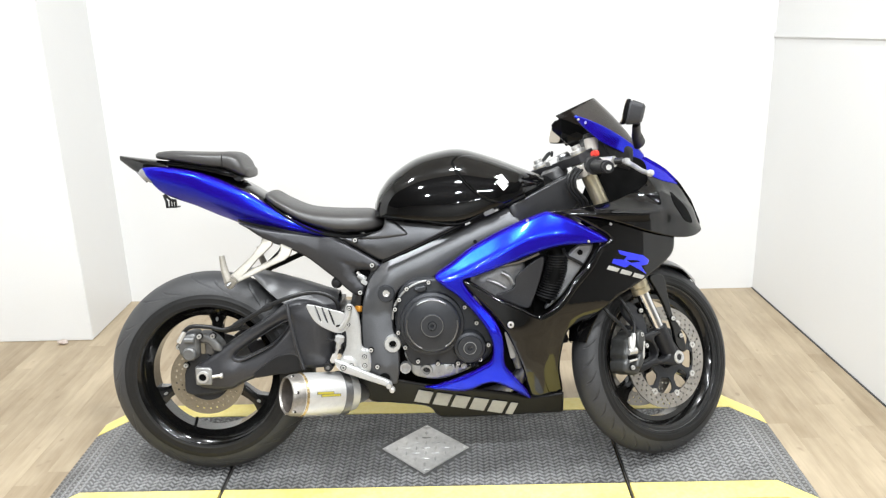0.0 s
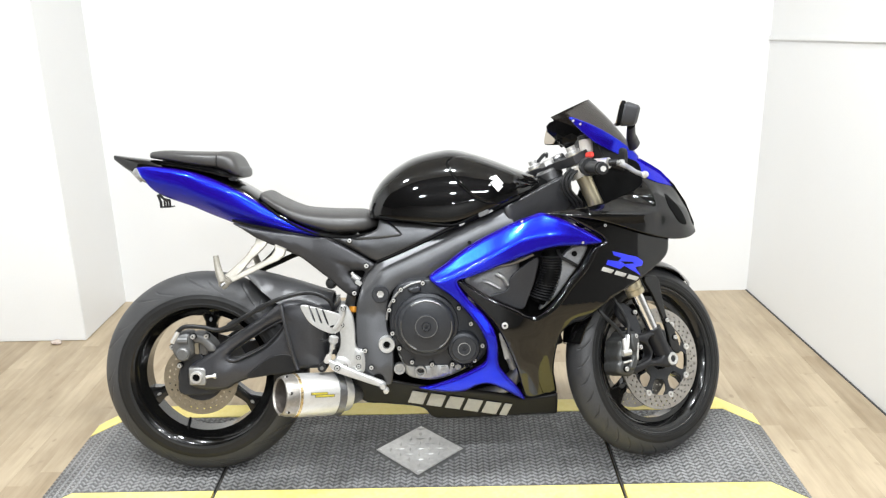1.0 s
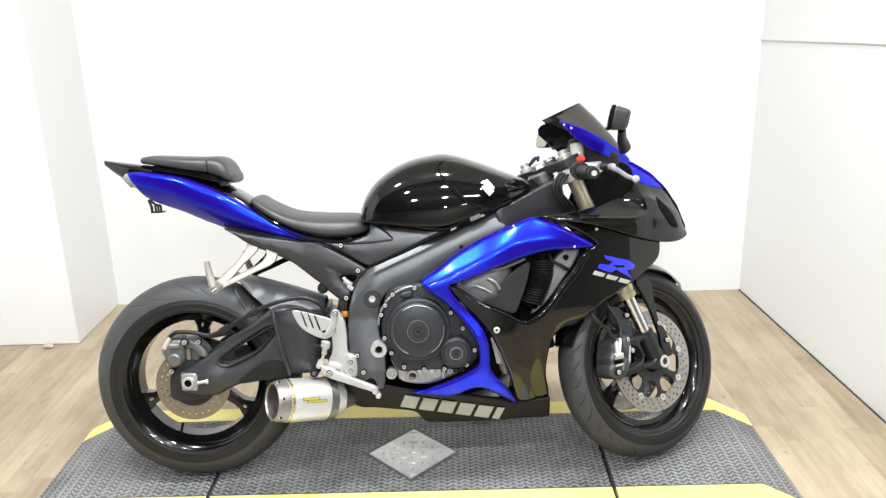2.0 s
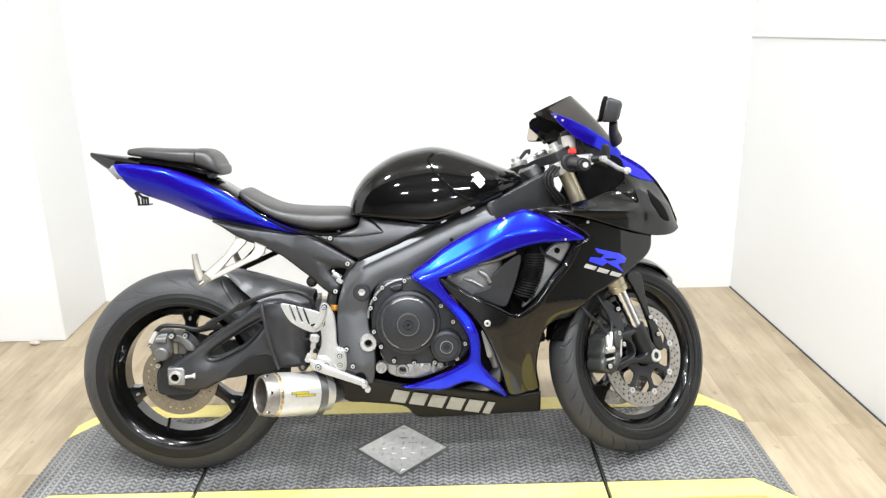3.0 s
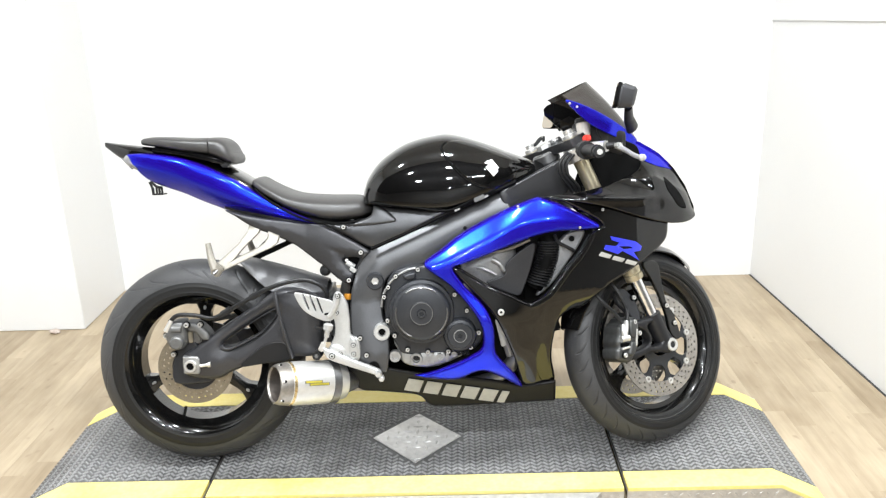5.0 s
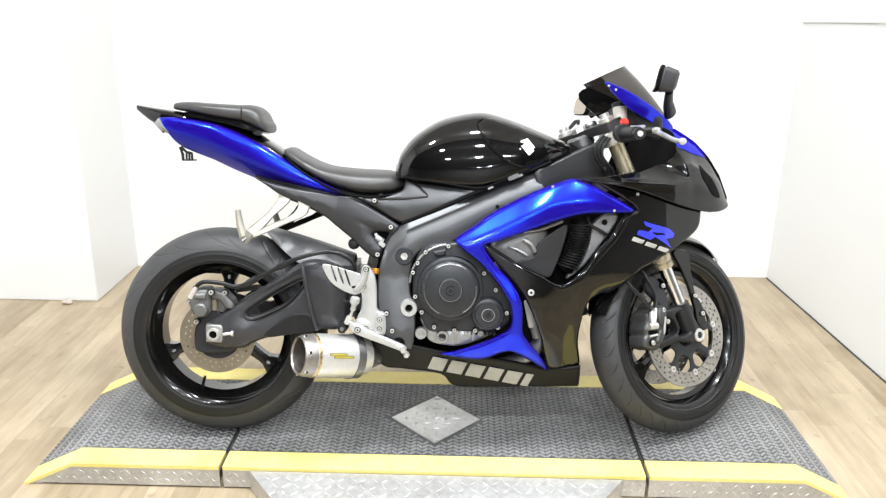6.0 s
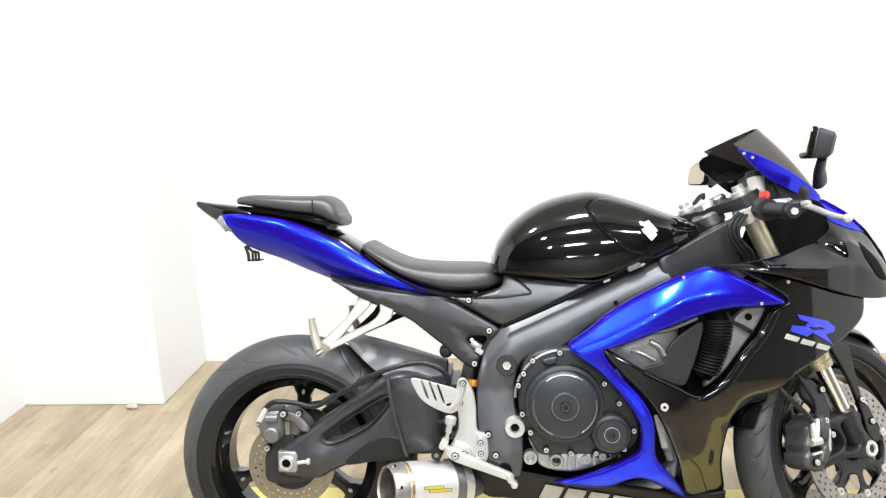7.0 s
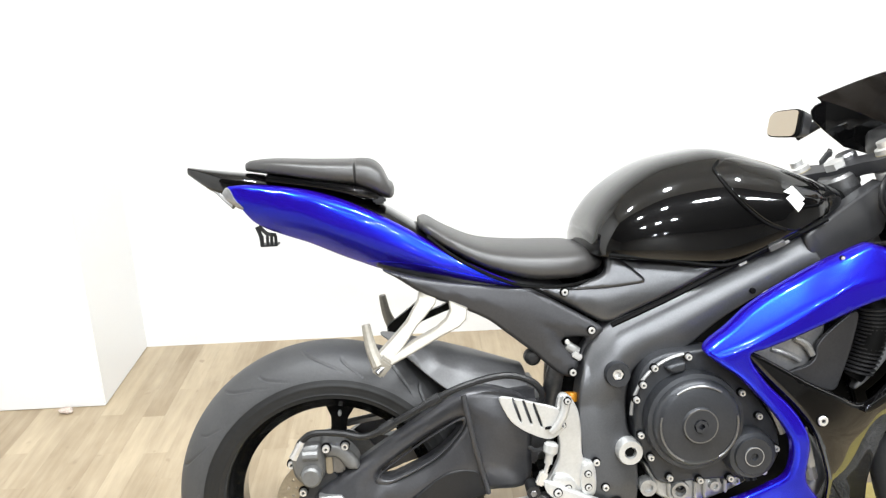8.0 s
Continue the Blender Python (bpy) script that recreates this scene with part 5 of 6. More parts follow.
# ---- engine covers
def engine():
    case = [(0.622, 0.597), (0.680, 0.604), (0.741, 0.598), (0.788, 0.545), (0.818, 0.495), (0.846, 0.445), (0.853, 0.40), (0.838, 0.368), (0.798, 0.350), (0.70, 0.352), (0.625, 0.352), (0.600, 0.392), (0.580, 0.439), (0.577, 0.504), (0.590, 0.566)]
    c = part("engine_case", slab(case, -0.196, 0.10, 0.008, 0.006), ENGINE, bike, "black cast engine side cover")
    m = Matrix.Translation((0.681, 0, 0.478))
    cl = part("clutch_cover", lathe([(0, -0.2445), (0.012, -0.2445), (0.013, -0.250), (0.030, -0.250), (0.032, -0.2485), (0.034, -0.2445), (0.066, -0.243), (0.074, -0.240), (0.080, -0.234), (0.082, -0.226), (0.0895, -0.224), (0.0915, -0.215), (0.0915, -0.19), (0, -0.19)], 64, closed=False, m=m), ENGINE, bike, "round black clutch cover")
    part("centre_bolt", lathe([(0.006, -0.2535), (0.0125, -0.2535), (0.0125, -0.244), (0.006, -0.244)], 6, m=m @ Matrix.Rotation(0.3, 4, "Y")), ENGINE, cl)
    part("edge_ring", lathe([(0.0295, -0.2502), (0.0315, -0.2502), (0.0318, -0.2492), (0.0295, -0.2495)], 48, m=m), DARKSTEEL, cl, "thin dark steel edge ring")
    def arc(a0, a1, r, y, name, parent, mat):
        pts = [(0.681 + r * math.cos(radians(a)), y, 0.478 + r * math.sin(radians(a))) for a in np.linspace(a0, a1, 9)]
        part(name, tube(pts, 0.0022, 6, 2), mat, parent)
    for a0, a1 in ((55, 125), (165, 245), (300, 370)):
        arc(a0, a1, 0.0715, -0.2425, "raised_rib", cl, DARKSTEEL)
    m2 = Matrix.Translation((0.786, 0, 0.407))
    pc = part("starter_cover", lathe([(0, -0.231), (0.006, -0.231), (0.007, -0.236), (0.017, -0.236), (0.019, -0.233), (0.034, -0.233), (0.036, -0.229), (0.043, -0.227), (0.047, -0.22), (0.0485, -0.19), (0, -0.19)], 48, closed=False, m=m2), ENGINE, bike, "small round black engine cover")
    part("edge_ring", lathe([(0.0165, -0.2362), (0.0180, -0.2362), (0.0182, -0.2345), (0.0165, -0.235)], 40, m=m2), CASTGREY, pc)
    part("filler_plug", slab([(0.632, 0.580), (0.665, 0.588), (0.667, 0.572), (0.645, 0.567)], -0.215, 0.03, 0.006), ENGINE, c)
    for x, z in ((0.675, 0.595), (0.775, 0.520), (0.808, 0.473), (0.840, 0.408), (0.816, 0.366), (0.752, 0.357), (0.694, 0.358), (0.637, 0.367), (0.602, 0.409), (0.584, 0.453), (0.577, 0.521), (0.590, 0.548), (0.612, 0.578)):
        bolt(c, x, -0.203, z, 0.0070, 0.009)
    low = [(0.598, 0.388), (0.612, 0.35), (0.628, 0.318), (0.70, 0.305), (0.77, 0.325), (0.81, 0.352), (0.72, 0.358), (0.635, 0.360)]
    s = part("crankcase", slab(low, -0.182, 0.08, 0.008, 0.004), CASTGREY, bike, "raw grey alloy crankcase")
    for x, z, r in ((0.662, 0.343, 0.012), (0.728, 0.338, 0.010), (0.60, 0.345, 0.016), (0.768, 0.345, 0.008)):
        part("drain_plug", lathe([(0, -0.190), (r * 0.5, -0.190), (r * 0.55, -0.196), (r, -0.196), (r, -0.17), (0, -0.17)], 14, closed=False, m=Matrix.Translation((x, 0, z))), CASTGREY if r != 0.012 else PLASTIC, s)
    for x, w in ((0.640, 0.006), (0.690, 0.005), (0.708, 0.005), (0.748, 0.006)):
        part("case_rib", block(x - w / 2, x + w / 2, -0.196, -0.176, 0.312 + 0.2 * abs(x - 0.69), 0.352, 0.002), CASTGREY, s)
    part("oil_seal", lathe([(0.0, -0.190), (0.010, -0.190), (0.011, -0.199), (0.0165, -0.199), (0.018, -0.195), (0.018, -0.17), (0.0, -0.17)], 22, closed=False, m=Matrix.Translation((0.660, 0, 0.336))), CASTGREY, s, "round alloy boss")
    arcp = [(0.681 + 0.1125 * math.cos(radians(a)), -0.199, 0.487 + 0.1125 * math.sin(radians(a))) for a in np.linspace(96, 178, 30)]
    part("gasket_edge", tube(arcp, 0.0034, 8, 2), CASTGREY, c, "pale gasket edge")
    arc2 = [(0.800, -0.185, 0.545), (0.838, -0.188, 0.485), (0.862, -0.185, 0.43)]
    part("gasket_edge", tube(arc2, 0.008, 8, 4), CASTGREY, c)
    for k in range(6):
        part("oil_line", tube([(0.742 + 0.012 * k, -0.180, 0.356), (0.748 + 0.012 * k, -0.186, 0.340)], 0.005, 8, 1), ENGINE, s)


engine()


# ---- what shows through the fairing's opening
def opening():
    # added near-black sheet that makes the depth of the opening look shaded
    part("opening_shade_sheet", slab([(0.78, 0.50), (0.80, 0.62), (0.92, 0.69), (1.05, 0.715), (1.17, 0.72), (1.17, 0.62), (1.10, 0.50), (0.98, 0.44), (0.86, 0.46)], -0.120, 0.012, 0.004), CORE, bike, "black sheet added for the shade behind the opening")
    plate = [(0.925, 0.600), (0.958, 0.630), (1.006, 0.655), (0.998, 0.60), (0.975, 0.535), (0.958, 0.508), (0.920, 0.520), (0.868, 0.548), (0.880, 0.556), (0.905, 0.562), (0.920, 0.575)]
    part("inner_duct_plate", slab(plate, lambda x, z: -0.200 + 0.10 * (x - 0.9), 0.008, 0.003, smooth=2), COVERGREY, bike, "dark grey inner duct plate")
    h = part("cylinder_head", slab([(0.80, 0.605), (0.85, 0.640), (0.915, 0.66), (0.955, 0.64), (0.93, 0.55), (0.86, 0.53), (0.81, 0.56)], -0.172, 0.05, 0.012, 0.01), HEADM, bike, "grey alloy cylinder head")
    part("cam_cover_rib", tube([(0.885, -0.188, 0.612), (0.905, -0.190, 0.600), (0.918, -0.190, 0.578)], 0.007, 8, 3), CASTGREY, h)
    part("cam_cover_rib", tube([(0.842, -0.184, 0.592), (0.866, -0.188, 0.585), (0.895, -0.188, 0.568)], 0.005, 8, 3), CASTGREY, h)
    part("air_hose", tube([(0.880, -0.196, 0.636), (0.935, -0.200, 0.646), (0.990, -0.200, 0.668)], 0.007, 8, 4), DARKSTEEL, bike)
    hose = part("ribbed_hose", tube([(1.045, -0.165, 0.668), (1.045, -0.176, 0.625), (1.030, -0.176, 0.575), (1.005, -0.165, 0.530)], 0.027, 20, 5), CORE, bike, "ribbed black coolant hose")
    for k in range(17):
        t = k / 16
        x = 1.0475 - 0.035 * t * t
        z = 0.655 - 0.118 * t
        part("rib", lathe([(0.026, -0.0036), (0.0325, -0.0010), (0.0325, 0.0010), (0.026, 0.0036)], 24, m=Matrix.Translation((x, -0.171, z)) @ pose(0, 0, 0, 90, 16 * t, 0)), PLASTIC, hose)
    br = part("intake_bracket", slab([(1.075, 0.650), (1.110, 0.682), (1.150, 0.684), (1.135, 0.645), (1.10, 0.595), (1.055, 0.535), (1.010, 0.500), (1.03, 0.545), (1.068, 0.60)], -0.178, 0.02, 0.006), HEADM, bike, "grey alloy bracket")
    part("cable", tube([(1.062, -0.186, 0.676), (1.072, -0.192, 0.655), (1.098, -0.194, 0.640), (1.118, -0.190, 0.628)], 0.005, 8, 4), PLASTIC, br)
    # near-black disc gives the bracket's hole its shade
    part("bracket_hole", lathe(disc_profile(0.008, -0.182, -0.17, 0.0005), 14, closed=False, m=Matrix.Translation((1.112, 0, 0.662))), CORE, br)
    part("header_stub", tube([(0.905, -0.17, 0.42), (0.915, -0.178, 0.38), (0.93, -0.17, 0.33)], 0.011, 10, 3), CASTGREY, bike, "bright exhaust header stub")
    part("header_pipe", tube([(0.93, -0.12, 0.40), (0.95, -0.14, 0.32), (0.88, -0.13, 0.25), (0.75, -0.1, 0.22)], 0.022, 14, 4), DARKSTEEL, bike)
    part("lower_brace", block(-0.007, 0.007, -0.004, 0.004, -0.040, 0.040, 0.002), CASTGREY, bike, m=Matrix.Translation((0.902, -0.205, 0.405)) @ pose(0, 0, 0, 0, -12, 0))


opening()


# ---- fairing
CREASE = [(0.70, 0.600), (0.745, 0.615), (0.821, 0.651), (0.901, 0.693), (0.965, 0.717), (1.060, 0.723), (1.138, 0.708), (1.2, 0.69)]


def blue_face(x, z):
    y = hull(x, z, 0.012)
    c = smooth_table(x, CREASE, 0.03)
    d = z - c
    soft = (d * d + 0.006 ** 2) ** 0.5
    low = max(0.0, min(1.0, (z - 0.44) / 0.12))
    flare = max(0.0, min(0.085, 0.39 - z))
    y -= 1.9 * flare * flare
    k = max(0.0, min(1.0, (x - 0.89) / 0.14))
    tip = 0.68 - 0.36 * k * k * (3 - 2 * k)
    return y + tip * 0.5 * (d + soft) + 0.10 * 0.5 * (soft - d) * low * low * (3 - 2 * low)


def side_face(x, z):
    """The black side fairing: its front lower edge rolls inwards and under."""
    y = hull(x, z)
    e = 0.50 - z
    below = 0.5 * (e + (e * e + 0.012 ** 2) ** 0.5)
    k = max(0.0, min(1.0, (x - 0.92) / 0.13))
    k = k * k * (3 - 2 * k) * max(0.0, min(1.0, (0.54 - z) / 0.04))
    y = (1 - k) * y + k * (hull(x, max(z, 0.48)) + 0.38 * below)
    e = x - 1.005
    u = 0.5 * (e + (e * e + 0.012 ** 2) ** 0.5)
    d = min(0.10, max(0.0, 0.535 - z - 0.4 * max(0.0, 1.10 - x)))
    return y + 0.26 * u * max(0.0, min(1.0, (0.52 - z) / 0.10)) + 1.0 * d * d * max(0.0, min(1.0, (x - 1.07) / 0.05))


def nose_width(x, z):
    top = smooth_table(x, [(1.0, 1.05), (1.2, 1.0), (1.30, 0.955), (1.346, 0.926), (1.407, 0.889), (1.450, 0.845), (1.485, 0.792), (1.510, 0.726), (1.516, 0.69)], 0.01)
    w = smooth_table(x, [(1.0, 0.235), (1.2, 0.205), (1.3, 0.168), (1.4, 0.122), (1.46, 0.088), (1.5, 0.052), (1.52, 0.03)], 0.03)
    k = max(0.0, (top - z) / max(0.02, top - 0.70))
    return w * min(1.0, k) ** 0.55


def nose_face(x, z):
    y = -nose_width(x, z)
    ridge = smooth_table(x, [(1.02, 0.785), (1.195, 0.777), (1.288, 0.771), (1.355, 0.774), (1.372, 0.774), (1.434, 0.742), (1.50, 0.704)], 0.008)
    lift = 0.044 * max(0.0, min(1.0, (x - 1.03) / 0.12, (1.51 - x) / 0.16))
    d = z - ridge
    up = 0.5 * (d + (d * d + 0.006 ** 2) ** 0.5)
    low = 0.5 * ((d * d + 0.006 ** 2) ** 0.5 - d)
    b = 1.366 + (0.774 - z) * 0.45 - x
    behind = 0.5 * (b + (b * b + 0.014 ** 2) ** 0.5)
    start = max(0.0, min(1.0, (x - 1.06) / 0.10))
    scoop = up * behind / (up + 0.8 * behind + 1e-6)
    return y - lift * math.exp(-low / 0.045) * math.exp(-max(0.0, up - 0.05) / 0.03) + start * min(1.45 * scoop, 0.062)


def fairing():
    wing = [(0.694, 0.618), (0.742, 0.651), (0.790, 0.686), (0.853, 0.721), (0.917, 0.751), (0.945, 0.762), (0.976, 0.773), (1.008, 0.783), (1.020, 0.784), (1.032, 0.780), (1.078, 0.763), (1.143, 0.728), (1.188, 0.697), (1.142, 0.690), (1.059, 0.690), (0.994, 0.678), (0.914, 0.652), (0.851, 0.629), (0.800, 0.612), (0.772, 0.600),
            (0.802, 0.551), (0.847, 0.502), (0.870, 0.462), (0.880, 0.419), (0.882, 0.366), (0.894, 0.338), (0.936, 0.285), (0.964, 0.232), (0.914, 0.264), (0.863, 0.294), (0.831, 0.295), (0.782, 0.272), (0.732, 0.271), (0.655, 0.286), (0.692, 0.294), (0.765, 0.321), (0.814, 0.346), (0.846, 0.370), (0.849, 0.420), (0.834, 0.463), (0.800, 0.511), (0.755, 0.560), (0.712, 0.593)]
    b1, b2 = both("blue_side_panel", wing, blue_face, 0.022, BLUE, bike, "metallic blue fairing side panel", r=0.011, smooth=3, grid=0.012)
    for x, z in ((0.958, 0.762), (1.128, 0.698)):
        bolt(b1, x, blue_face(x, z), z, 0.0042, 0.002)
    side = [(0.752, 0.617), (0.790, 0.601), (0.825, 0.580), (0.88, 0.546), (0.935, 0.518), (0.983, 0.496), (1.032, 0.524), (1.083, 0.585), (1.126, 0.629), (1.158, 0.678), (1.196, 0.700), (1.145, 0.736), (1.08, 0.772), (1.03, 0.786), (1.114, 0.775), (1.197, 0.758), (1.323, 0.716),
            (1.402, 0.694), (1.412, 0.678), (1.401, 0.637), (1.340, 0.594), (1.264, 0.553), (1.209, 0.526), (1.139, 0.467), (1.105, 0.462), (1.072, 0.436), (1.057, 0.380), (1.053, 0.314), (1.066, 0.235), (1.03, 0.236), (0.967, 0.238), (0.935, 0.343), (0.901, 0.426), (0.878, 0.469), (0.848, 0.509), (0.795, 0.566)]
    s1, s2 = both("black_side_fairing", side, side_face, 0.012, BLACK, bike, "gloss black side fairing", r=0.009, smooth=2, grid=0.010)
    bolt(s1, 0.900, hull(0.900, 0.476), 0.476, 0.011, 0.006)
    bolt(s1, 1.198, hull(1.198, 0.738), 0.742, 0.0048, 0.003)
    lip = [(0.985, 0.494), (1.034, 0.522), (1.085, 0.583), (1.128, 0.627), (1.160, 0.677), (1.172, 0.672), (1.14, 0.618), (1.097, 0.572), (1.048, 0.512), (0.992, 0.482)]
    part("intake_lip", slab(lip, lambda x, z: hull(x, z, 0.007), 0.014, 0.004), BLACK, s1, "gloss black intake lip")
    belly = [(0.445, 0.309), (0.553, 0.311), (0.659, 0.289), (0.732, 0.275), (0.80, 0.268), (0.90, 0.250), (0.964, 0.231), (1.045, 0.236), (1.064, 0.238), (1.067, 0.230), (1.070, 0.180), (1.069, 0.166), (1.060, 0.163), (1.00, 0.164), (0.902, 0.163), (0.731, 0.161), (0.689, 0.171), (0.656, 0.207), (0.55, 0.222), (0.487, 0.232)]
    p1, p2 = both("belly_pan", belly, lambda x, z: hull(x, z, -0.004), 0.012, BELLY, bike, "satin black belly pan", r=0.010, smooth=2, grid=0.016)
    part("belly_floor", loft([(0.50, 0.10, 0.225, 0.29), (0.66, 0.115, 0.20, 0.26), (0.74, 0.105, 0.164, 0.24), (0.95, 0.105, 0.166, 0.24), (1.06, 0.09, 0.175, 0.24)], e=5, low=0.6), BELLY, bike)
    bolt(p1, 0.553, -0.172, 0.292, 0.008, 0.006)
    for k in range(6):
        x = 0.623 + 0.0545 * k
        z = 0.2505 - 0.0112 * k
        wd = 0.022 if k == 5 else 0.044
        sh = 0.012
        q = [(x + sh, z + 0.021), (x + sh + wd, z + 0.021 - wd * 0.21), (x + wd - 0.004, z - 0.021 - wd * 0.21), (x - 0.004, z - 0.021)]
        part("decal_bar", slab(q, lambda a, b: hull(a, b, 0.0005), 0.002, 0.0006, smooth=1, grid=0.015), LETTER, p1, "silver grey lettering bar")
    mark = [(1.218, 0.667), (1.299, 0.644), (1.318, 0.629), (1.314, 0.617), (1.291, 0.615), (1.310, 0.588), (1.289, 0.602), (1.255, 0.622), (1.241, 0.614), (1.198, 0.631), (1.204, 0.643), (1.236, 0.637), (1.246, 0.646), (1.223, 0.655)]
    part("racing_mark", slab(mark, lambda a, b: hull(a, b, 0.0030), 0.003, 0.0006, smooth=1, grid=0.012, holes=[[(1.244, 0.636), (1.280, 0.632), (1.289, 0.626), (1.260, 0.626)]]), DECAL, s1, "blue angular racing mark")
    for u in (0.0, 0.35, 0.70):
        a, c = Vector((1.190 + 0.115 * u, 0.625 - 0.041 * u)), Vector((0.115, -0.041)) * 0.29
        tag = [a, a + c, a + c + Vector((-0.008, -0.0095)), a + Vector((-0.008, -0.0105))]
        part("decal_bar", slab([tuple(q) for q in tag], lambda a, b: hull(a, b, 0.0012), 0.002, 0.0006, smooth=1, grid=0.012), LETTER, s1, "silver lettering bar under the mark")
    # nose
    nose = [(1.024, 0.782), (1.115, 0.792), (1.20, 0.804), (1.285, 0.828), (1.330, 0.856), (1.330, 0.900), (1.346, 0.922), (1.380, 0.904), (1.407, 0.885), (1.450, 0.841), (1.485, 0.788), (1.507, 0.726), (1.508, 0.700), (1.470, 0.687), (1.405, 0.690), (1.323, 0.711), (1.197, 0.753), (1.114, 0.769)]
    n1, n2 = both("nose_cowl", nose, nose_face, 0.005, BLACK, bike, "gloss black nose cowl", r=0.004, smooth=2, grid=0.007)
    def band(rows):
        return skin([[(x - 0.004, y, z) for y in (-w, -w / 2, 0, w / 2, w)] + [(x - 0.02, y, z - 0.006) for y in (w, w / 2, 0, -w / 2, -w)] for x, z, w in rows])
    part("nose_ridge_band", band(((1.346, 0.926, 0.03), (1.380, 0.906, 0.03), (1.407, 0.888, 0.03), (1.440, 0.855, 0.03))), BLUE, bike, "metallic blue nose ridge")
    part("nose_ridge_band", band(((1.440, 0.855, 0.03), (1.450, 0.844, 0.03), (1.485, 0.791, 0.03), (1.511, 0.727, 0.03), (1.512, 0.700, 0.03), (1.474, 0.686, 0.04))), BLACK, bike)
    patch = [(1.312, 0.930), (1.346, 0.924), (1.380, 0.903), (1.418, 0.872), (1.447, 0.842), (1.415, 0.846), (1.372, 0.858), (1.335, 0.880)]
    both("blue_nose_patch", patch, lambda x, z: nose_face(x, z) - 0.003, 0.004, BLUE, bike, "metallic blue nose patch", r=0.003, grid=0.012)
    lamp = [(1.398, 0.822), (1.425, 0.800), (1.455, 0.765), (1.470, 0.728), (1.440, 0.735), (1.418, 0.765), (1.402, 0.79)]
    both("headlight", lamp, lambda x, z: nose_face(x, z) - 0.0025, 0.004, CORE, bike, "dark headlight glass in the nose", r=0.003, grid=0.012)
    # screen
    def base(u):
        k = abs(u) ** 1.7
        return Vector((1.345 - 0.228 * k, 0.138 * u, 0.932 + 0.108 * k))
    def brow(u):
        k = abs(u) ** 2.0
        return Vector((1.192 - 0.092 * k, 0.132 * u, 1.108 - 0.044 * k))
    rings = []
    for i in range(25):
        u = -1 + i / 12
        A, B = base(u), brow(u)
        line = []
        for q in range(9):
            t = q / 8
            p = A.lerp(B, t) + Vector((0.005, 0, 0.006)) * math.sin(t * math.pi) * (1 - 0.5 * u * u)
            line.append(p)
        rings.append(line + [p - Vector((0.003, 0, 0.002)) for p in reversed(line)])
    sc = part("windscreen", skin(rings), SMOKE, bike, "dark smoked windscreen")
    def strip_y(x, z):
        k = max(0.0, min(1.0, (1.345 - x) / 0.228))
        return -(0.138 * k ** (1 / 1.7) + 0.010)
    strip = [(1.108, 1.046), (1.122, 1.048), (1.178, 1.028), (1.235, 1.000), (1.285, 0.970), (1.326, 0.942), (1.340, 0.926), (1.326, 0.912), (1.284, 0.930), (1.238, 0.951), (1.188, 0.976), (1.146, 1.008)]
    t1, t2 = both("screen_surround", strip, strip_y, 0.005, BLUE, bike, "metallic blue screen surround", r=0.003, grid=0.012)
    inner = [(1.084, 1.035), (1.094, 1.046), (1.143, 1.066), (1.20, 1.03), (1.30, 0.96), (1.31, 0.90), (1.24, 0.92), (1.158, 0.951), (1.086, 1.016)]
    part("inner_cowl", slab(inner, lambda x, z: strip_y(max(x, 1.117), z) + 0.012 - 0.35 * max(0, 1.0 - z) * 0.5, 0.006, 0.003, mirror=True, smooth=1), BLACK, bike, "black inner cowl")
    part("inner_cowl", slab([(1.205, 0.992), (1.30, 0.945), (1.33, 0.90), (1.27, 0.90), (1.215, 0.938)], lambda x, z: strip_y(max(x, 1.117), z) + 0.012, 0.006, 0.003), PLASTIC, bike, "black inner cowl")
    part("instrument_pod", loft([(1.17, 0.06, 0.93, 0.99), (1.22, 0.085, 0.90, 1.0), (1.28, 0.085, 0.88, 0.97)], e=4, low=0.5), PLASTIC, bike, "black instrument pod")
    # added black sheets that darken the space between fork and nose like shade
    shade_outline = [(1.165, 0.775), (1.180, 0.844), (1.214, 0.907), (1.250, 0.935), (1.320, 0.918), (1.336, 0.872), (1.325, 0.820), (1.300, 0.785), (1.230, 0.770)]
    both("cockpit_shade_sheet", shade_outline, -0.074, 0.006, CORE, bike, r=0.004)
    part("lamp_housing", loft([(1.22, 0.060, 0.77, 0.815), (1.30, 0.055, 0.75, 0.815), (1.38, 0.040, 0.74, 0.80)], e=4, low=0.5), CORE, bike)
    for x, z in ((1.118, 1.040), (1.14, 1.03)):
        bolt(t1, x, strip_y(x, z), z, 0.004, 0.003)


fairing()


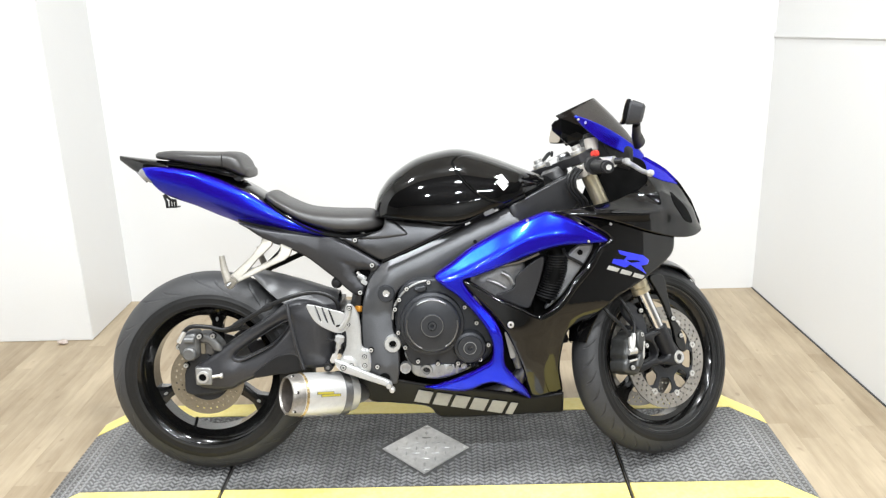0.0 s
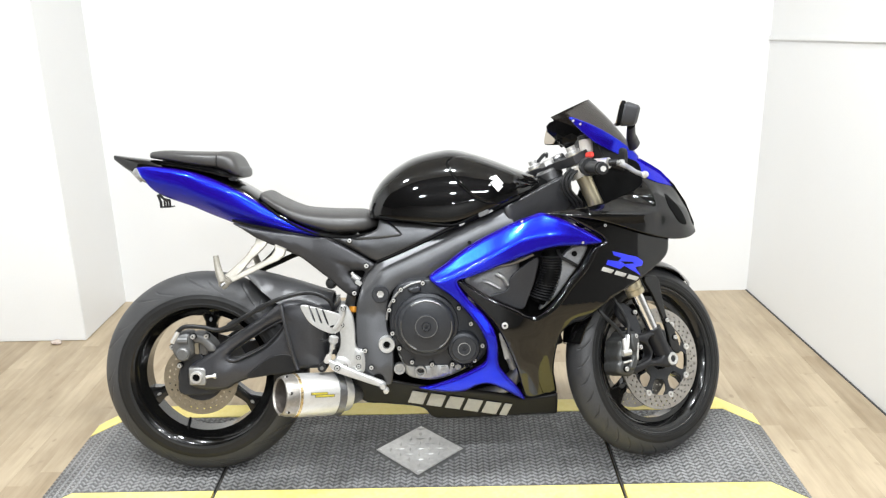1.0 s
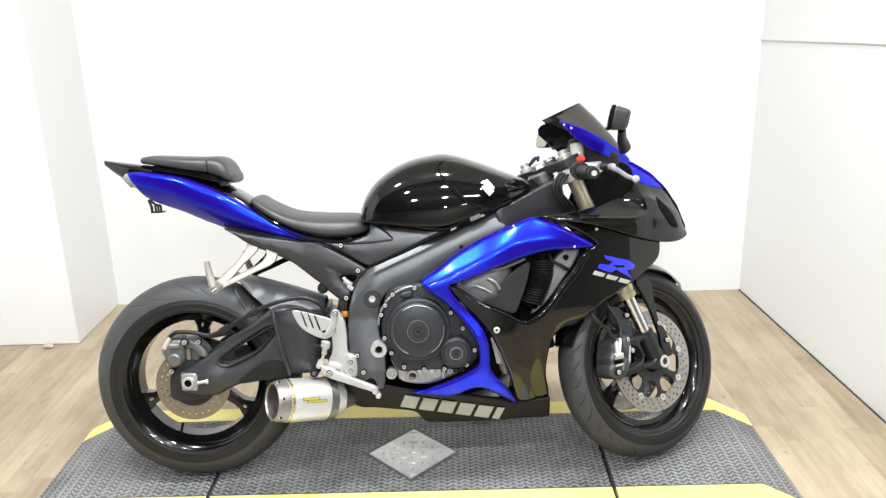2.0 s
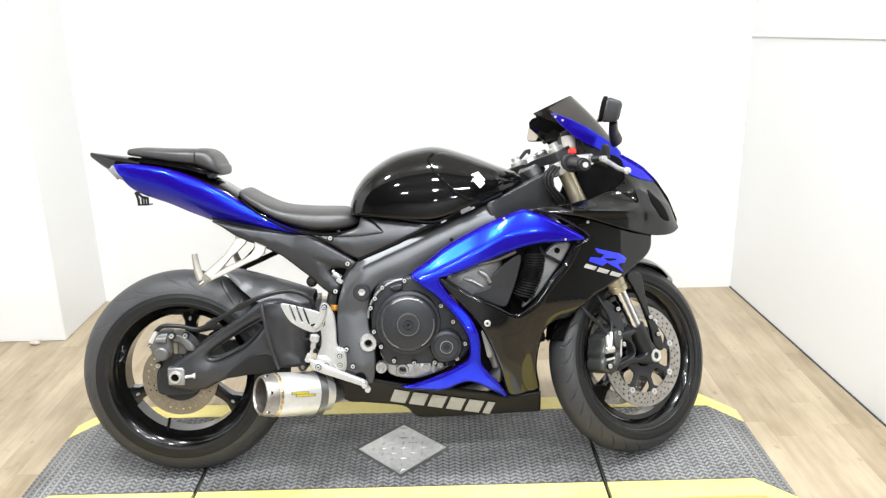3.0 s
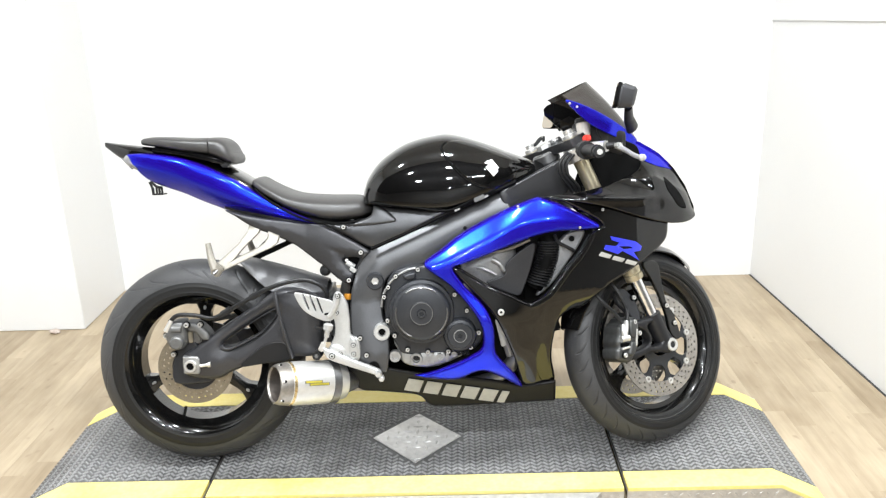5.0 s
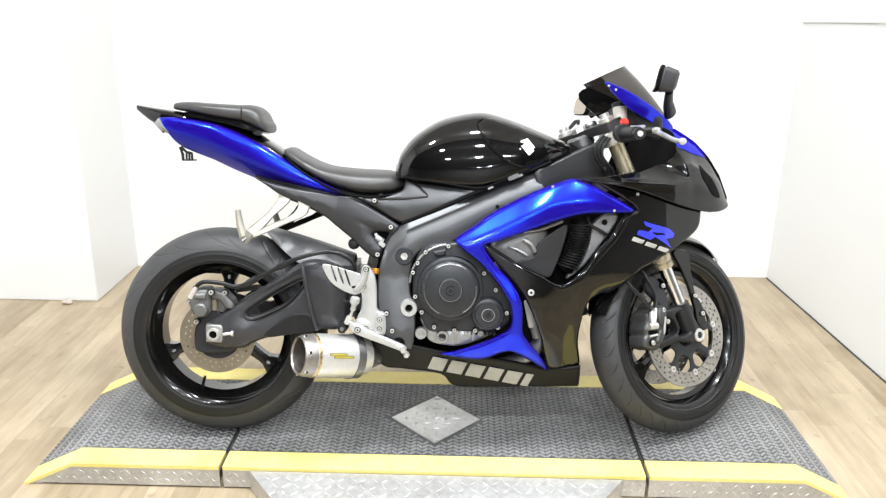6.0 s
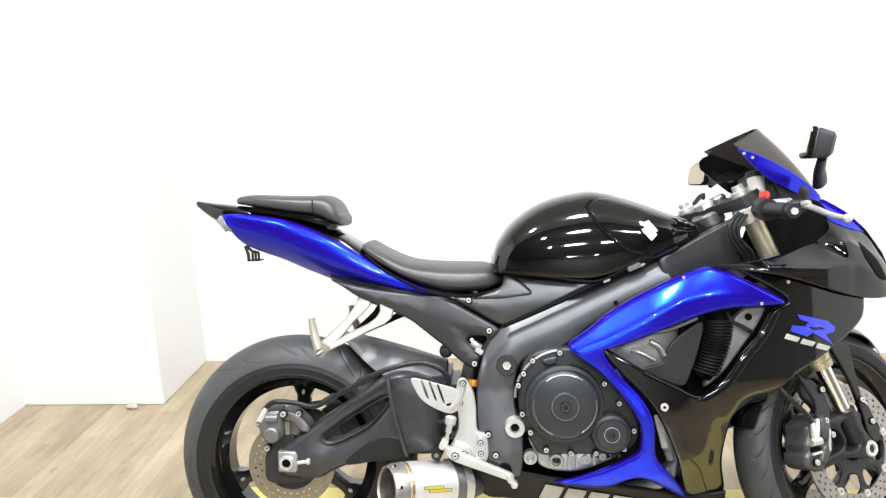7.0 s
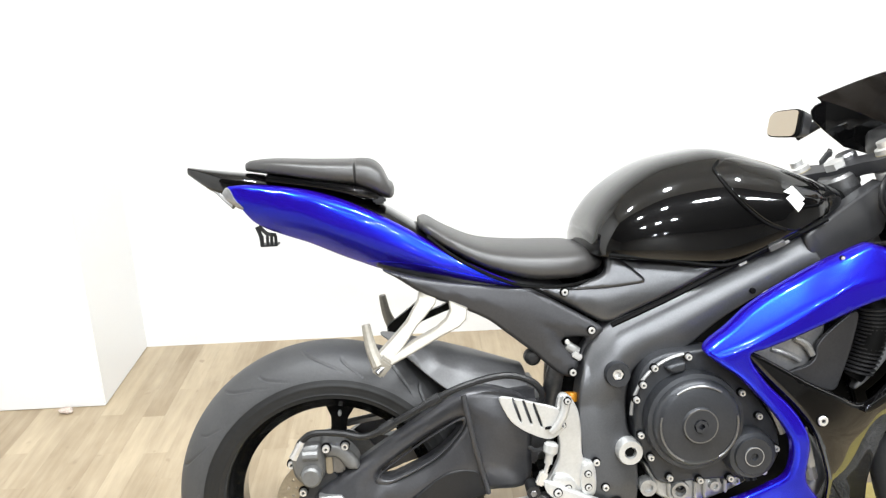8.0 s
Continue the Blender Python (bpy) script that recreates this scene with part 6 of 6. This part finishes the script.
# ---- mirrors
def mirror(s):
    at = Vector((1.250, -0.240, 1.049)) if s < 0 else Vector((1.158, 0.365, 1.006))
    root = Vector((1.250, s * 0.15, 0.958))
    elbow = at + Vector((0.020, -s * 0.022, -0.072)) if s < 0 else at + Vector((0.085, -0.10, 0.03))
    if s < 0:
        root, elbow = Vector((1.300, -0.120, 0.966)), Vector((1.276, -0.180, 0.992))
    st = part("mirror", tube([root, root.lerp(elbow, 0.6), elbow, at + Vector((0.012, -s * 0.006, -0.03))], (0.020, 0.013), 12, 4, flat=0.7), PLASTIC, bike, "black mirror on a short arm")
    m = Matrix.Translation(at) @ pose(0, 0, 0, 0, 10, s * 12)
    def oval(x, k, c=0.42):
        return [(x + 0.10 * (0.034 * k) * math.sin(a), 0.056 * k * math.copysign(abs(math.cos(a)) ** c, math.cos(a)), 0.034 * k * math.copysign(abs(math.sin(a)) ** c, math.sin(a)) * (1 - 0.12 * math.cos(a))) for a in np.linspace(0, 2 * math.pi, 36, endpoint=False)]
    rings = [oval(0.030, 0.30), oval(0.029, 0.62), oval(0.022, 0.82), oval(0.0, 0.94), oval(-0.009, 0.98), oval(-0.010, 0.92), oval(-0.014, 0.92)]
    part("housing", skin(rings), COVERGREY, st, "black mirror housing", m=m)
    part("glass_rim", skin([oval(-0.0135, 0.9), oval(-0.0140, 1.0), oval(-0.0225, 1.02), oval(-0.0240, 0.99)]), CORE, st, "thin black rim round the mirror glass", m=m)
    part("glass", skin([oval(-0.0242, 0.95), oval(-0.0262, 0.94)]), MIRRORM, st, "mirror glass", m=m)


mirror(-1)
mirror(1)


# ---- tank
TANK = [(0.528, 0.112, 0.778, 0.822), (0.541, 0.134, 0.774, 0.855), (0.580, 0.156, 0.768, 0.901), (0.651, 0.170, 0.760, 0.945), (0.735, 0.176, 0.752, 0.966), (0.795, 0.178, 0.760, 0.966), (0.88, 0.176, 0.795, 0.940), (0.95, 0.158, 0.822, 0.912), (1.000, 0.122, 0.838, 0.892), (1.025, 0.096, 0.846, 0.882)]
TE, TL = 2.9, 0.08


def tank_face(x, z, off=0.0):
    w, zb, zt = (smooth_table(x, [(s[0], s[k]) for s in TANK], 0.012) for k in (1, 2, 3))
    zm = zb + (zt - zb) * TL
    t = (z - zm) / (zt - zm) if z > zm else (z - zm) / max(0.01, (zm - zb)) * 0.9
    return -(w * max(0.0, 1 - min(1.0, abs(t)) ** TE) ** (1 / TE)) - off


def tank():
    t = part("fuel_tank", loft(TANK, e=TE, low=TL, n=44, per=5, tip=0.3), BLACK, bike, "gloss black fuel tank")
    cov = [(0.790, 0.949), (0.766, 0.940), (0.757, 0.927), (0.785, 0.880), (0.832, 0.835), (0.873, 0.815), (0.900, 0.812), (0.935, 0.826), (0.962, 0.842), (0.962, 0.880), (0.938, 0.902), (0.88, 0.926), (0.83, 0.945)]
    both("tank_cover", cov, lambda x, z: tank_face(x, z, 0.004), 0.008, BLACK, t, r=0.003, smooth=2, grid=0.012)
    part("tank_seam", tube([(0.770, tank_face(0.770, 0.945, 0.002), 0.945), (0.754, tank_face(0.754, 0.927, 0.002), 0.927), (0.782, tank_face(0.782, 0.879, 0.002), 0.879), (0.830, tank_face(0.830, 0.832, 0.002), 0.832), (0.872, tank_face(0.872, 0.813, 0.002), 0.813)], 0.003, 6, 5), CORE, t)
    for q in ([(0.872, 0.884), (0.894, 0.893), (0.914, 0.868), (0.902, 0.862), (0.894, 0.874)], [(0.898, 0.872), (0.912, 0.860), (0.897, 0.845), (0.875, 0.872), (0.886, 0.878)]):
        part("badge", slab(q, lambda x, z: tank_face(x, z, 0.0062), 0.004, 0.0006, smooth=1, grid=0.012), WHITE, t, "plain white angular badge")
    part("tank_base_trim", tube([(0.548, -0.150, 0.783), (0.66, -0.166, 0.768), (0.762, -0.172, 0.754), (0.83, -0.172, 0.779), (0.90, -0.17, 0.808)], 0.004, 8, 5), CORE, t)
    part("tank_clip", block(-0.016, 0.016, -0.006, 0.006, -0.006, 0.006, 0.002), DARKSTEEL, t, m=Matrix.Translation((0.855, -0.176, 0.786)) @ pose(0, 0, 0, 0, -22, 0))


tank()


# ---- seats and tail
TAILW = [(-0.25, 0.045), (-0.14, 0.082), (0.0, 0.108), (0.13, 0.122), (0.30, 0.128), (0.42, 0.128)]


def tail_face(x, z, off=0.0):
    mid = smooth_table(x, [(-0.15, 0.925), (0.0, 0.885), (0.13, 0.825), (0.26, 0.768), (0.40, 0.727)], 0.06)
    hh = smooth_table(x, [(-0.15, 0.03), (0.0, 0.045), (0.13, 0.055), (0.26, 0.032), (0.40, 0.02)], 0.06)
    k = max(-1.4, min(1.4, (z - mid) / hh))
    y = -smooth_table(x, TAILW, 0.05) * (1 - 0.05 * k * k) - off
    if k > 0.62:
        y += 0.085 * (k - 0.62) ** 2
    elif k < 0.0:
        y += (0.022 + 0.024 * max(0.0, min(1.0, (x + 0.08) / 0.16))) * (-k) ** 1.6
    return y


def tail():
    blue = [(-0.152, 0.938), (-0.142, 0.944), (-0.088, 0.943), (-0.005, 0.930), (0.060, 0.909), (0.128, 0.877), (0.183, 0.846), (0.256, 0.798), (0.323, 0.762), (0.395, 0.727), (0.321, 0.735), (0.255, 0.744), (0.172, 0.761), (0.130, 0.767), (0.091, 0.780), (0.049, 0.796), (-0.009, 0.824), (-0.059, 0.844), (-0.108, 0.868), (-0.132, 0.904)]
    b1, b2 = both("blue_tail_panel", blue, tail_face, 0.006, BLUE, bike, "metallic blue tail side panel", r=0.006, smooth=2, grid=0.012)
    rib = [(0.095, 0.786), (0.16, 0.786), (0.215, 0.778), (0.27, 0.763), (0.345, 0.740), (0.25, 0.750), (0.16, 0.767)]
    part("panel_rib", slab(rib, lambda x, z: tail_face(x, z, 0.0012), 0.004, 0.0012, grid=0.012), BLUE, b1)
    lens = [(-0.154, 0.941), (-0.161, 0.929), (-0.148, 0.912), (-0.130, 0.899), (-0.124, 0.902), (-0.137, 0.918), (-0.146, 0.937)]
    l1, l2 = both("tail_light", lens, lambda x, z: tail_face(x, z, 0.003), 0.006, LENS, bike, "clear tail light lens", r=0.002, grid=0.01)
    for s in (-1, 1):
        part("lens_strip", tube([(-0.222, s * 0.010, 0.968), (-0.190, s * 0.026, 0.942), (-0.164, s * 0.042, 0.919), (-0.146, s * 0.054, 0.903)], 0.0045, 10, 4), LENS, l1 if s < 0 else l2)
    part("tail_cowl", loft([(-0.236, 0.012, 0.966, 0.981), (-0.18, 0.042, 0.925, 0.973), (-0.12, 0.056, 0.905, 0.965), (-0.05, 0.062, 0.892, 0.952), (0.05, 0.070, 0.856, 0.930), (0.13, 0.080, 0.815, 0.895), (0.20, 0.090, 0.775, 0.850), (0.28, 0.090, 0.748, 0.795)], e=3.0, low=0.55, tip=0.2), BLACK, bike, "gloss black tail cowl")
    part("undertray", loft([(0.12, 0.080, 0.772, 0.800), (0.20, 0.096, 0.742, 0.785), (0.26, 0.108, 0.71, 0.78), (0.35, 0.112, 0.66, 0.76), (0.45, 0.105, 0.60, 0.74), (0.50, 0.09, 0.58, 0.70)], e=4, low=0.5), PLASTIC, bike)
    part("passenger_seat", loft([(-0.120, 0.036, 0.968, 0.986), (-0.110, 0.046, 0.966, 0.989), (-0.07, 0.068, 0.959, 0.991), (0.01, 0.088, 0.942, 0.986), (0.084, 0.094, 0.930, 0.983)], e=3.2, low=0.45, n=36), SEATM, bike, "black vinyl passenger seat pad")
    part("seat_bolster", loft([(0.089, 0.094, 0.928, 0.984), (0.116, 0.097, 0.916, 0.981), (0.136, 0.096, 0.906, 0.966), (0.150, 0.088, 0.903, 0.936)], e=3.2, low=0.45, n=36), SEATM, bike, "black vinyl front bolster")
    part("seat_base", loft([(-0.08, 0.070, 0.945, 0.962), (0.02, 0.09, 0.928, 0.946), (0.10, 0.098, 0.906, 0.932), (0.134, 0.082, 0.900, 0.914)], e=4, low=0.5), BLACK, bike)
    part("seat_latch", block(0.118, 0.142, -0.090, -0.06, 0.896, 0.910, 0.004), PLASTIC, bike)
    part("rider_seat", loft([(0.208, 0.095, 0.838, 0.860), (0.222, 0.108, 0.822, 0.861), (0.258, 0.118, 0.797, 0.839), (0.323, 0.126, 0.760, 0.811), (0.405, 0.130, 0.733, 0.801), (0.470, 0.128, 0.729, 0.798), (0.510, 0.116, 0.731, 0.795), (0.540, 0.098, 0.742, 0.782), (0.552, 0.080, 0.75, 0.772)], e=2.8, low=0.42, n=40, per=5), SEATM, bike, "black vinyl rider seat")
    part("seat_piping", tube([(0.215, -0.106, 0.832), (0.257, -0.121, 0.797), (0.303, -0.128, 0.768), (0.352, -0.132, 0.744), (0.40, -0.133, 0.730), (0.47, -0.130, 0.726), (0.53, -0.112, 0.734)], 0.0035, 8, 4), CORE, bike)
    cover = [(0.556, 0.776), (0.61, 0.768), (0.69, 0.760), (0.766, 0.751), (0.71, 0.720), (0.648, 0.693), (0.59, 0.668), (0.542, 0.651), (0.48, 0.684), (0.42, 0.717), (0.392, 0.729), (0.46, 0.722), (0.53, 0.730), (0.553, 0.748)]
    def lean(x, z):
        d, e = z - 0.708, x - 0.46
        return -0.122 - 0.065 * (e + (e * e + 0.02 ** 2) ** 0.5) + 0.16 * (d + (d * d + 0.02 ** 2) ** 0.5)
    c1, c2 = both("side_cover", cover, lean, 0.03, GREY, bike, "graphite grey plastic side cover", r=0.010, dome=0.004, smooth=2, grid=0.012)
    bolt(c1, 0.466, -0.1325, 0.715, 0.0075, 0.005)
    knee = [(0.556, 0.776), (0.582, 0.765), (0.604, 0.748), (0.620, 0.727), (0.586, 0.720), (0.532, 0.716), (0.471, 0.718), (0.510, 0.730), (0.545, 0.745)]
    part("knee_panel", slab(knee, lambda x, z: lean(x, z) - 0.008, 0.02, 0.008, 0.002, grid=0.012), GREY, c1)
    low = [(0.128, 0.774), (0.165, 0.764), (0.205, 0.754), (0.258, 0.744), (0.33, 0.734), (0.396, 0.725), (0.425, 0.711), (0.48, 0.679), (0.530, 0.648), (0.534, 0.635), (0.508, 0.60), (0.488, 0.570), (0.482, 0.551), (0.460, 0.552), (0.430, 0.575), (0.405, 0.600), (0.380, 0.620), (0.350, 0.645), (0.318, 0.670), (0.260, 0.699), (0.223, 0.714), (0.190, 0.732), (0.155, 0.757)]
    cut = [(0.460, 0.620), (0.484, 0.626), (0.506, 0.622), (0.497, 0.602), (0.488, 0.583), (0.470, 0.603)]
    def panel(x, z):
        d1 = (x - 0.422) * 0.81 + (z - 0.654) * 0.587
        d2 = -(x - 0.425) * 0.272 - (z - 0.656) * 0.962
        d = min(d1, d2)
        d = 0.5 * (d + (d * d + 0.003 ** 2) ** 0.5)
        return -0.122 - 0.10 * max(0, x - 0.36) + min(0.45 * d, 0.012)
    w1, w2 = both("lower_tail_panel", low, panel, 0.028, COVERGREY, bike, "dark grey lower tail panel", r=0.008, dome=0.006, holes=[cut], smooth=2, grid=0.010)
    for x, z in ((0.513, 0.641), (0.475, 0.562)):
        bolt(w1, x, -0.1425, z, 0.0078, 0.005)
    part("panel_bump", lathe([(0, -0.012), (0.010, -0.010), (0.016, -0.003), (0.017, 0.01), (0, 0.01)], 18, closed=False, m=Matrix.Translation((0.405, -0.110, 0.588))), PLASTIC, w1)
    part("seat_lock", tube([(0.468, -0.12, 0.61), (0.49, -0.12, 0.595)], 0.010, 10, 1), CASTGREY, w1)
    part("lock_cam", block(-0.010, 0.010, -0.006, 0.006, -0.006, 0.006, 0.002), WHITEALU, w1, m=Matrix.Translation((0.487, -0.128, 0.590)) @ pose(0, 0, 0, 0, 35, 0))
    part("lock_screw", lathe(disc_profile(0.005, -0.006, 0.0, 0.001), 10, closed=False, m=Matrix.Translation((0.470, -0.122, 0.617))), SILVER, w1)
    # number plate bracket
    k = part("plate_bracket", block(-0.107, -0.074, -0.022, 0.022, 0.820, 0.824, 0.001), PLASTIC, bike, "small black number plate bracket")
    for x in (-0.103, -0.093, -0.085, -0.077):
        part("bracket_tab", block(x - 0.003, x + 0.003, -0.020, -0.016, 0.822, 0.842, 0.0008), PLASTIC, k)
    part("bracket_arm", tube([(-0.108, -0.018, 0.862), (-0.094, -0.018, 0.846), (-0.076, -0.018, 0.842)], 0.004, 8, 2), PLASTIC, k)
    part("bracket_arm", tube([(-0.112, -0.018, 0.860), (-0.105, -0.018, 0.84), (-0.104, -0.018, 0.822)], 0.004, 8, 2), PLASTIC, k)


tail()


# ---- footrests
UPPER_ARM = [(0.195, 0.735), (0.228, 0.722), (0.222, 0.706), (0.200, 0.684), (0.186, 0.672), (0.160, 0.641), (0.136, 0.618), (0.114, 0.606), (0.100, 0.622), (0.118, 0.638), (0.144, 0.660), (0.166, 0.680), (0.190, 0.714)]
LOWER_ARM = [(0.248, 0.712), (0.282, 0.696), (0.277, 0.677), (0.263, 0.666), (0.227, 0.652), (0.185, 0.633), (0.130, 0.610), (0.124, 0.622), (0.178, 0.649), (0.221, 0.667), (0.240, 0.680), (0.249, 0.694)]


def footrests():
    guard = [(0.326, 0.541), (0.353, 0.538), (0.39, 0.527), (0.432, 0.513), (0.445, 0.49), (0.436, 0.466), (0.413, 0.456), (0.378, 0.470), (0.350, 0.490), (0.334, 0.515)]
    slots = [[(x, z + 0.022), (x + 0.004, z + 0.022), (x + 0.016, z - 0.016), (x + 0.012, z - 0.016)] for x, z in ((0.349, 0.512), (0.368, 0.507), (0.387, 0.500))]
    g = part("heel_guard", slab(guard, -0.200, 0.006, 0.002, holes=slots, smooth=2, grid=0.012), WHITEALU, bike, "bright alloy heel guard with three slots")
    plate = [(0.437, 0.534), (0.454, 0.535), (0.471, 0.505), (0.476, 0.467), (0.478, 0.414), (0.499, 0.398), (0.499, 0.343), (0.470, 0.340), (0.424, 0.352), (0.408, 0.366), (0.420, 0.390), (0.432, 0.418), (0.433, 0.456), (0.424, 0.476), (0.430, 0.505)]
    p = part("footrest_bracket", slab(plate, -0.196, 0.014, 0.004, 0.002, smooth=2, grid=0.014), WHITEALU, bike, "bright alloy footrest bracket")
    part("bracket_ridge", tube([(0.448, -0.204, 0.536), (0.444, -0.205, 0.51), (0.432, -0.205, 0.486), (0.418, -0.203, 0.470)], (0.009, 0.006), 12, 4), WHITEALU, p)
    part("raised_pad", slab([(0.478, 0.408), (0.494, 0.396), (0.495, 0.350), (0.474, 0.348), (0.470, 0.380)], -0.203, 0.008, 0.003, 0.002, smooth=2), WHITEALU, p)
    part("raised_pad", slab([(0.422, 0.388), (0.446, 0.386), (0.462, 0.368), (0.455, 0.350), (0.428, 0.354), (0.416, 0.368)], -0.204, 0.008, 0.003, 0.002, smooth=2), WHITEALU, p)
    part("cable_tie", tube([(0.408, -0.199, 0.477), (0.418, -0.202, 0.479), (0.426, -0.199, 0.474)], 0.0028, 8, 3), CORE, p)
    for x, z, y in ((0.448, 0.530, -0.212), (0.484, 0.386, -0.204), (0.484, 0.360, -0.204), (0.446, 0.362, -0.205), (0.440, 0.480, -0.198)):
        bolt(p, x, y, z, 0.0065, 0.005, WHITEALU)
    mc = part("master_cylinder", lathe([(0, 0), (0.008, 0), (0.0135, 0.004), (0.0135, 0.018), (0.010, 0.022), (0.0075, 0.026), (0.0075, 0.040), (0, 0.040)], 16, closed=False, m=axis_to((0.418, -0.204, 0.452), (0.408, -0.206, 0.405))), WHITEALU, p)
    part("cylinder_hose", tube([(0.402, -0.2, 0.440), (0.390, -0.198, 0.436), (0.378, -0.19, 0.440)], 0.004, 8, 3), PLASTIC, mc)
    part("push_rod", tube([(0.410, -0.206, 0.415), (0.403, -0.208, 0.395), (0.396, -0.208, 0.378)], 0.0042, 8, 2), SILVER, p)
    part("clevis", block(-0.008, 0.008, -0.006, 0.006, -0.014, 0.014, 0.003), SILVER, p, m=Matrix.Translation((0.397, -0.207, 0.386)) @ pose(0, 0, 0, 0, 25, 0))
    pd = part("pedal", slab([(0.400, 0.384), (0.416, 0.378), (0.440, 0.366), (0.500, 0.338), (0.552, 0.315), (0.560, 0.302), (0.552, 0.294), (0.540, 0.300), (0.482, 0.322), (0.425, 0.344), (0.404, 0.362)], -0.216, 0.014, 0.004, 0.001, smooth=2, grid=0.014), WHITEALU, bike, "bright alloy brake pedal")
    part("pedal_tip", tube([(0.550, -0.212, 0.306), (0.552, -0.236, 0.305)], 0.0075, 10, 1), WHITEALU, pd)
    bolt(pd, 0.424, -0.217, 0.360, 0.008, 0.005, WHITEALU)
    part("stop_bolt", lathe(disc_profile(0.0085, -0.222, -0.20, 0.002), 6, closed=False, m=Matrix.Translation((0.560, 0, 0.288))), SILVER, pd)
    f = part("footrest", tube([(0.383, -0.17, 0.360), (0.381, -0.20, 0.361), (0.380, -0.214, 0.361)], 0.0125, 16, 3), PLASTIC, bike, "black footrest peg")
    part("peg_end", lathe(disc_profile(0.006, -0.003, 0.0, 0.001), 6, closed=False, m=Matrix.Translation((0.380, -0.2145, 0.361))), DARKSTEEL, f)
    part("left_footrest", tube([(0.388, 0.17, 0.350), (0.386, 0.26, 0.352)], 0.0145, 12, 2), PLASTIC, bike)
    def flare(x, z):
        return -0.118 - 0.70 * max(0.0, 0.72 - z)
    for s in (-1, 1):
        mat = CASTALU if s < 0 else PLASTIC
        def at(x, z, off=0.0):
            return Vector((x, -s * (flare(x, z) - off), z))
        br = part("passenger_bracket", slab(UPPER_ARM, flare, 0.018, 0.0035, 0.002, mirror=s > 0, smooth=1, grid=0.012), mat, bike, "cast alloy passenger footrest bracket" if s < 0 else "dark passenger footrest bracket")
        part("bracket_strut", slab(LOWER_ARM, flare, 0.018, 0.0035, 0.002, mirror=s > 0, smooth=1, grid=0.012), mat, br)
        part("clevis", block(-0.013, 0.013, -0.014, 0.014, -0.016, 0.016, 0.004), mat, br, m=Matrix.Translation(at(0.117, 0.614, 0.006)) @ pose(0, 0, 0, 0, 40, 0))
        part("folded_peg", tube([at(0.112, 0.616, 0.012), at(0.100, 0.648, 0.026), at(0.093, 0.690, 0.050)], (0.013, 0.0075), 10, 3), CASTALU, br)
        part("peg_pivot", tube([at(0.108, 0.606, 0.016), at(0.124, 0.618, 0.016)], 0.005, 8, 1), DARKSTEEL, br)
        if s > 0:
            br.location = (0.028, 0, -0.018)


footrests()


def side_stand():
    inv = STAND.inverted()
    foot = inv @ Vector((0.30, 2.775, DECK + 0.010))
    s = part("side_stand", tube([(0.66, 0.12, 0.27), (0.70, 0.16, 0.22), (foot.x, foot.y, foot.z)], (0.014, 0.011), 12, 3), PLASTIC, bike, "black side stand")
    part("stand_foot", block(-0.03, 0.03, -0.018, 0.018, -0.006, 0.002, 0.002), PLASTIC, s, m=inv @ Matrix.Translation((0.30, 2.775, DECK + 0.009)))


side_stand()

# ---------------------------------------------------------------- small things on the floor
sc_bm = bmesh.new()
bmesh.ops.create_icosphere(sc_bm, subdivisions=2, radius=0.02)
for v in sc_bm.verts:
    v.co = Vector((v.co.x * 1.3, v.co.y * 0.8, v.co.z * 0.55)) * (1 + 0.35 * noise.noise(v.co * 70))
    v.co.z = max(v.co.z, -0.008)
scrap = part("paper_scrap", sc_bm, DEBRIS, m=Matrix.Translation((-1.665, 3.535, 0.010)), flat=True)
tagged(scrap, "small crumpled brown and white scrap on the floor by the pillar", "litter")

# ---------------------------------------------------------------- floor of planks
floor = part("floor", block(-6.12, 6.12, -8.12, 4.2, -0.10, -0.0035), SUBFLOOR, flat=True)
tagged(floor, "pale oak-look plank floor", "floor", kind="structure")


def planks():
    W, NEAR = 0.074, 1.5
    rng = random.Random(7)
    kinds = []
    for L in (0.42, 0.61, 0.83):
        bm = block(0, W - 0.0002, 0, L - 0.0002, -0.0035, 0.0)
        bmesh.ops.bevel(bm, geom=[e for e in bm.edges if all(v.co.z > -0.001 for v in e.verts)], offset=0.00025, segments=1, affect="EDGES")
        me = bpy.data.meshes.new("plank")
        bm.to_mesh(me)
        bm.free()
        me.materials.append(PLANK)
        kinds.append((L, me))
    x = -2.28
    while x < 1.74:
        y = 4.06 + 0.1 * rng.random()
        while y > NEAR:
            L, me = kinds[rng.randrange(3)]
            y -= L
            ob = new("plank", me)
            ob.parent = floor
            ob.location = (x, y, 0)
        x += W


planks()
far = part("far_floor", skin([[(-6.0, -8.0, z), (6.0, -8.0, z), (6.0, 2.0, z), (1.76, 2.0, z), (1.76, 1.52, z), (-6.0, 1.52, z)] for z in (-0.0034, -0.0012)]), PLANK, flat=True)
tagged(far, "pale oak-look floor running on into the showroom", "floor", kind="structure")
